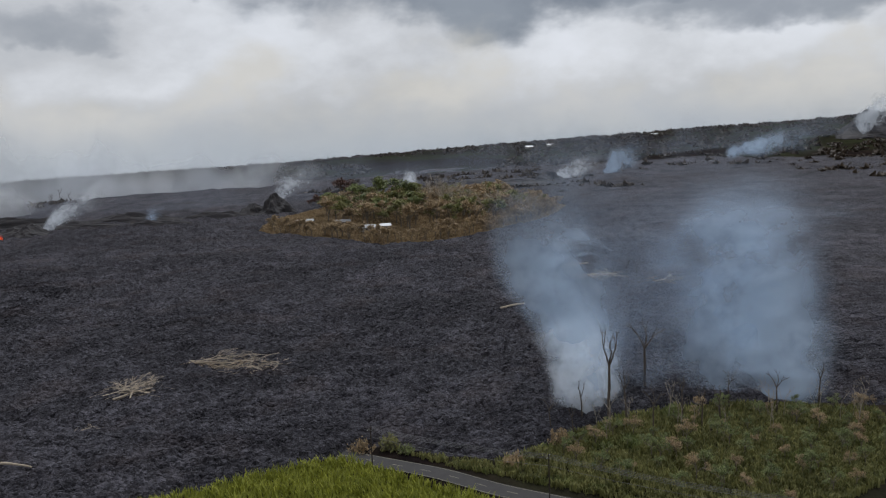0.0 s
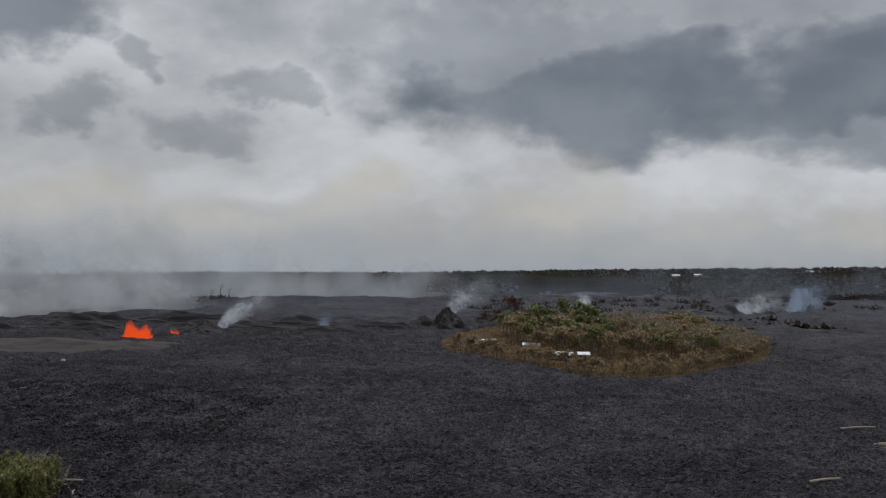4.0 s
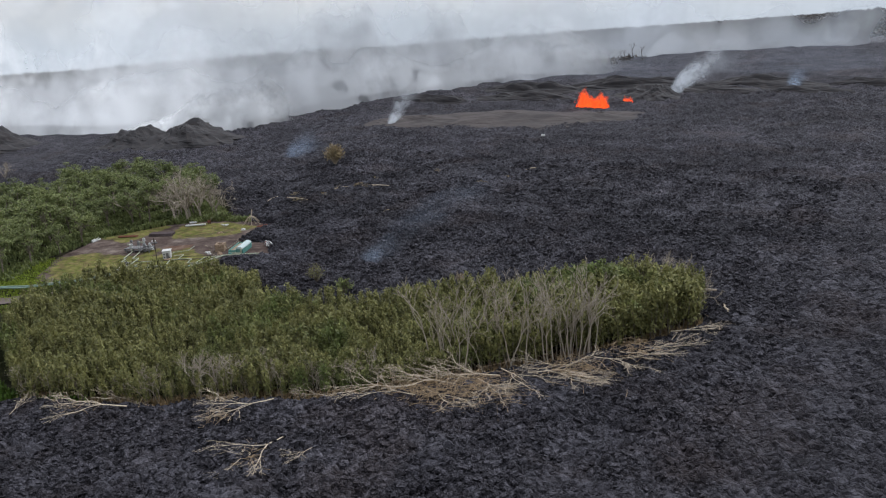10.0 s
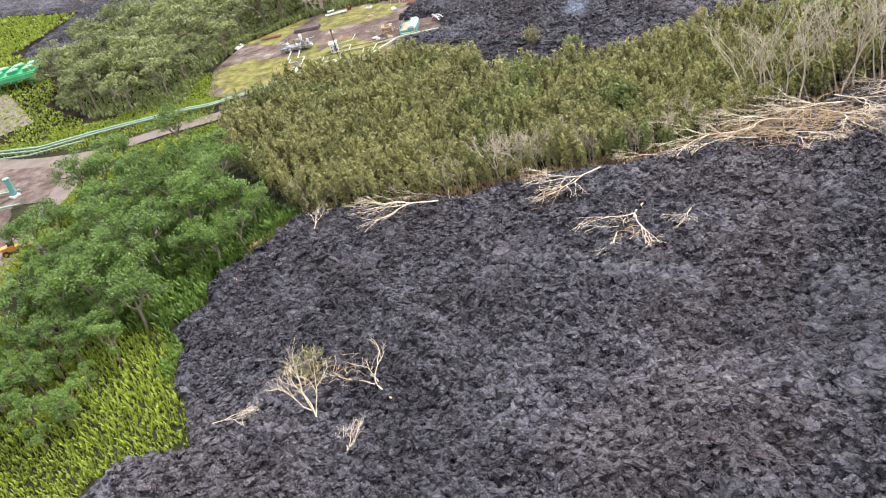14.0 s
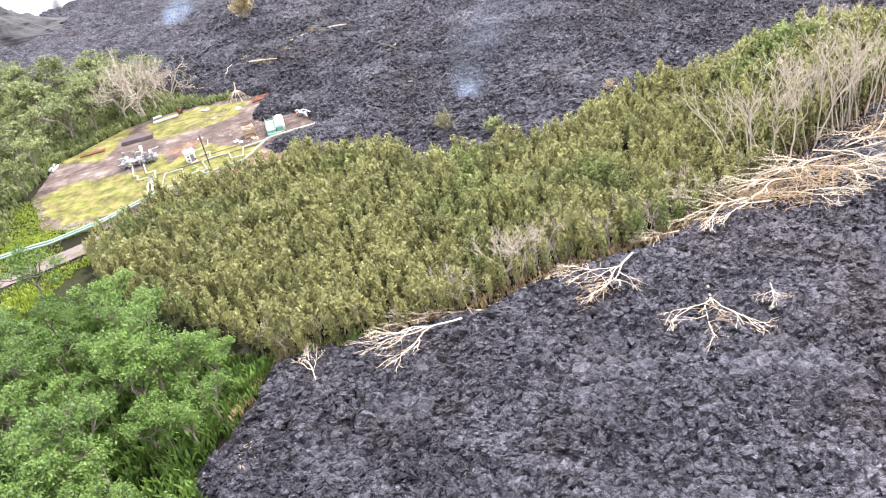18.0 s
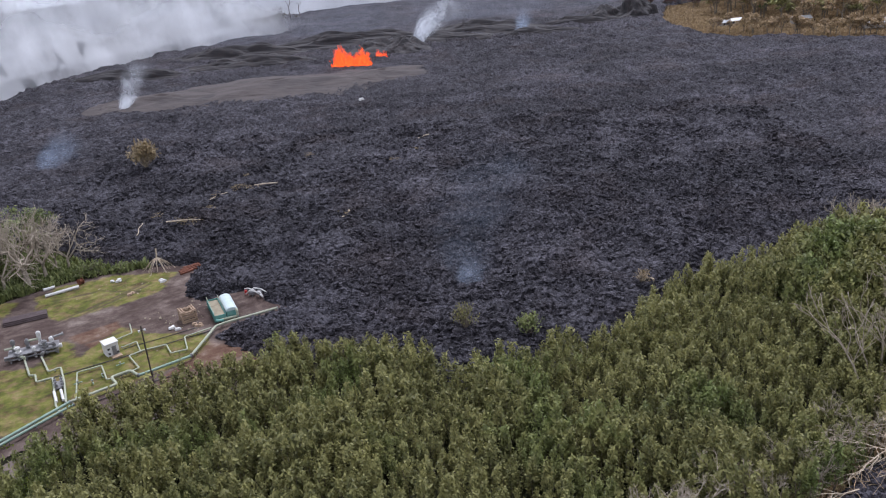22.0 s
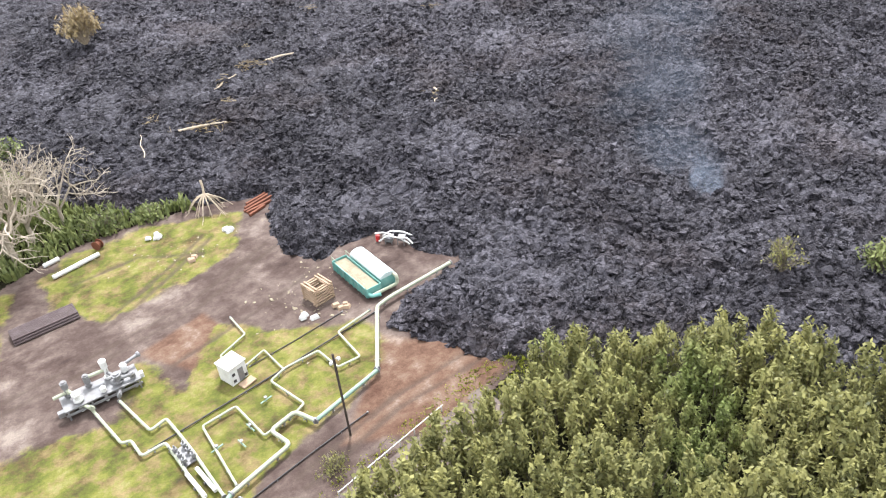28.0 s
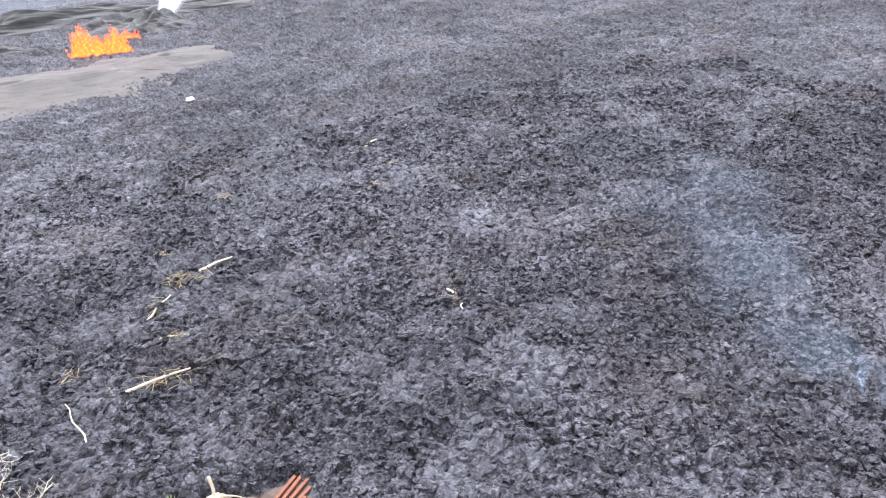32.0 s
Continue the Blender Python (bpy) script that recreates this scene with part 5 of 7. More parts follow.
plume("smoke_plume", "faint blue fume trailing over the lava", [(-307, 270, -5), (-303, 286, -1), (-296, 310, 4), (-286, 340, 10)], [5, 9, 14, 20], THIN, 26, None, False)
plume("smoke_plume", "faint blue fume on the lava", [(-456, 401, -6), (-450, 411, 2), (-443, 424, 9)], [3, 6, 9], VEIL, 18)
# the burning roadside
# a point by the camera's early path, which these plumes are turned to face
EARLY_VIEW = (-40, 30)
plume("smoke_plume", "thick white smoke rising from burning roadside trees", [(34, 207, -10), (35.5, 208, 2), (35, 210, 12), (34, 213, 20), (30, 216, 27)], [5.5, 7, 7.5, 9, 9], PUFF, 19, EARLY_VIEW, thin=0.4)
plume("smoke_plume", "thick white smoke curling off the roadside", [(38, 209, -10), (40, 211, 3), (38, 213, 13), (35, 216, 21)], [4, 6, 7, 8], PUFF, 31, EARLY_VIEW, thin=0.35)
plume("smoke_plume", "blue smoke column above the burning roadside", [(36, 210, -9), (35, 212, 10), (31, 216, 24), (26, 222, 34), (31, 232, 43), (46, 246, 51), (72, 268, 58)], [7, 9, 12, 14, 17, 21, 26], SMOKE, 20, EARLY_VIEW)
plume("smoke_plume", "tall blue smoke column above the burning roadside", [(92, 214, -10), (90, 217, 3), (87, 222, 15), (86, 230, 28), (91, 242, 39), (105, 262, 50), (130, 292, 60)], [9, 13, 16, 19, 22, 28, 34], SMOKE, 21, EARLY_VIEW)
plume("smoke_plume", "tall blue smoke behind the roadside trees", [(74, 216, -9), (80, 222, 12), (84, 232, 30), (92, 248, 46), (112, 276, 62)], [8, 12, 18, 24, 30], SMOKE, 33, EARLY_VIEW, False)
plume("smoke_plume", "blue smoke drifting between the columns", [(58, 224, -6), (56, 232, 12), (58, 246, 28), (70, 268, 44), (96, 310, 60)], [12, 17, 24, 32, 40], HAZE, 22, EARLY_VIEW, False)
plume("smoke_plume", "thin blue smoke drifting over the lava", [(70, 250, 0), (100, 310, 20), (160, 410, 36), (240, 560, 46)], [20, 30, 40, 46], FAINT, 25, EARLY_VIEW, False)
# thin tinted sheets of vog, added to stand in for the haze of distance
bank("smoke_plume", "tinted vog sheet standing in for distance haze above the fissure line", [(-520, 700, -6), (-250, 780, -6), (0, 860, -4), (250, 910, 0), (420, 940, 6)], [50, 55, 50, 50, 44], FAINT, 23, out_to=0.1)
bank("smoke_plume", "tinted vog sheet standing in for distance haze over the far scrub", [(-900, 900, -20), (-500, 1060, -16), (-100, 1140, -8), (350, 1180, 14), (800, 1230, 40)], [80, 80, 76, 74, 64], VOG, 24, out_to=0.1)

# ---- well pad: paints ----
CREAM = plain("cream pipe paint", (0.34, 0.36, 0.27), 0.5, 0, 0.5, 0.45, (0.18, 0.22, 0.15))
MINT = plain("pale green pipe paint", (0.20, 0.29, 0.235), 0.5, 0, 0.4, 0.5, (0.30, 0.34, 0.26))
TURQ = plain("turquoise steel paint", (0.10, 0.27, 0.24), 0.5, 0, 0.6, 0.35, (0.35, 0.42, 0.36))
WHITE = plain("white paint", (0.60, 0.60, 0.585), 0.6, 0, 0.8, 0.4, (0.34, 0.31, 0.27))
TARP = plain("pale blue white cover", (0.46, 0.54, 0.54), 0.5, 0, 0.7, 0.5, (0.25, 0.36, 0.35))
GALV = plain("galvanised steel", (0.22, 0.22, 0.225), 0.5, 0.3, 1.0, 0.5, (0.1, 0.08, 0.07))
RUST = plain("rusted steel", (0.16, 0.06, 0.035), 0.85, 0.2, 1.0, 0.5, (0.07, 0.035, 0.03))
DARK = plain("dark tarred steel", (0.035, 0.033, 0.035), 0.6, 0, 1.0, 0.4, (0.09, 0.07, 0.06))
POLEWOOD = plain("tarred pole wood", (0.045, 0.034, 0.028), 0.85, 0, 2.0, 0.4)
LUMBER = plain("pale sawn lumber", (0.33, 0.24, 0.165), 0.85, 0, 1.5, 0.35, (0.3, 0.2, 0.13))
GREENROOF = plain("green cooler paint", (0.03, 0.26, 0.10), 0.5, 0, 0.4, 0.3, (0.25, 0.35, 0.25))
YELLOW = plain("yellow machine paint", (0.50, 0.22, 0.03), 0.5, 0, 1.0, 0.5, (0.15, 0.08, 0.04))
RUBBER = plain("black rubber", (0.02, 0.02, 0.02), 0.85, 0, 2.0, 0.3)
ROOF = plain("white metal roof", (0.45, 0.46, 0.46), 0.45, 0.1, 0.3, 0.25, (0.4, 0.4, 0.4))
HOUSE = plain("weathered house wall", (0.36, 0.33, 0.29), 0.8, 0, 0.4, 0.4)
SEDIMENT = plain("cream sediment", (0.27, 0.235, 0.165), 0.9, 0, 0.9, 0.7, (0.12, 0.09, 0.06))
CASING = plain("brown purple casing steel", (0.085, 0.062, 0.062), 0.7, 0.1, 0.7, 0.5, (0.16, 0.13, 0.13))
CLAY = plain("red tin", (0.42, 0.03, 0.03), 0.5, 0, 1.0, 0.3)


def base_at(x, y, turn=0.0):
    return pose(x, y, ground_z(x, y) + 0.05, 0, 0, turn)


def boxes(name, mat, *items):
    b = Build()
    for it in items:
        b.box(*it)
    me = b.mesh(name, mat)
    bm = bmesh.new()
    bm.from_mesh(me)
    bmesh.ops.bevel(bm, geom=bm.edges[:], offset=0.02, segments=1, affect="EDGES")
    bm.to_mesh(me)
    bm.free()
    return me


def tubes(name, mat, *items, sides=10):
    b = Build()
    for pts, r in items:
        b.tube(pts, r, r, sides, True)
    return b.mesh(name, mat, False)


def rounded_line(pts, bend):
    """The line with its corners rounded."""
    P = [np.array(p, float) for p in pts]
    out = [P[0]]
    for a, c, d in zip(P, P[1:], P[2:]):
        u, v = a - c, d - c
        k = min(bend, np.linalg.norm(u) / 2.2, np.linalg.norm(v) / 2.2)
        s, e = c + u / np.linalg.norm(u) * k, c + v / np.linalg.norm(v) * k
        out += [(1 - t) ** 2 * s + 2 * t * (1 - t) * c + t * t * e for t in (0, 0.25, 0.5, 0.75, 1.0)]
    return out + [P[-1]]


def pipeline(label, pts, r, mat, height=0.7, gap=4.0, name="pipe_run"):
    """A pipe laid on short steel stands, with flanges at its ends."""
    x0, y0 = pts[0][:2]
    ob = holder(name, Matrix.Translation((x0, y0, 0)), label, "pipe", "pad pipes")
    line = [(p[0] - x0, p[1] - y0, (p[2] if len(p) > 2 else ground_z(*p[:2]) + height)) for p in pts]
    curve = rounded_line(line, r * 2.6)
    part("pipe", tubes("pipe", mat, (curve, r), sides=10), ob)
    for end, nxt in ((curve[0], curve[1]), (curve[-1], curve[-2])):
        d = (np.array(nxt) - end) / (np.linalg.norm(np.array(nxt) - end) + 1e-9)
        part("flange", tubes("flange", GALV, ([np.array(end) - d * 0.06, np.array(end) + d * 0.08], r * 1.55)), ob)
    for a, c in zip(line, line[1:]):
        a, c = np.array(a), np.array(c)
        ln = np.linalg.norm(c - a)
        for k in range(max(1, int(ln / gap))):
            q = a + (c - a) * (k + 0.5) / max(1, int(ln / gap))
            gz = ground_z(x0 + q[0], y0 + q[1])
            turn = math.atan2(c[1] - a[1], c[0] - a[0])
            h = max(0.2, q[2] - gz)
            part("stand", boxes("stand", GALV, (q[0], q[1], gz + h / 2 - r * 0.5, 0.12, 0.12, h - r + 0.02, turn), (q[0], q[1], q[2] - r - 0.03, 0.16, r * 3.0, 0.1, turn)), ob)
    return ob


pipeline("large cream and green steam pipe along the pad edge", [(-348.3, 265.6), (-358, 261), (-360.3, 259.5), (-362.6, 247.2)], 0.27, CREAM, 0.9)
pipeline("large pale green steam pipe along the pad edge", [(-362.6, 247.0), (-371, 241)], 0.27, MINT, 0.9)
pipeline("large cream steam pipe with an expansion bend", [(-371, 241), (-373.2, 243.3), (-376.2, 241.2), (-374.2, 238.4), (-381, 233.4)], 0.27, CREAM, 0.9)
pipeline("large pale green steam pipe crossing the grass", [(-381, 233.4), (-389, 221.5), (-398, 213), (-404, 210.5), (-427, 196), (-441, 185), (-462, 180), (-500, 176)], 0.27, MINT, 0.9)
pipeline("second pale green steam pipe beside the first", [(-380, 232.4), (-388.4, 220.3), (-397.6, 211.6), (-404, 209), (-426, 194.5), (-440, 183), (-462, 178), (-500, 174)], 0.24, MINT, 0.9)
pipeline("thin pale green pipe on the verge", [(-427, 190), (-440, 180.5), (-455, 176), (-480, 172)], 0.2, MINT, 0.8)
pipeline("green pipe beside the loop track", [(-421, 163), (-430, 158), (-445, 152)], 0.25, MINT, 0.8)
pipeline("green pipe beside the loop track", [(-413, 157), (-425, 150), (-440, 144)], 0.25, MINT, 0.8)
pipeline("cream branch pipe with right-angle bends", [(-373.3, 243.3), (-377, 241), (-380, 247), (-384, 245), (-380.4, 234.6)], 0.15, CREAM, 0.6)
pipeline("cream branch pipe with right-angle bends", [(-374, 242.6), (-372, 244.6), (-375.6, 250), (-373.6, 251.8), (-369.2, 253.6), (-367.2, 249.6), (-364.2, 250.6), (-366.2, 256.4), (-361.4, 259.4)], 0.15, CREAM, 0.6)
pipeline("cream wellhead flow pipe", [(-397.8, 253.6), (-393.2, 245.4), (-392.2, 245.6), (-390.8, 242.6), (-388.2, 243.8), (-387, 241.2), (-383.4, 233), (-381.4, 230)], 0.19, CREAM, 0.6)
pipeline("cream wellhead flow pipe", [(-394, 253), (-390, 246.4), (-388.2, 247.8), (-386.6, 244.6), (-385, 241.2), (-381.8, 233.6)], 0.19, CREAM, 0.6)
pipeline("small cream pipe beside the shed", [(-380, 265), (-378.2, 260.6), (-381.6, 257.2), (-380.9, 254.4)], 0.13, CREAM, 0.5)
pipeline("small cream pipe beside the shed", [(-378.4, 254.2), (-376, 256.4), (-373.8, 251.6)], 0.13, CREAM, 0.5)
pipeline("dark conduit laid across the moss", [(-390.2, 243.6), (-375, 251.5), (-360.8, 259.2)], 0.1, DARK, 0.25, 6.0, "conduit")
pipeline("dark conduit laid across the moss", [(-378, 254.2), (-372, 257.2), (-365, 261)], 0.07, DARK, 0.18, 6.0, "conduit")
# the dark line of a ditch beside the track, put in as a dark pipe
pipeline("dark pipe standing in for a ditch along the track", [(-380.4, 231.8), (-372, 237), (-365, 241)], 0.09, DARK, 0.2, 6.0, "conduit")
for x, y, a in ((-379.6, 240.8, 120), (-382.4, 241, 33), (-376.4, 247, 33), (-378.5, 243, 120)):
    v = holder("pipe_valve", base_at(x, y, a), "small cream pipe spur with a steel valve", "valve", "pad valves")
    part("stub", tubes("stub", MINT, ([(-0.8, 0, 0.4), (0.8, 0, 0.4)], 0.1)), v)
    part("wheel", tubes("wheel", GALV, ([(0, 0, 0.85), (0, 0, 0.9)], 0.22), ([(0, 0, 0.1), (0, 0, 0.85)], 0.06)), v)

# white shed on the pad
shed = holder("shed", base_at(-380.0, 252.9, 37), "small white metal shed on the well pad", "shed")
part("wall", boxes("wall", WHITE, (0, 0, 1.35, 2.5, 2.5, 2.6)), shed)
part("roof", boxes("roof", WHITE, (0, 0, 2.72, 2.8, 2.8, 0.16)), shed)
part("door", boxes("door", GALV, (0.3, -1.28, 1.05, 0.85, 0.06, 1.95)), shed, "grey metal door")
for x, z in ((-0.75, 0.6), (-0.75, 1.6), (0.95, 0.5)):
    part("vent", boxes("vent", DARK, (x, -1.27, z, 0.45, 0.05, 0.45)), shed, "dark louvred vent")
part("step", boxes("step", LUMBER, (0.3, -2.2, 0.12, 2.0, 1.2, 0.2)), shed, "pale concrete step")

# wellhead skid
well = holder("wellhead_skid", base_at(-396.2, 255.2, 20) @ Matrix.Scale(1.15, 4), "grey steel wellhead skid with valves and stacks", "wellhead")
part("deck", boxes("deck", GALV, (0, 0, 1.25, 8.2, 3.0, 0.18), (0, 1.45, 0.7, 8.2, 0.12, 0.3), (0, -1.45, 0.7, 8.2, 0.12, 0.3)), well)
for x in (-3.8, -1.3, 1.3, 3.8):
    for y in (-1.35, 1.35):
        part("leg", boxes("leg", GALV, (x, y, 0.6, 0.2, 0.2, 1.25)), well)
for k, (x, y, h, r) in enumerate([(-3.1, 0.9, 3.4, 0.25), (-2.4, -0.7, 2.6, 0.32), (-0.9, 1.0, 3.0, 0.22), (1.2, 0.9, 4.0, 0.26), (1.9, -0.6, 2.7, 0.34), (3.0, 0.8, 2.5, 0.25), (3.4, -0.9, 2.2, 0.2), (0.2, -1.0, 2.1, 0.2)]):
    riser = part("riser", tubes("riser", (GALV, WHITE)[k % 2], ([(x, y, 0.1), (x, y, h)], r)), well)
    for z, f in ((h - 0.35, 1.6), (1.5, 1.7)):
        part("flange", tubes("flange", (GALV, WHITE)[k % 2], ([(x, y, z), (x, y, z + 0.2)], r * f)), riser)
for k, (x0, y0, x1, y1, z) in enumerate([(-3.1, 0.9, -2.4, -0.7, 2.2), (1.2, 0.9, 1.9, -0.6, 2.2), (-0.9, 1.0, 1.2, 0.9, 2.6), (1.9, -0.6, 3.4, -0.9, 1.9), (-2.4, -0.7, -1.6, -2.3, 1.0), (1.9, -0.6, 1.4, -2.3, 1.0), (-4.6, 0.8, -3.1, 0.9, 1.9), (3.0, 0.8, 5.0, 1.5, 2.3)]):
    part("cross_pipe", tubes("cross_pipe", (CREAM, GALV)[k % 2], ([(x0, y0, z), (x1, y1, z)], 0.2), ([(x1 * 0.95, y1 * 0.95, z), (x1, y1, z)], 0.33)), well)
for k, (x, y, z) in enumerate([(-3.1, 0.9, 2.9), (1.2, 0.9, 3.3), (-0.9, 1.0, 2.3), (3.0, 0.8, 1.8), (-4.4, -0.9, 0.9), (4.2, -0.4, 1.0)]):
    part("valve", boxes("valve", (GALV, WHITE)[k % 2], (x, y, z, 0.7, 0.6, 0.6)), well)
junction = holder("valve_skid", base_at(-386.0, 241.2, -62), "grey valve skid where two cream pipes meet", "valve skid")
part("bed", boxes("bed", GALV, (0, 0, 0.3, 3.2, 2.0, 0.16)), junction)
for x in (-1.1, 0, 1.1):
    for y in (-0.55, 0.55):
        part("valve", boxes("valve", GALV, (x, y, 0.9, 0.55, 0.5, 0.5), (x, y, 1.35, 0.18, 0.18, 0.5)), junction)
part("rail", tubes("rail", GALV, ([(-1.6, -1, 0.3), (-1.6, -1, 1.5), (1.6, -1, 1.5), (1.6, -1, 0.3)], 0.05), sides=6), junction)
for dx in (-0.55, 0.55):
    s = holder("silencer_pipe", base_at(-384.2 + dx, 236.4 + dx * 0.4, -63), "fat cream pipe sleeve beside the valve skid", "pipe", "pad pipes")
    part("sleeve", tubes("sleeve", WHITE, ([(-2.2, 0, 0.6), (2.2, 0, 0.6)], 0.25)), s)
    part("stand", boxes("stand", GALV, (0, 0, 0.15, 0.3, 0.7, 0.35)), s)

# turquoise separator tank
tank = holder("separator_tank", base_at(-360.6, 268.0, -68) @ Matrix.Diagonal((0.87, 1.0, 1.0, 1.0)), "turquoise steel tank unit with an open tray and white cover", "tank")
part("tray", boxes("tray", TURQ, (0, -1.3, 0.15, 11.0, 2.3, 0.25), (0, -2.45, 0.85, 11.0, 0.12, 1.5), (0, -0.12, 0.85, 11.0, 0.12, 1.5), (-5.5, -1.3, 0.85, 0.12, 2.3, 1.5), (5.5, -1.3, 0.85, 0.12, 2.3, 1.5)), tank, "turquoise open steel tray")
part("liner", boxes("liner", SEDIMENT, (0, -1.3, 1.1, 10.8, 2.1, 0.3)), tank, "cream sediment in the tray")
for x in np.linspace(-5.2, 5.2, 9):
    part("rib", boxes("rib", TURQ, (x, -2.55, 0.85, 0.14, 0.14, 1.6)), tank)
part("body", boxes("body", TURQ, (0.4, 1.3, 0.95, 9.6, 2.4, 1.8)), tank)
cov = Build()
arc = [(0.0, 1.3 + 1.25 * math.cos(a), 1.85 + 0.75 * math.sin(a)) for a in np.linspace(0, math.pi, 9)]
n = len(arc)
cov.put([(x, p[1], p[2]) for x in np.linspace(-4.4, 5.2, 7) for p in arc], [(i * n + j, i * n + j + 1, (i + 1) * n + j + 1, (i + 1) * n + j) for i in range(6) for j in range(n - 1)])
cov.put([(x, p[1], p[2]) for x in (-4.38, 5.18) for p in arc], [(s * n + j, s * n + j + 1, s * n + n - 2 - j, s * n + n - 1 - j) for s in (0, 1) for j in range(n // 2)])
part("cover", cov.mesh("cover", TARP), tank, "pale blue white curved cover")
part("duct", tubes("duct", CREAM, (rounded_line([(5.3, 2.2, 2.0), (6.2, 2.2, 2.0), (6.2, 2.2, 0.7), (6.2, -2.0, 0.7)], 0.5), 0.26)), tank)
part("duct", tubes("duct", TURQ, (rounded_line([(5.5, -2.2, 0.7), (6.3, -2.2, 0.7), (7.0, -1.0, 0.8)], 0.4), 0.28)), tank)
part("rail", tubes("rail", CREAM, ([(-5.4, -2.5, 1.6), (-5.4, -2.5, 2.4), (5.4, -2.5, 2.4), (5.4, -2.5, 1.6)], 0.05), ([(-5.4, -0.1, 1.6), (-5.4, -0.1, 2.4), (5.4, -0.1, 2.4)], 0.05), sides=5), tank)

# timber crib
crib = holder("timber_crib", base_at(-367.6, 265.6, 30), "open crib of pale stacked timber beams", "timber crib")
for k in range(12):
    for side in (-1.45, -0.95, 0.95, 1.45):
        if abs(side) > 1 or k > 8 or k % 4 == 0:
            part("beam", boxes("beam", LUMBER, (0, side, 0.12 + k * 0.22, 3.4 - 0.1 * (k % 3), 0.24, 0.18) if k % 2 == 0 else (side, 0, 0.12 + k * 0.22, 0.24, 3.4 - 0.1 * (k % 3), 0.18)), crib)
for x in (-1.45, 1.45):
    for y in (-1.45, 1.45):
        part("post", boxes("post", LUMBER, (x, y, 1.3, 0.14, 0.14, 2.6)), crib)

# stores along the pad
rack = holder("pipe_rack", base_at(-405.8, 273.6, 23), "long stack of dark steel casing pipes", "pipe stack")
for row in range(3):
    for k in range(10 - row):
        part("casing", tubes("casing", CASING, ([(-4.6, -1.6 + k * 0.36 + row * 0.18, 0.25 + row * 0.32), (4.4, -1.6 + k * 0.36 + row * 0.18, 0.25 + row * 0.32)], 0.17), sides=8), rack)
rack = holder("pipe_rack", base_at(-417.4, 267.4, 25), "long stack of rusty red casing pipes", "pipe stack")
for k in range(5):
    part("casing", tubes("casing", RUST, ([(-3.6, -0.8 + k * 0.38, 0.25), (3.6, -0.8 + k * 0.38, 0.25)], 0.18), sides=8), rack)
rack = holder("pipe_rack", base_at(-374.2, 295.6, 35), "rust red steel beams at the foot of the lava", "steel beams")
for k, (x, y, a) in enumerate([(0, 0, 0), (0.4, 0.9, 0.05), (-0.6, -0.9, -0.08), (0.8, 1.7, 0.02), (-1.5, -1.6, 0.12)]):
    part("beam", boxes("beam", RUST, (x, y, 0.25, 6.0 - k * 0.6, 0.45, 0.4, a)), rack)
for x, y, ln, a in ((-404.2, 287.2, 5.2, 33), (-401.6, 288.9, 4.0, 33), (-407.3, 290.5, 2.6, 33), (-426.0, 259.5, 4.0, 100), (-424.6, 258.8, 4.0, 100)):
    p = holder("white_pipe", base_at(x, y, a), "length of white pipe lying on the moss", "pipe", "white pipes")
    part("barrel", tubes("barrel", WHITE, ([(-ln / 2, 0, 0.38), (ln / 2, 0, 0.38)], 0.36)), p)
    part("chock", boxes("chock", LUMBER, (-ln / 4, 0, 0.06, 0.2, 1.0, 0.12), (ln / 4, 0, 0.06, 0.2, 1.0, 0.12)), p)
spool = holder("cable_drum", base_at(-400.2, 292.2, 60), "rust brown cable drum on its edge", "cable drum")
part("drum", tubes("drum", RUST, ([(-0.4, 0, 0.8), (0.4, 0, 0.8)], 0.5)), spool)
for x in (-0.45, 0.45):
    part("flange", tubes("flange", RUST, ([(x - 0.05, 0, 0.8), (x + 0.05, 0, 0.8)], 0.8), sides=14), spool)


def sack_heap(x, y, n, seed, label, mat):
    g = np.random.default_rng(seed)
    heap = holder("sack_heap", base_at(x, y), label, "sack heap", "sack heaps")
    for k in range(n):
        b = Build()
        b.box(g.normal(0, 0.7), g.normal(0, 0.5), 0.22 + 0.18 * (k % 2), g.uniform(0.8, 1.4), g.uniform(0.6, 0.9), 0.4, g.uniform(0, 3), 0.7)
        part("sack", b.mesh("sack", mat), heap)


sack_heap(-391.0, 291.6, 7, 1, "heap of white sacks on the moss", WHITE)
sack_heap(-379.8, 289.2, 5, 2, "heap of white sacks on the moss", WHITE)
sack_heap(-370.2, 262.4, 3, 3, "white sacks beside the timber crib", WHITE)
sack_heap(-385.2, 282.6, 3, 4, "pale boards and sacks on the moss", LUMBER)
sack_heap(-364.4, 262.6, 4, 5, "pale rubble beside the tank", LUMBER)

wreck = holder("bent_frame", base_at(-354.4, 275.0, -30), "bent pale steel pipe frame caught at the lava edge", "steel frame")
for pts in ([(-2.6, -0.6, 0.4), (-1.2, -0.5, 1.5), (0.9, -0.6, 1.3), (2.3, -0.5, 0.3)], [(-2.4, 0.7, 0.5), (-1.0, 0.6, 1.7), (1.1, 0.7, 1.6), (2.8, 0.9, 0.7)], [(0.9, -0.6, 1.3), (2.2, -1.2, 1.9), (3.2, -1.6, 1.2)], [(-3.4, 0.1, 1.3), (-2.0, 0.0, 1.7), (-0.4, 0.2, 1.2)]):
    part("pipe", tubes("pipe", WHITE, (rounded_line(pts, 0.4), 0.13), sides=7), wreck)
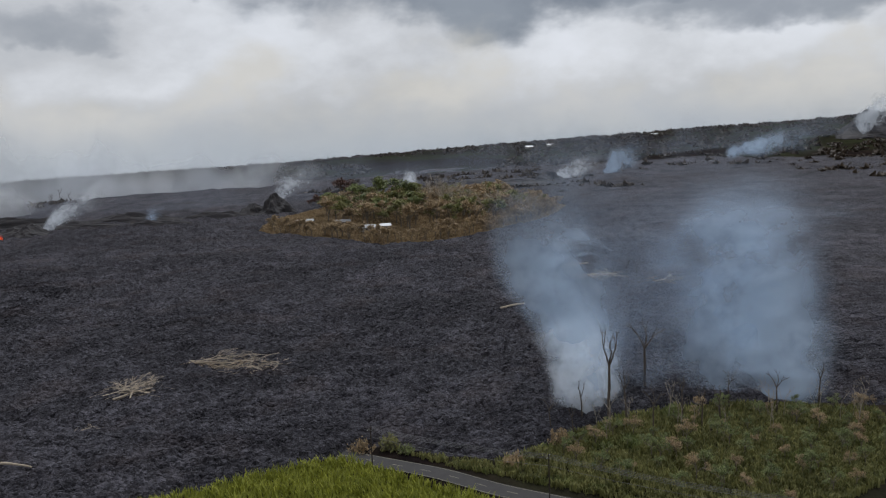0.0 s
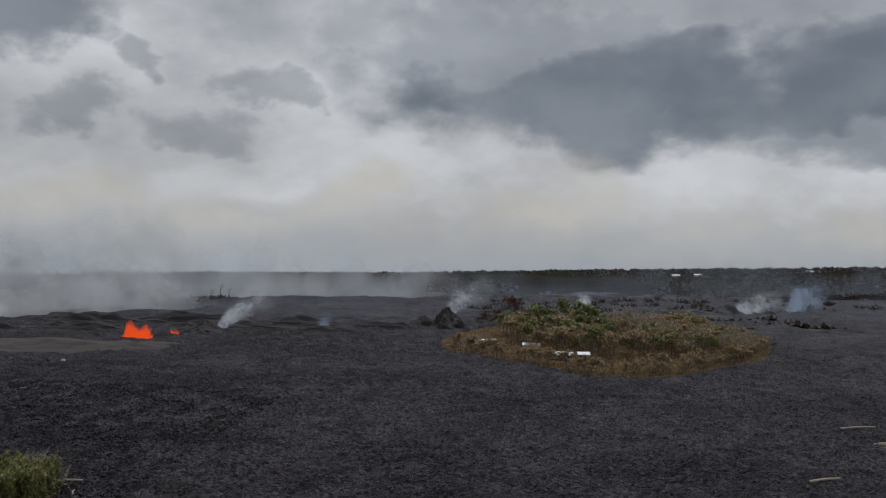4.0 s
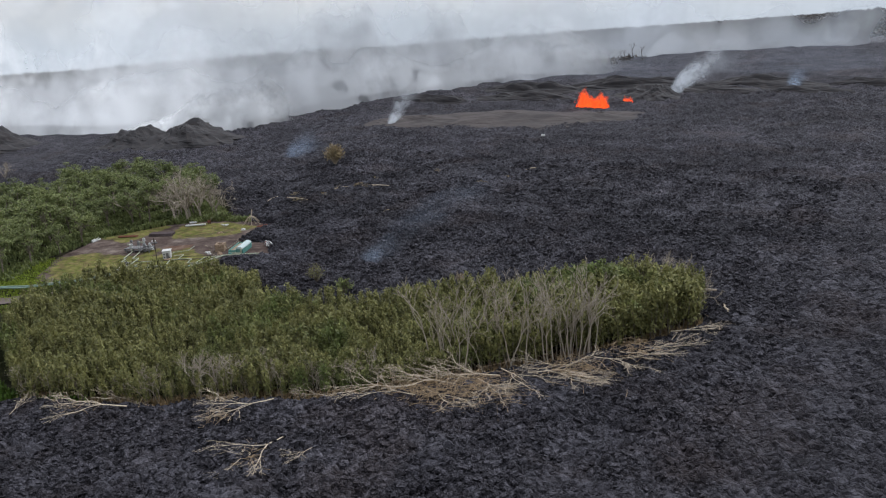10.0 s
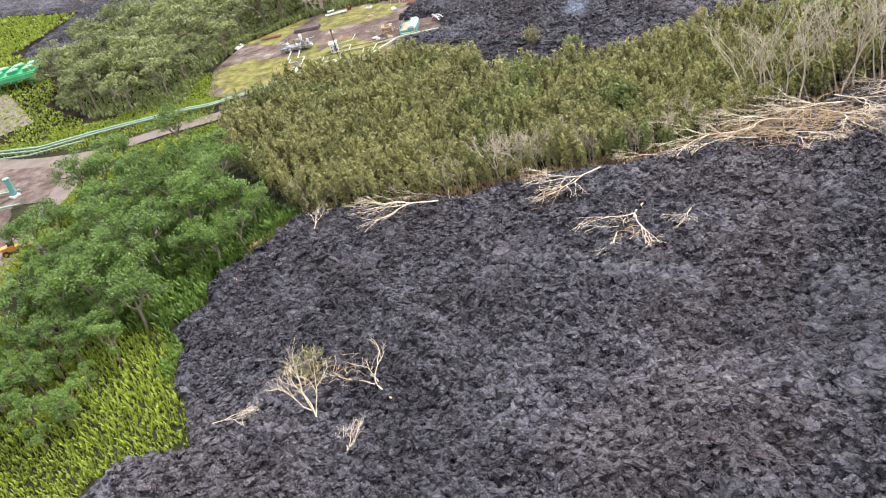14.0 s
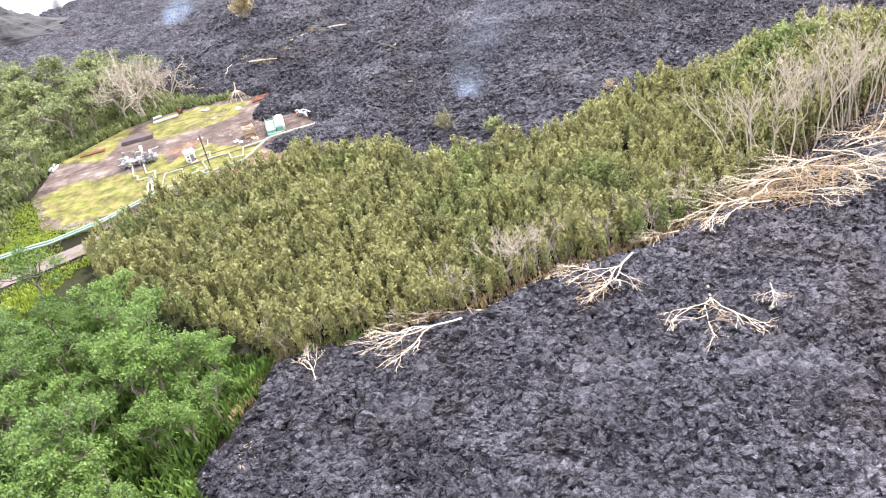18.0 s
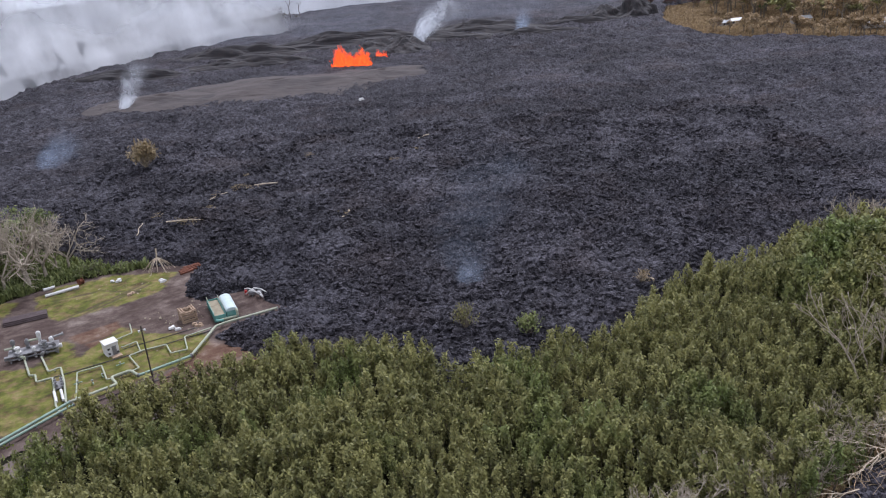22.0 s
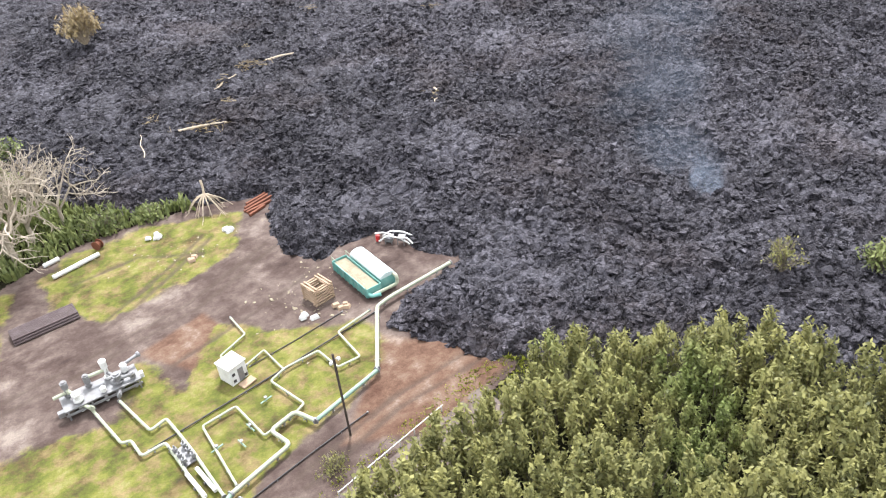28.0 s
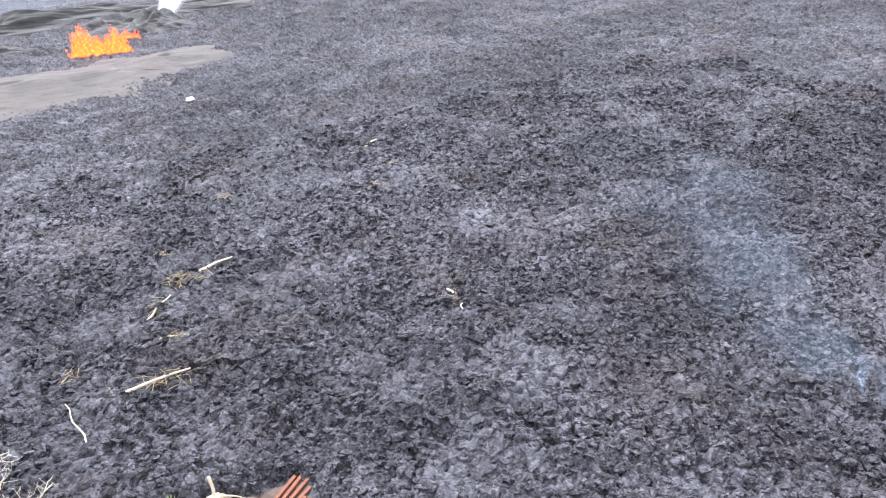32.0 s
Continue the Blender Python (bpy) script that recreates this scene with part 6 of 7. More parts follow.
for x in (-1.6, -0.6, 0.4, 1.4):
    part("rung", tubes("rung", GALV, ([(x, -0.6, 1.2), (x + 0.1, 0.7, 1.4)], 0.09), ([(x, -0.6, 0.0), (x, -0.6, 1.2)], 0.07), sides=6), wreck)
part("valve", boxes("valve", GALV, (1.0, 0.0, 1.0, 0.9, 0.8, 0.8), (-1.2, 0.1, 0.5, 1.1, 0.9, 0.7)), wreck)
can = holder("fuel_can", base_at(-357.0, 276.6), "small red fuel drum", "drum")
part("barrel", tubes("barrel", CLAY, ([(0, 0, 0.0), (0, 0, 1.0)], 0.32), ([(0, 0, 0.32), (0, 0, 0.36)], 0.35), ([(0, 0, 0.66), (0, 0, 0.7)], 0.35)), can)


def utility_pole(x, y, h, turn, label, arm=2.2, lean=0.0):
    p = holder("utility_pole", base_at(x, y, turn), label, "utility pole", "utility poles")
    part("shaft", tubes("shaft", POLEWOOD, ([(0, 0, -0.5), (lean * 0.5, 0, h * 0.5), (lean, 0, h)], 0.14), sides=8), p)
    if arm:
        part("crossarm", boxes("crossarm", POLEWOOD, (lean, 0.16, h - 0.7, arm, 0.12, 0.14)), p)
        for k in (-0.45, -0.15, 0.15, 0.45):
            part("insulator", tubes("insulator", WHITE, ([(lean + k * arm, 0.16, h - 0.65), (lean + k * arm, 0.16, h - 0.4)], 0.05), sides=6), p)
    return p


utility_pole(-367.5, 238.3, 12.2, 30, "tarred wooden pole with white fittings beside the pipes", 0)
lampbox = holder("pole_fitting", pose(-367.5, 238.3, ground_z(-367.5, 238.3) + 11.0, 0, 0, 30), "grey floodlights clamped on the pole", "floodlight")
part("bracket", boxes("bracket", GALV, (0, 0, 0.5, 1.2, 0.1, 0.1)), lampbox)
for x in (-0.5, 0.5):
    part("lamp", boxes("lamp", WHITE, (x, -0.15, 0.4, 0.35, 0.3, 0.3)), lampbox)
utility_pole(-396.2, 171.0, 9.5, 0, "thin dark pole beside the track", 0, 0.8)
EAST_POLES = [(-18.4, 177.2), (19.6, 157.4), (62, 132.5), (108, 103)]
for x, y in EAST_POLES:
    utility_pole(x, y, 10.0, 62, "wooden power pole with a crossarm at the roadside")
for k in (-0.45, -0.15, 0.15, 0.45, 0.0):
    b = Build()
    for (x0, y0), (x1, y1) in zip(EAST_POLES, EAST_POLES[1:]):
        a = radians(62)
        ox, oy, zz = k * 2.2 * math.cos(a), k * 2.2 * math.sin(a), 9.65 if k else 7.6
        z0, z1 = ground_z(x0, y0) + zz, ground_z(x1, y1) + zz
        b.tube([(x0 + ox + (x1 - x0) * t, y0 + oy + (y1 - y0) * t, z0 + (z1 - z0) * t - 3.2 * t * (1 - t)) for t in np.linspace(0, 1, 12)], 0.03, 0.03, 4)
    tagged(new("power_line", b.mesh("power_line", GALV)), "sagging power line strung between the roadside poles", "power line", "power lines")
fence = holder("guard_rail", Matrix.Translation((-370, 230, 0)), "weathered white rail along the track", "rail")
for k in range(8):
    x, y = 1.9 * k, 1.2 * k
    part("post", boxes("post", WHITE, (x, y, ground_z(-370 + x, 230 + y) + 0.45, 0.14, 0.14, 1.0)), fence)
part("beam", tubes("beam", WHITE, ([(0, 0, ground_z(-370, 230) + 0.85), (13.5, 8.6, ground_z(-356, 239) + 0.85)], 0.07), sides=6), fence)

# cooling plant, yard stack and loader
cooler = holder("air_cooler", base_at(-522, 226, 32), "long green air cooler with rows of fan rings", "air cooler")
part("deck", boxes("deck", GREENROOF, (0, 0, 5.0, 42, 12, 0.8)), cooler)
for x in np.arange(-18, 19, 6.0):
    for y in (-5.2, 5.2):
        part("column", boxes("column", GREENROOF, (x, y, 2.3, 0.4, 0.4, 4.8)), cooler)
    for y in (-2.8, 2.8):
        ring = part("fan_ring", tubes("fan_ring", GREENROOF, ([(x, y, 5.4), (x, y, 6.6)], 2.3), sides=14), cooler)
        part("fan_cap", tubes("fan_cap", MINT, ([(x, y, 6.6), (x, y, 6.75)], 1.5), sides=10), ring)
part("header", boxes("header", GREENROOF, (0, -6.4, 4.2, 42, 0.8, 1.6)), cooler)
stack = holder("vent_stack", base_at(-421, 161, 0), "turquoise vent stack on a concrete foot", "vent stack")
part("shaft", tubes("shaft", TURQ, ([(0, 0, 0.3), (0, 0, 5.2)], 0.75), ([(0, 0, 4.9), (0, 0, 5.3)], 0.9), sides=14), stack)
part("foot", boxes("foot", WHITE, (0, 0, 0.2, 2.2, 2.2, 0.5)), stack)
loader = holder("wheel_loader", base_at(-392.6, 139.6, 55), "yellow wheel loader parked in the muddy yard", "loader")
part("body", boxes("body", YELLOW, (-0.8, 0, 1.5, 2.8, 1.7, 1.2), (1.4, 0, 1.2, 1.6, 1.3, 0.8)), loader)
part("cab", boxes("cab", DARK, (0.2, 0, 2.6, 1.4, 1.4, 1.3)), loader)
for x in (-1.5, 1.6):
    for y in (-1.05, 1.05):
        wheel = part("wheel", tubes("wheel", RUBBER, ([(x, y - 0.25, 0.75), (x, y + 0.25, 0.75)], 0.75), sides=16), loader)
        part("rim", tubes("rim", YELLOW, ([(x, y - 0.28, 0.75), (x, y + 0.28, 0.75)], 0.35)), wheel)
part("bucket", boxes("bucket", YELLOW, (3.6, 0, 0.5, 0.9, 2.6, 0.9)), loader)
part("arm", boxes("arm", YELLOW, (2.6, 0.6, 1.0, 2.0, 0.2, 0.3), (2.6, -0.6, 1.0, 2.0, 0.2, 0.3)), loader)

# houses on the island and far off


def house(x, y, w, d, h, turn, label, sink=0.0):
    ob = holder("house", pose(x, y, ground_z(x, y) - sink, 0, 0, turn), label, "house", "houses")
    part("wall", boxes("wall", HOUSE, (0, 0, h / 2, w, d, h)), ob)
    b = Build()
    for s in (-1, 1):
        b.put([(-w / 2 - 0.6, 0, h + d * 0.28), (w / 2 + 0.6, 0, h + d * 0.28), (w / 2 + 0.6, s * (d / 2 + 0.6), h - 0.1), (-w / 2 - 0.6, s * (d / 2 + 0.6), h - 0.1),
               (-w / 2 - 0.6, 0, h + d * 0.28 - 0.2), (w / 2 + 0.6, 0, h + d * 0.28 - 0.2), (w / 2 + 0.6, s * (d / 2 + 0.6), h - 0.3), (-w / 2 - 0.6, s * (d / 2 + 0.6), h - 0.3)],
              [(0, 1, 2, 3), (7, 6, 5, 4), (0, 3, 7, 4), (1, 5, 6, 2), (3, 2, 6, 7), (0, 4, 5, 1)])
    part("roof", b.mesh("roof", ROOF), ob)
    for k in (-0.3, 0.0, 0.3):
        part("window", boxes("window", DARK, (k * w, -d / 2 - 0.02, h * 0.55, 1.1, 0.08, 1.1)), ob)


house(-74, 606, 11, 5, 3.0, 5, "low house with a white metal roof in dry scrub", -1.5)
house(-112, 630, 7, 5, 2.6, 20, "small shed with a pale roof in dry scrub")
house(-103, 634, 6, 5, 2.6, -10, "small shed with a pale roof in dry scrub")
house(-52, 566, 11, 6, 3.0, -8, "low grey-roofed house half hidden by scrub", -1.5)
house(-40, 572, 7, 5, 2.8, 10, "low grey-roofed house half hidden by scrub", -1.5)
for x, y, w, a in ((190, 1720, 22, 10), (240, 1760, 20, -5), (500, 1900, 22, 10)):
    house(x, y, w * 0.7, 8, 3.5, a, "far house with a white metal roof")

# ---- dead wood ----
PALEBARK = plain("pale grey dead wood", (0.36, 0.31, 0.245), 0.9, 0, 2.0, 0.35, (0.2, 0.16, 0.12))
SNAGS = [bare_tree("snag", 10.0, 3, 0.38, PALEBARK, 500 + k, 2, 0.5, 0.085) for k in range(4)]
STEMS = [bare_tree("stem", 10.0, 3, 0.34, PALEBARK, 580 + k, 2, 0.5, 0.075) for k in range(4)]
BARES = [bare_tree("bare", 10.0, 4, 0.85, PALEBARK, 520 + k, 3, 0.25, 0.24) for k in range(3)]
CHARS = [bare_tree("charred", 10.0, 2, 0.35, CHAR, 540 + k, 2, 0.6, 0.16) for k in range(3)]
FALLS = [bare_tree("fallen", 10.0, 3, 0.6, BLEACH, 560 + k, 3, 0.28, 0.12) for k in range(4)]


def dead_tree(name, kit, m, label, group):
    ob = holder(name, m, label, "dead tree", group)
    part("trunk", kit[0], ob)
    part("bough", kit[1], ob)
    return ob


def standing(kit, x, y, h, label, lean=0.0, way=0.0, group="standing dead trees", z=None):
    m = pose(x, y, ground_z(x, y) if z is None else z, 0, 0, way) @ pose(0, 0, 0, 0, lean, 0) @ Matrix.Scale(h / 10.0, 4)
    return dead_tree("dead_tree", kit, m, label, group)


def fallen(k, x0, y0, x1, y1, label, rise=6.0):
    """A felled tree from its butt to its crown, lying on the lava."""
    ln = math.hypot(x1 - x0, y1 - y0)
    way = math.degrees(math.atan2(y1 - y0, x1 - x0))
    side = 1 if k % 2 else -1
    m = pose(x0, y0, lava_z(x0, y0) + 0.6, 0, 0, way) @ pose(0, 0, 0, 0, 90 - rise, 0) @ Matrix.Diagonal((ln / 26.0, side * ln / 9.5, ln / 9.0, 1))
    return dead_tree("fallen_tree", FALLS[k % 4], m, label, "fallen trees")


for k, (x0, y0, x1, y1) in enumerate([(-99, 226, -88, 236), (-88, 229, -99, 235), (-97, 237, -88, 231), (-92, 226, -95, 239), (-84, 262, -70, 264), (-66, 266, -80, 264), (-58, 270, -68, 262), (-60, 252, -70, 260), (-54, 266, -62, 256), (64, 378, 80, 372), (84, 368, 70, 374), (94, 356, 106, 360)]):
    fallen(k, x0, y0, x1, y1, "tangled bleached branches stranded on dark lava", 3.0)
FELL = "bleached leafless tree fallen on the lava"
for k, (x0, y0, x1, y1) in enumerate([(-295.3, 173.2, -309.7, 171.2), (-294.5, 174.7, -281.2, 179.8), (-270.3, 181.2, -278.2, 168.9), (-259.6, 172.7, -260.5, 158.0), (-297.8, 167.6, -311.5, 161.5), (-318.4, 156, -321, 162), (-251, 170, -252, 164),
                                      (-280, 120, -289, 124.5), (-280, 108, -280.5, 114), (-302, 108, -297, 111), (-330, 143, -322, 142),
                                      (-246, 196, -258, 193), (-240, 202, -254, 199), (-238, 205, -250, 204), (-233, 208, -247, 203), (-234, 213, -222, 205), (-229, 210, -243, 209), (-225, 216, -212, 212), (-222, 222, -232, 213), (-218, 226, -205, 224), (-214, 231, -202, 232),
                                      (-244, 199, -232, 194), (-236, 206, -226, 198), (-250, 197, -262, 190), (-210, 236, -199, 240), (-207, 246, -197, 250), (-262, 189, -270, 187), (-228, 214, -214, 219)]):
    fallen(k, x0, y0, x1, y1, FELL)
dead_tree("fallen_tree", FALLS[1], pose(-286, 112, lava_z(-286, 112), 0, 0, 140) @ pose(0, 0, 0, 0, 52, 0) @ Matrix.Scale(1.2, 4), "leaning grey tree with sparse yellow leaves", "fallen trees")
g = np.random.default_rng(91)
uproot = holder("uprooted_tree", pose(-382.6, 297.4, ground_z(-382.6, 297.4)), "bleached upturned crown standing splayed on its branches", "dead tree", "standing dead trees")
part("trunk", tubes("trunk", BLEACH, ([(0, 0, 3.0), (0.1, 0.3, 4.0), (0.0, 0.8, 5.4)], 0.2), sides=7), uproot)
for k in range(17):
    a, reach = 2 * math.pi * k / 17 + g.normal(0, 0.12), g.uniform(2.2, 4.4)
    knee = g.uniform(0.45, 0.6)
    end = np.array([math.cos(a) * reach, math.sin(a) * reach, 0.1])
    bow = np.array([end[0] * knee, end[1] * knee, 3.3 * (1 - knee) + 0.6])
    b = Build()
    b.tube(rounded_line([(0, 0, 3.2), bow, end], 0.9), 0.13, 0.05, 5)
    for t in (0.55, 0.8):
        q0 = bow + (end - bow) * t
        b.tube([q0, q0 + (end - bow) * 0.3 + g.normal(0, 0.5, 3) * (1, 1, 0.3)], 0.05, 0.025, 4)
    part("branch", b.mesh("branch", BLEACH), uproot)
standing(SNAGS[0], -324.6, 166.4, 9.0, "pale snag leaning out of the thicket", -28, 20)
g = np.random.default_rng(31)
for k in range(48):
    t = g.uniform()
    x, y = -246 + 26 * t + g.normal(0, 2.5), 207 + 22 * t + g.normal(0, 2.2) + 2.5
    standing(STEMS[k % 4], x, y, g.uniform(11, 21), "tall bleached bare stem at the thicket edge", g.normal(-6, 10), g.uniform(-60, 60), "tall bare stems")
for x, y, h in ((-291, 181, 9.5), (-288, 184, 9), (-283, 187, 9.5), (-279, 189, 8.5), (-209, 262, 10), (-206, 268, 9), (-212, 270, 12), (-216, 272, 12), (-221, 268, 11), (-207, 256, 8), (-326, 166, 6), (-300, 176, 7), (-268, 194, 8), (-260, 200, 8.5)):
    standing(BARES[int(x) % 3], x, y, h, "pale grey bare tree at the thicket edge", g.normal(0, 4), g.uniform(0, 90), "bare edge trees")
rim = np.array(WEST_RIM[10:17], float)
for k in range(64):
    t = g.uniform(0, len(rim) - 1.01)
    a, c = rim[int(t)], rim[int(t) + 1]
    x, y = a + (c - a) * (t % 1)
    standing(SNAGS[k % 4], x - g.uniform(0.3, 2.0) * 0.5, y + g.uniform(0.3, 2.0), g.uniform(4.5, 8.0), "thin pale bare stem at the thicket edge", g.normal(0, 6), g.uniform(0, 360), "pale edge stems")
for x, y, h in ((-413, 293, 20), (-415, 296, 18), (-411, 298, 17), (-418, 291, 16), (-407, 303, 14), (-411, 305, 11), (-424, 300, 12), (-432, 282, 13), (-440, 318, 12), (-455, 335, 12), (-430, 322, 11), (-579, 322, 11), (-500, 338, 11)):
    standing(BARES[int(-x) % 3], x, y, h, "wide grey leafless tree beside the pad", 0, g.uniform(0, 90), "grey leafless trees")
for x, y, h, kit in ((41, 202, 24, 0), (55, 220, 22, 1), (45, 199, 14, 2), (34, 201, 11, 0), (25, 194, 10, 1), (59, 198, 12, 2), (62, 192, 11, 0), (73, 204, 11, 1), (90, 220, 12, 2), (111, 239, 13, 0), (30, 190, 9, 2), (50, 192, 12, 1), (68, 196, 10, 0),
                     (84, 200, 12, 1), (97, 205, 13, 2), (83, 364, 14, 0), (89, 369, 12, 1), (117, 350, 14, 2), (105, 226, 9, 0)):
    standing(CHARS[kit], x, y, h, "scorched thin dead tree standing in smoke", g.normal(0, 4), g.uniform(0, 90), "scorched snags")
for k in range(26):
    x, y = 30 + 78 * g.uniform(), 184 + 18 * g.uniform()
    standing(SNAGS[k % 4], x, y, g.uniform(6, 11), "pale thin dead stem in the smoking scrub", g.normal(0, 7), g.uniform(0, 90), "pale roadside stems")
for x, y, h in ((-421, 905, 22), (-412, 908, 18), (-428, 900, 16), (-436, 912, 14), (-552, 868, 16), (-470, 880, 12), (-545, 880, 13)):
    standing(CHARS[int(-x) % 3], x, y, h, "dark dead tree far off in the steam", 0, g.uniform(0, 90), "far dead trees")
for x, y, h in ((18, 640, 17), (26, 632, 16), (10, 660, 20), (2, 690, 22), (35, 612, 15), (48, 600, 15), (58, 608, 15), (66, 600, 14), (40, 630, 15), (74, 640, 14), (-5, 700, 20), (52, 640, 16)):
    standing(BARES[int(x) % 3], x, y, h * 1.35, "tall grey bare tree on the scrub island", 0, g.uniform(0, 90), "island bare trees")


def brush(x, y, w, d, n, ln, seed, label, mat=STRAW, tall=0.5, on_lava=True):
    """A heap of dead twigs and straw."""
    q = np.random.default_rng(seed)
    b = Build()
    for k in range(n):
        cx, cy, a = q.normal(0, w / 3), q.normal(0, d / 3), q.uniform(0, math.pi)
        z = (lava_z(x + cx, y + cy) if on_lava else ground_z(x + cx, y + cy)) + abs(q.normal(0, tall))
        l2, r = ln * q.uniform(0.4, 1.0) / 2, q.uniform(0.02, 0.06)
        ex, ey, up = math.cos(a) * l2, math.sin(a) * l2, q.normal(0, 0.18) * l2
        b.tube([(cx - ex, cy - ey, z - up), (cx + q.normal(0, 0.2), cy + q.normal(0, 0.2), z + 0.12), (cx + ex, cy + ey, z + up)], r, r * 0.6, 4)
    ob = new("brush_heap", b.mesh("brush_heap", mat))
    ob.location = (x, y, 0)
    return tagged(ob, label, "brush heap", "brush heaps", "stuff")


TWIG = plain("brown dead twigs", (0.36, 0.265, 0.165), 0.9, 0, 0.6, 0.5, (0.14, 0.09, 0.06))
for k, (x, y, w, d, n, ln) in enumerate([(-245, 199, 17, 9, 330, 7), (-235, 203, 15, 10, 300, 7), (-220, 219, 14, 9, 200, 6), (-212, 232, 10, 9, 110, 5), (-263, 190, 10, 4, 50, 4), (-304, 172, 12, 4, 50, 4), (-283, 181, 8, 3, 40, 3.5), (-277, 172, 6, 4, 45, 3), (-259, 163, 4, 4, 25, 3),
                                         (-307, 163, 8, 3, 30, 3), (-288, 122, 6, 4, 40, 3), (-294, 119, 6, 4, 40, 3), (-207, 258, 7, 9, 40, 4)]):
    brush(x, y, w, d, n, ln, 600 + k, "tangle of pale brown dead branches on the lava edge", TWIG, 0.9)
for k, (x, y, w, d, n, ln) in enumerate([(-94, 233, 13, 9, 60, 6), (-80, 263, 12, 6, 40, 7), (-64, 258, 16, 12, 120, 4), (-70, 264, 10, 8, 50, 6), (70, 372, 22, 12, 70, 8), (98, 358, 16, 8, 40, 7), (-95, 204, 4, 3, 14, 3)]):
    brush(x, y, w, d, n, ln, 640 + k, "bleached branch heap stranded on dark lava", (BLEACH, TWIG)[k % 2])
for k, (x, y, w, d, n, ln) in enumerate([(-371, 356, 5, 4, 45, 4), (-378, 347, 2, 3, 12, 3), (-382, 325, 6, 2, 30, 5), (-377, 336, 3, 1.5, 10, 3), (-393, 336, 3, 2, 18, 2), (-354, 391, 3, 2, 14, 3), (-324, 377, 4, 3, 24, 2.5), (-315, 386, 3, 2, 14, 3), (-337, 322, 1.5, 3, 10, 2), (-403, 300, 8, 5, 50, 4), (-390, 299, 8, 3, 40, 3), (-372, 368, 3, 2, 12, 3)]):
    brush(x, y, w, d, n, ln, 660 + k, "small heap of straw and sticks on the lava", STRAW, 0.3)


def log(x0, y0, x1, y1, r, label, mat=BLEACH):
    P = [(x0 + (x1 - x0) * t + 0.25 * math.sin(9 * t), y0 + (y1 - y0) * t, 0) for t in np.linspace(0, 1, 7)]
    z0, z1 = lava_z(x0, y0) + r, lava_z(x1, y1) + r
    b = Build()
    b.tube([(p[0] - x0, p[1] - y0, z0 + (z1 - z0) * k / 6 + 0.2 * math.sin(math.pi * k / 6)) for k, p in enumerate(P)], r, r * 0.55, 7, True)
    ob = new("dead_log", b.mesh("dead_log", mat))
    ob.location = (x0, y0, 0)
    return tagged(ob, label, "log", "logs")


for x0, y0, x1, y1, r in ((-368, 358, -361, 362, 0.3), (-380, 345, -375, 350, 0.2), (-387, 324, -378, 326, 0.25), (-393.4, 317, -394.6, 327, 0.12), (-380, 337, -376, 336, 0.15), (-335, 327, -336, 323, 0.3), (-336, 320, -338, 317, 0.15), (22, 320, 32, 322, 0.5), (-106, 182, -98, 180, 0.35),
                          (-212, 275, -204, 277, 0.5), (-198, 262, -200, 266, 0.3), (60, 404, 72, 400, 0.5), (66, 380, 80, 372, 0.45), (-86, 262, -72, 266, 0.35), (-97, 226, -90, 238, 0.3), (-268, 259, -270, 262, 0.25), (-314, 402, -310, 404, 0.3), (-88, 268, -76, 262, 0.3)):
    log(x0, y0, x1, y1, r, "bleached log lying on broken lava")


# shrubs that stand in the lava
def shrub(name, x, y, h, w, mat, n, seed, label, leaf=0.5):
    q = np.random.default_rng(seed)
    ob = holder(name, pose(x, y, lava_z(x, y) - 0.3), label, "shrub", "shrubs in the lava")
    b = Build()
    C = []
    for k in range(n):
        a, s = q.uniform(0, 6.28), q.uniform(0.2, 1.0)
        tip = np.array([math.cos(a) * w * s / 2, math.sin(a) * w * s / 2, h * (1 - 0.45 * s * s) * q.uniform(0.75, 1.05)])
        mid = tip * (0.4, 0.4, 0.55) + q.normal(0, 0.15, 3)
        b.tube([(0, 0, 0), mid, tip], 0.09, 0.025, 4)
        C += [tip * t + q.normal(0, 0.3, 3) for t in q.uniform(0.55, 1.0, 7)]
    part("stem", b.mesh("stem", BLEACH if mat is STRAW else BARK), ob)
    c = Build()
    c.leaves(np.array(C), leaf, 0.8)
    part("foliage", c.mesh("foliage", mat), ob)


shrub("dry_shrub", -411, 389, 11, 12, STRAW, 130, 1, "tall straw-brown shrub alone on the lava", 0.8)
shrub("pale_shrub", -309, 245, 5.5, 6.5, GUAVA, 60, 2, "pale half-bare shrub on the lava edge", 0.3)
shrub("green_shrub", -297, 242, 5, 6, WOODS, 60, 3, "dark green shrub beside the thicket", 0.5)
shrub("green_shrub", -270, 260, 4, 4, STRAW, 30, 4, "grey leafless shrub on the lava edge", 0.25)
shrub("green_shrub", -400, 298, 5, 8, WOODS, 80, 5, "dark green shrub beside the pad", 0.5)
shrub("green_shrub", -392, 299, 4, 7, WOODS, 70, 6, "dark green shrub beside the pad", 0.5)
shrub("pale_shrub", -294, 121, 5, 9, GUAVA, 60, 7, "sparse yellow-green crown of a leaning tree", 0.3)
shrub("pale_shrub", -370, 234, 3.5, 4.5, GUAVA, 50, 8, "pale thin shrub beside the track", 0.25)
shrub("roadside_shrub", -22, 188, 4.5, 8, DRYLEAF, 60, 9, "brown and green shrub where the road ends", 0.5)
shrub("roadside_shrub", -11, 186, 3.5, 5, WOODS, 60, 14, "green shrub where the road ends", 0.4)
shrub("roadside_shrub", -15, 188, 5.5, 6, GUAVA, 70, 10, "olive shrub where the road ends", 0.5)
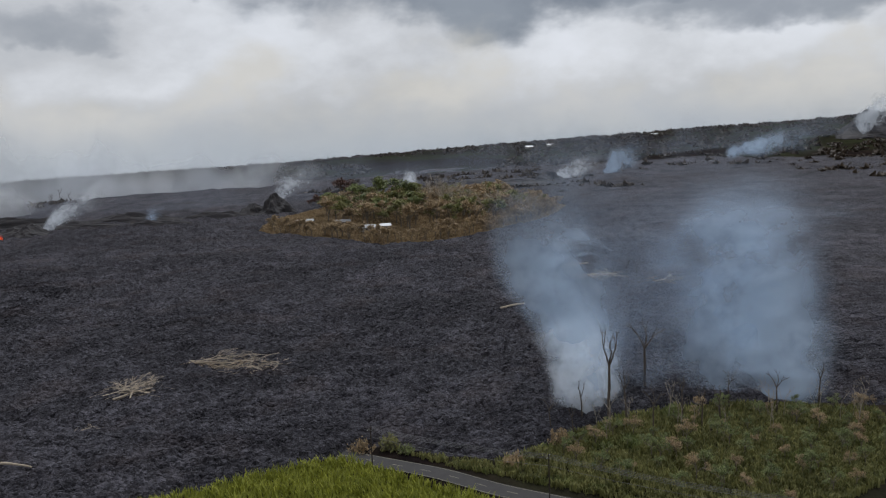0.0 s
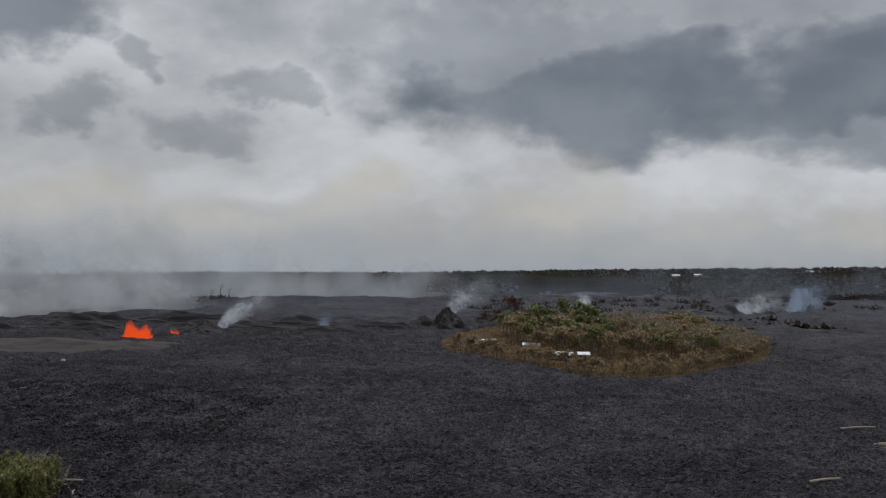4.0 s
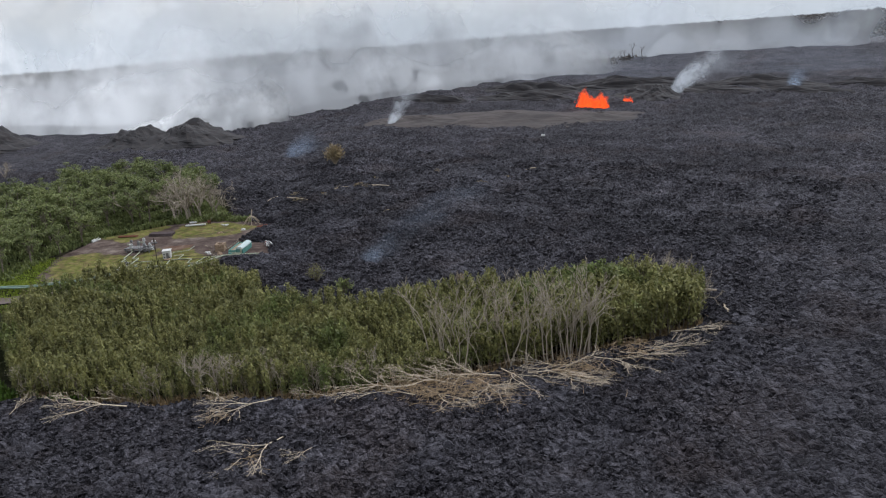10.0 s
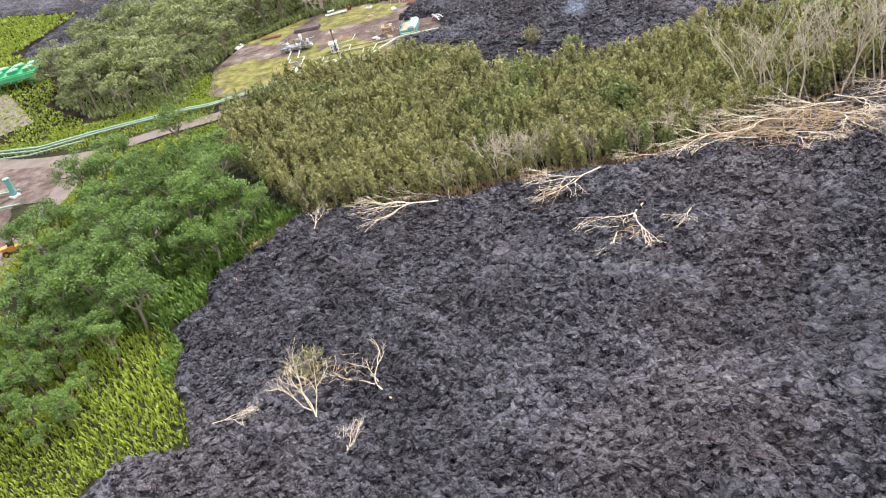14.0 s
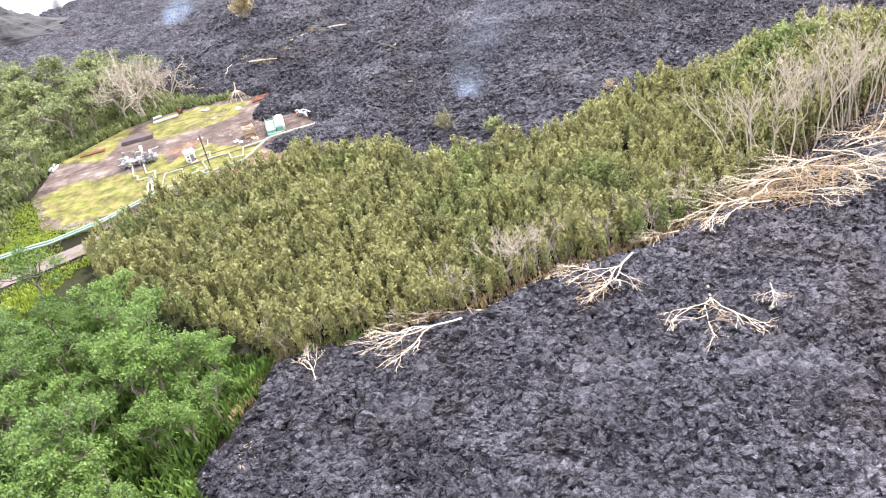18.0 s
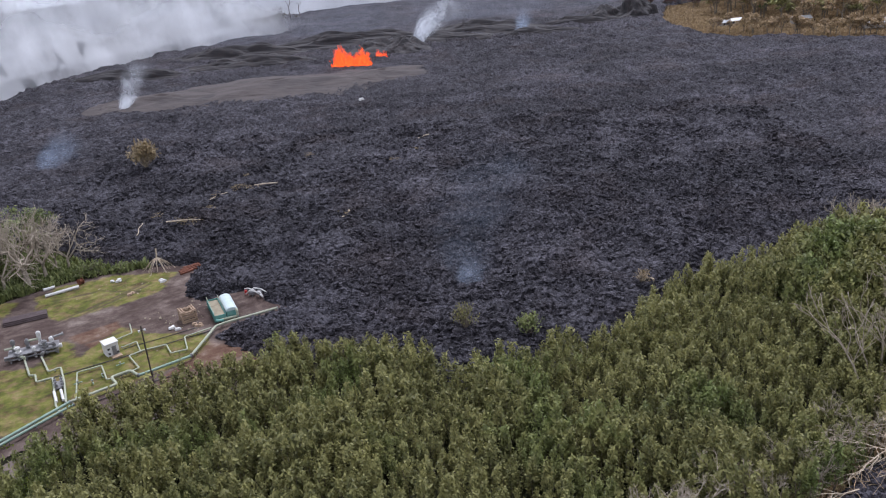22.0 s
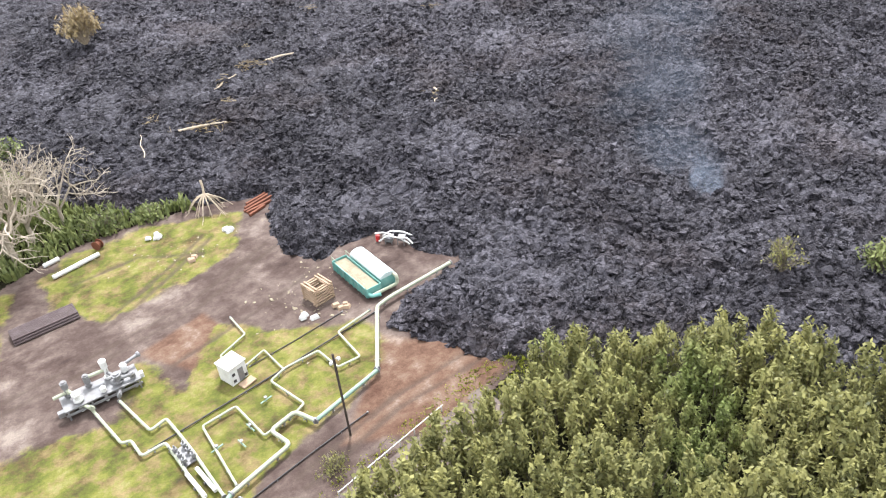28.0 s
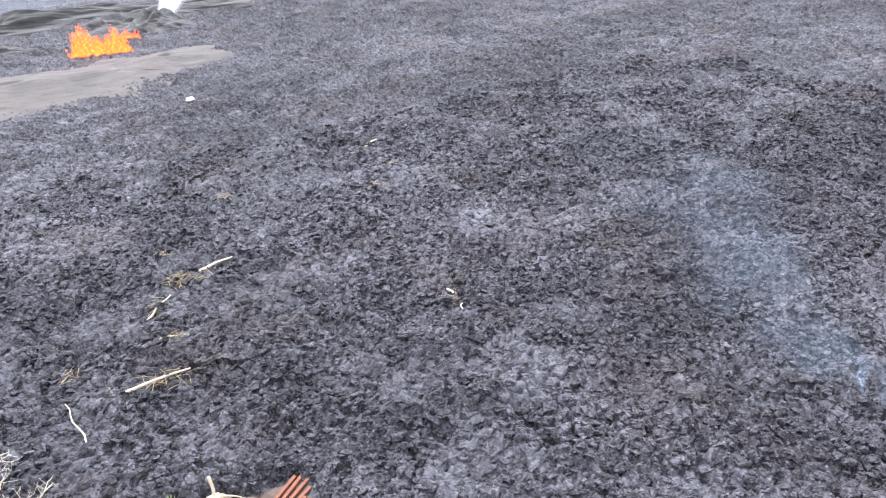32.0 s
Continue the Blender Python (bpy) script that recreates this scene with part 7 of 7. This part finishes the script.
shrub("roadside_shrub", 14, 176, 4, 6, DRYLEAF, 60, 11, "yellow palm-like shrub at the roadside", 0.7)
shrub("roadside_shrub", 20, 178, 5, 7, GUAVA, 70, 12, "yellow palm-like shrub at the roadside", 0.7)
shrub("roadside_shrub", 26, 186, 6, 7, DRYLEAF, 70, 13, "dry brown shrub at the smoking roadside", 0.5)
blank = Build()
blank.box(0, 0, 0.5, 2.4, 1.6, 0.9, 0.4, 0.7)
chunk = tagged(new("white_scrap", blank.mesh("white_scrap", WHITE)), "crumpled white scrap lying on the cinders", "scrap")
chunk.location = (-338, 478, lava_z(-338, 478))

# ---- loose lava stones ----
STONES = []
for k in range(16):
    q = np.random.default_rng(700 + k)
    b = Build()
    b.box(0, 0, 0, 1.15, 0.85, 0.5)
    tip = np.array(Euler((q.normal(0, 0.5), q.normal(0, 0.5), 0)).to_matrix())
    b.v[0] = (b.v[0] * q.uniform(0.55, 1.35, (8, 3)) + q.normal(0, 0.1, (8, 3))) @ tip.T
    STONES.append(b.mesh("stone", STONE))
q = np.random.default_rng(77)
n = 90000
sx, sy = q.uniform(-430, -185, n), 95 + 330 * q.uniform(0, 1, n) ** 1.15
sz, sd, sslab, _ = lava_shape(sx, sy)
ok = (sd > 0.2) & (sslab < q.uniform(0.1, 1.1, n)) & (fbm(sx / 6, sy / 6, 2, 141) > 0.22)
sx, sy, sz = sx[ok], sy[ok], sz[ok]
ss = 0.32 + 1.0 * q.uniform(0, 1, len(sx)) ** 2.2
tagged(new("lava_rubble", joined("lava_rubble", STONES, sx, sy, sz + 0.12 * ss, ss, q.uniform(0, 6.28, len(sx)), q.integers(0, 16, len(sx)), STONE, q.uniform(0.6, 1.0, len(sx)))), "loose angular blocks of black lava", "rubble", kind="stuff")

# pale crumbs of rubble and scrap round the crib and the tank
q = np.random.default_rng(78)
n = 130
cx, cy = np.concatenate([q.normal(-369, 4, n), q.normal(-388, 5, 60)]), np.concatenate([q.normal(266, 4, n), q.normal(286, 3, 60)])
ok = outline(cx, cy, PAD_EDGE) < -1.5
cx, cy = cx[ok], cy[ok]
tagged(new("pad_rubble", joined("pad_rubble", STONES, cx, cy, soil(cx, cy) + 0.1, 0.1 + 0.35 * q.uniform(0, 1, len(cx)) ** 4, q.uniform(0, 6.28, len(cx)), q.integers(0, 16, len(cx)), SEDIMENT, q.uniform(0.3, 0.8, len(cx)))), "pale crumbs of rubble strewn on the gravel", "rubble", kind="stuff")
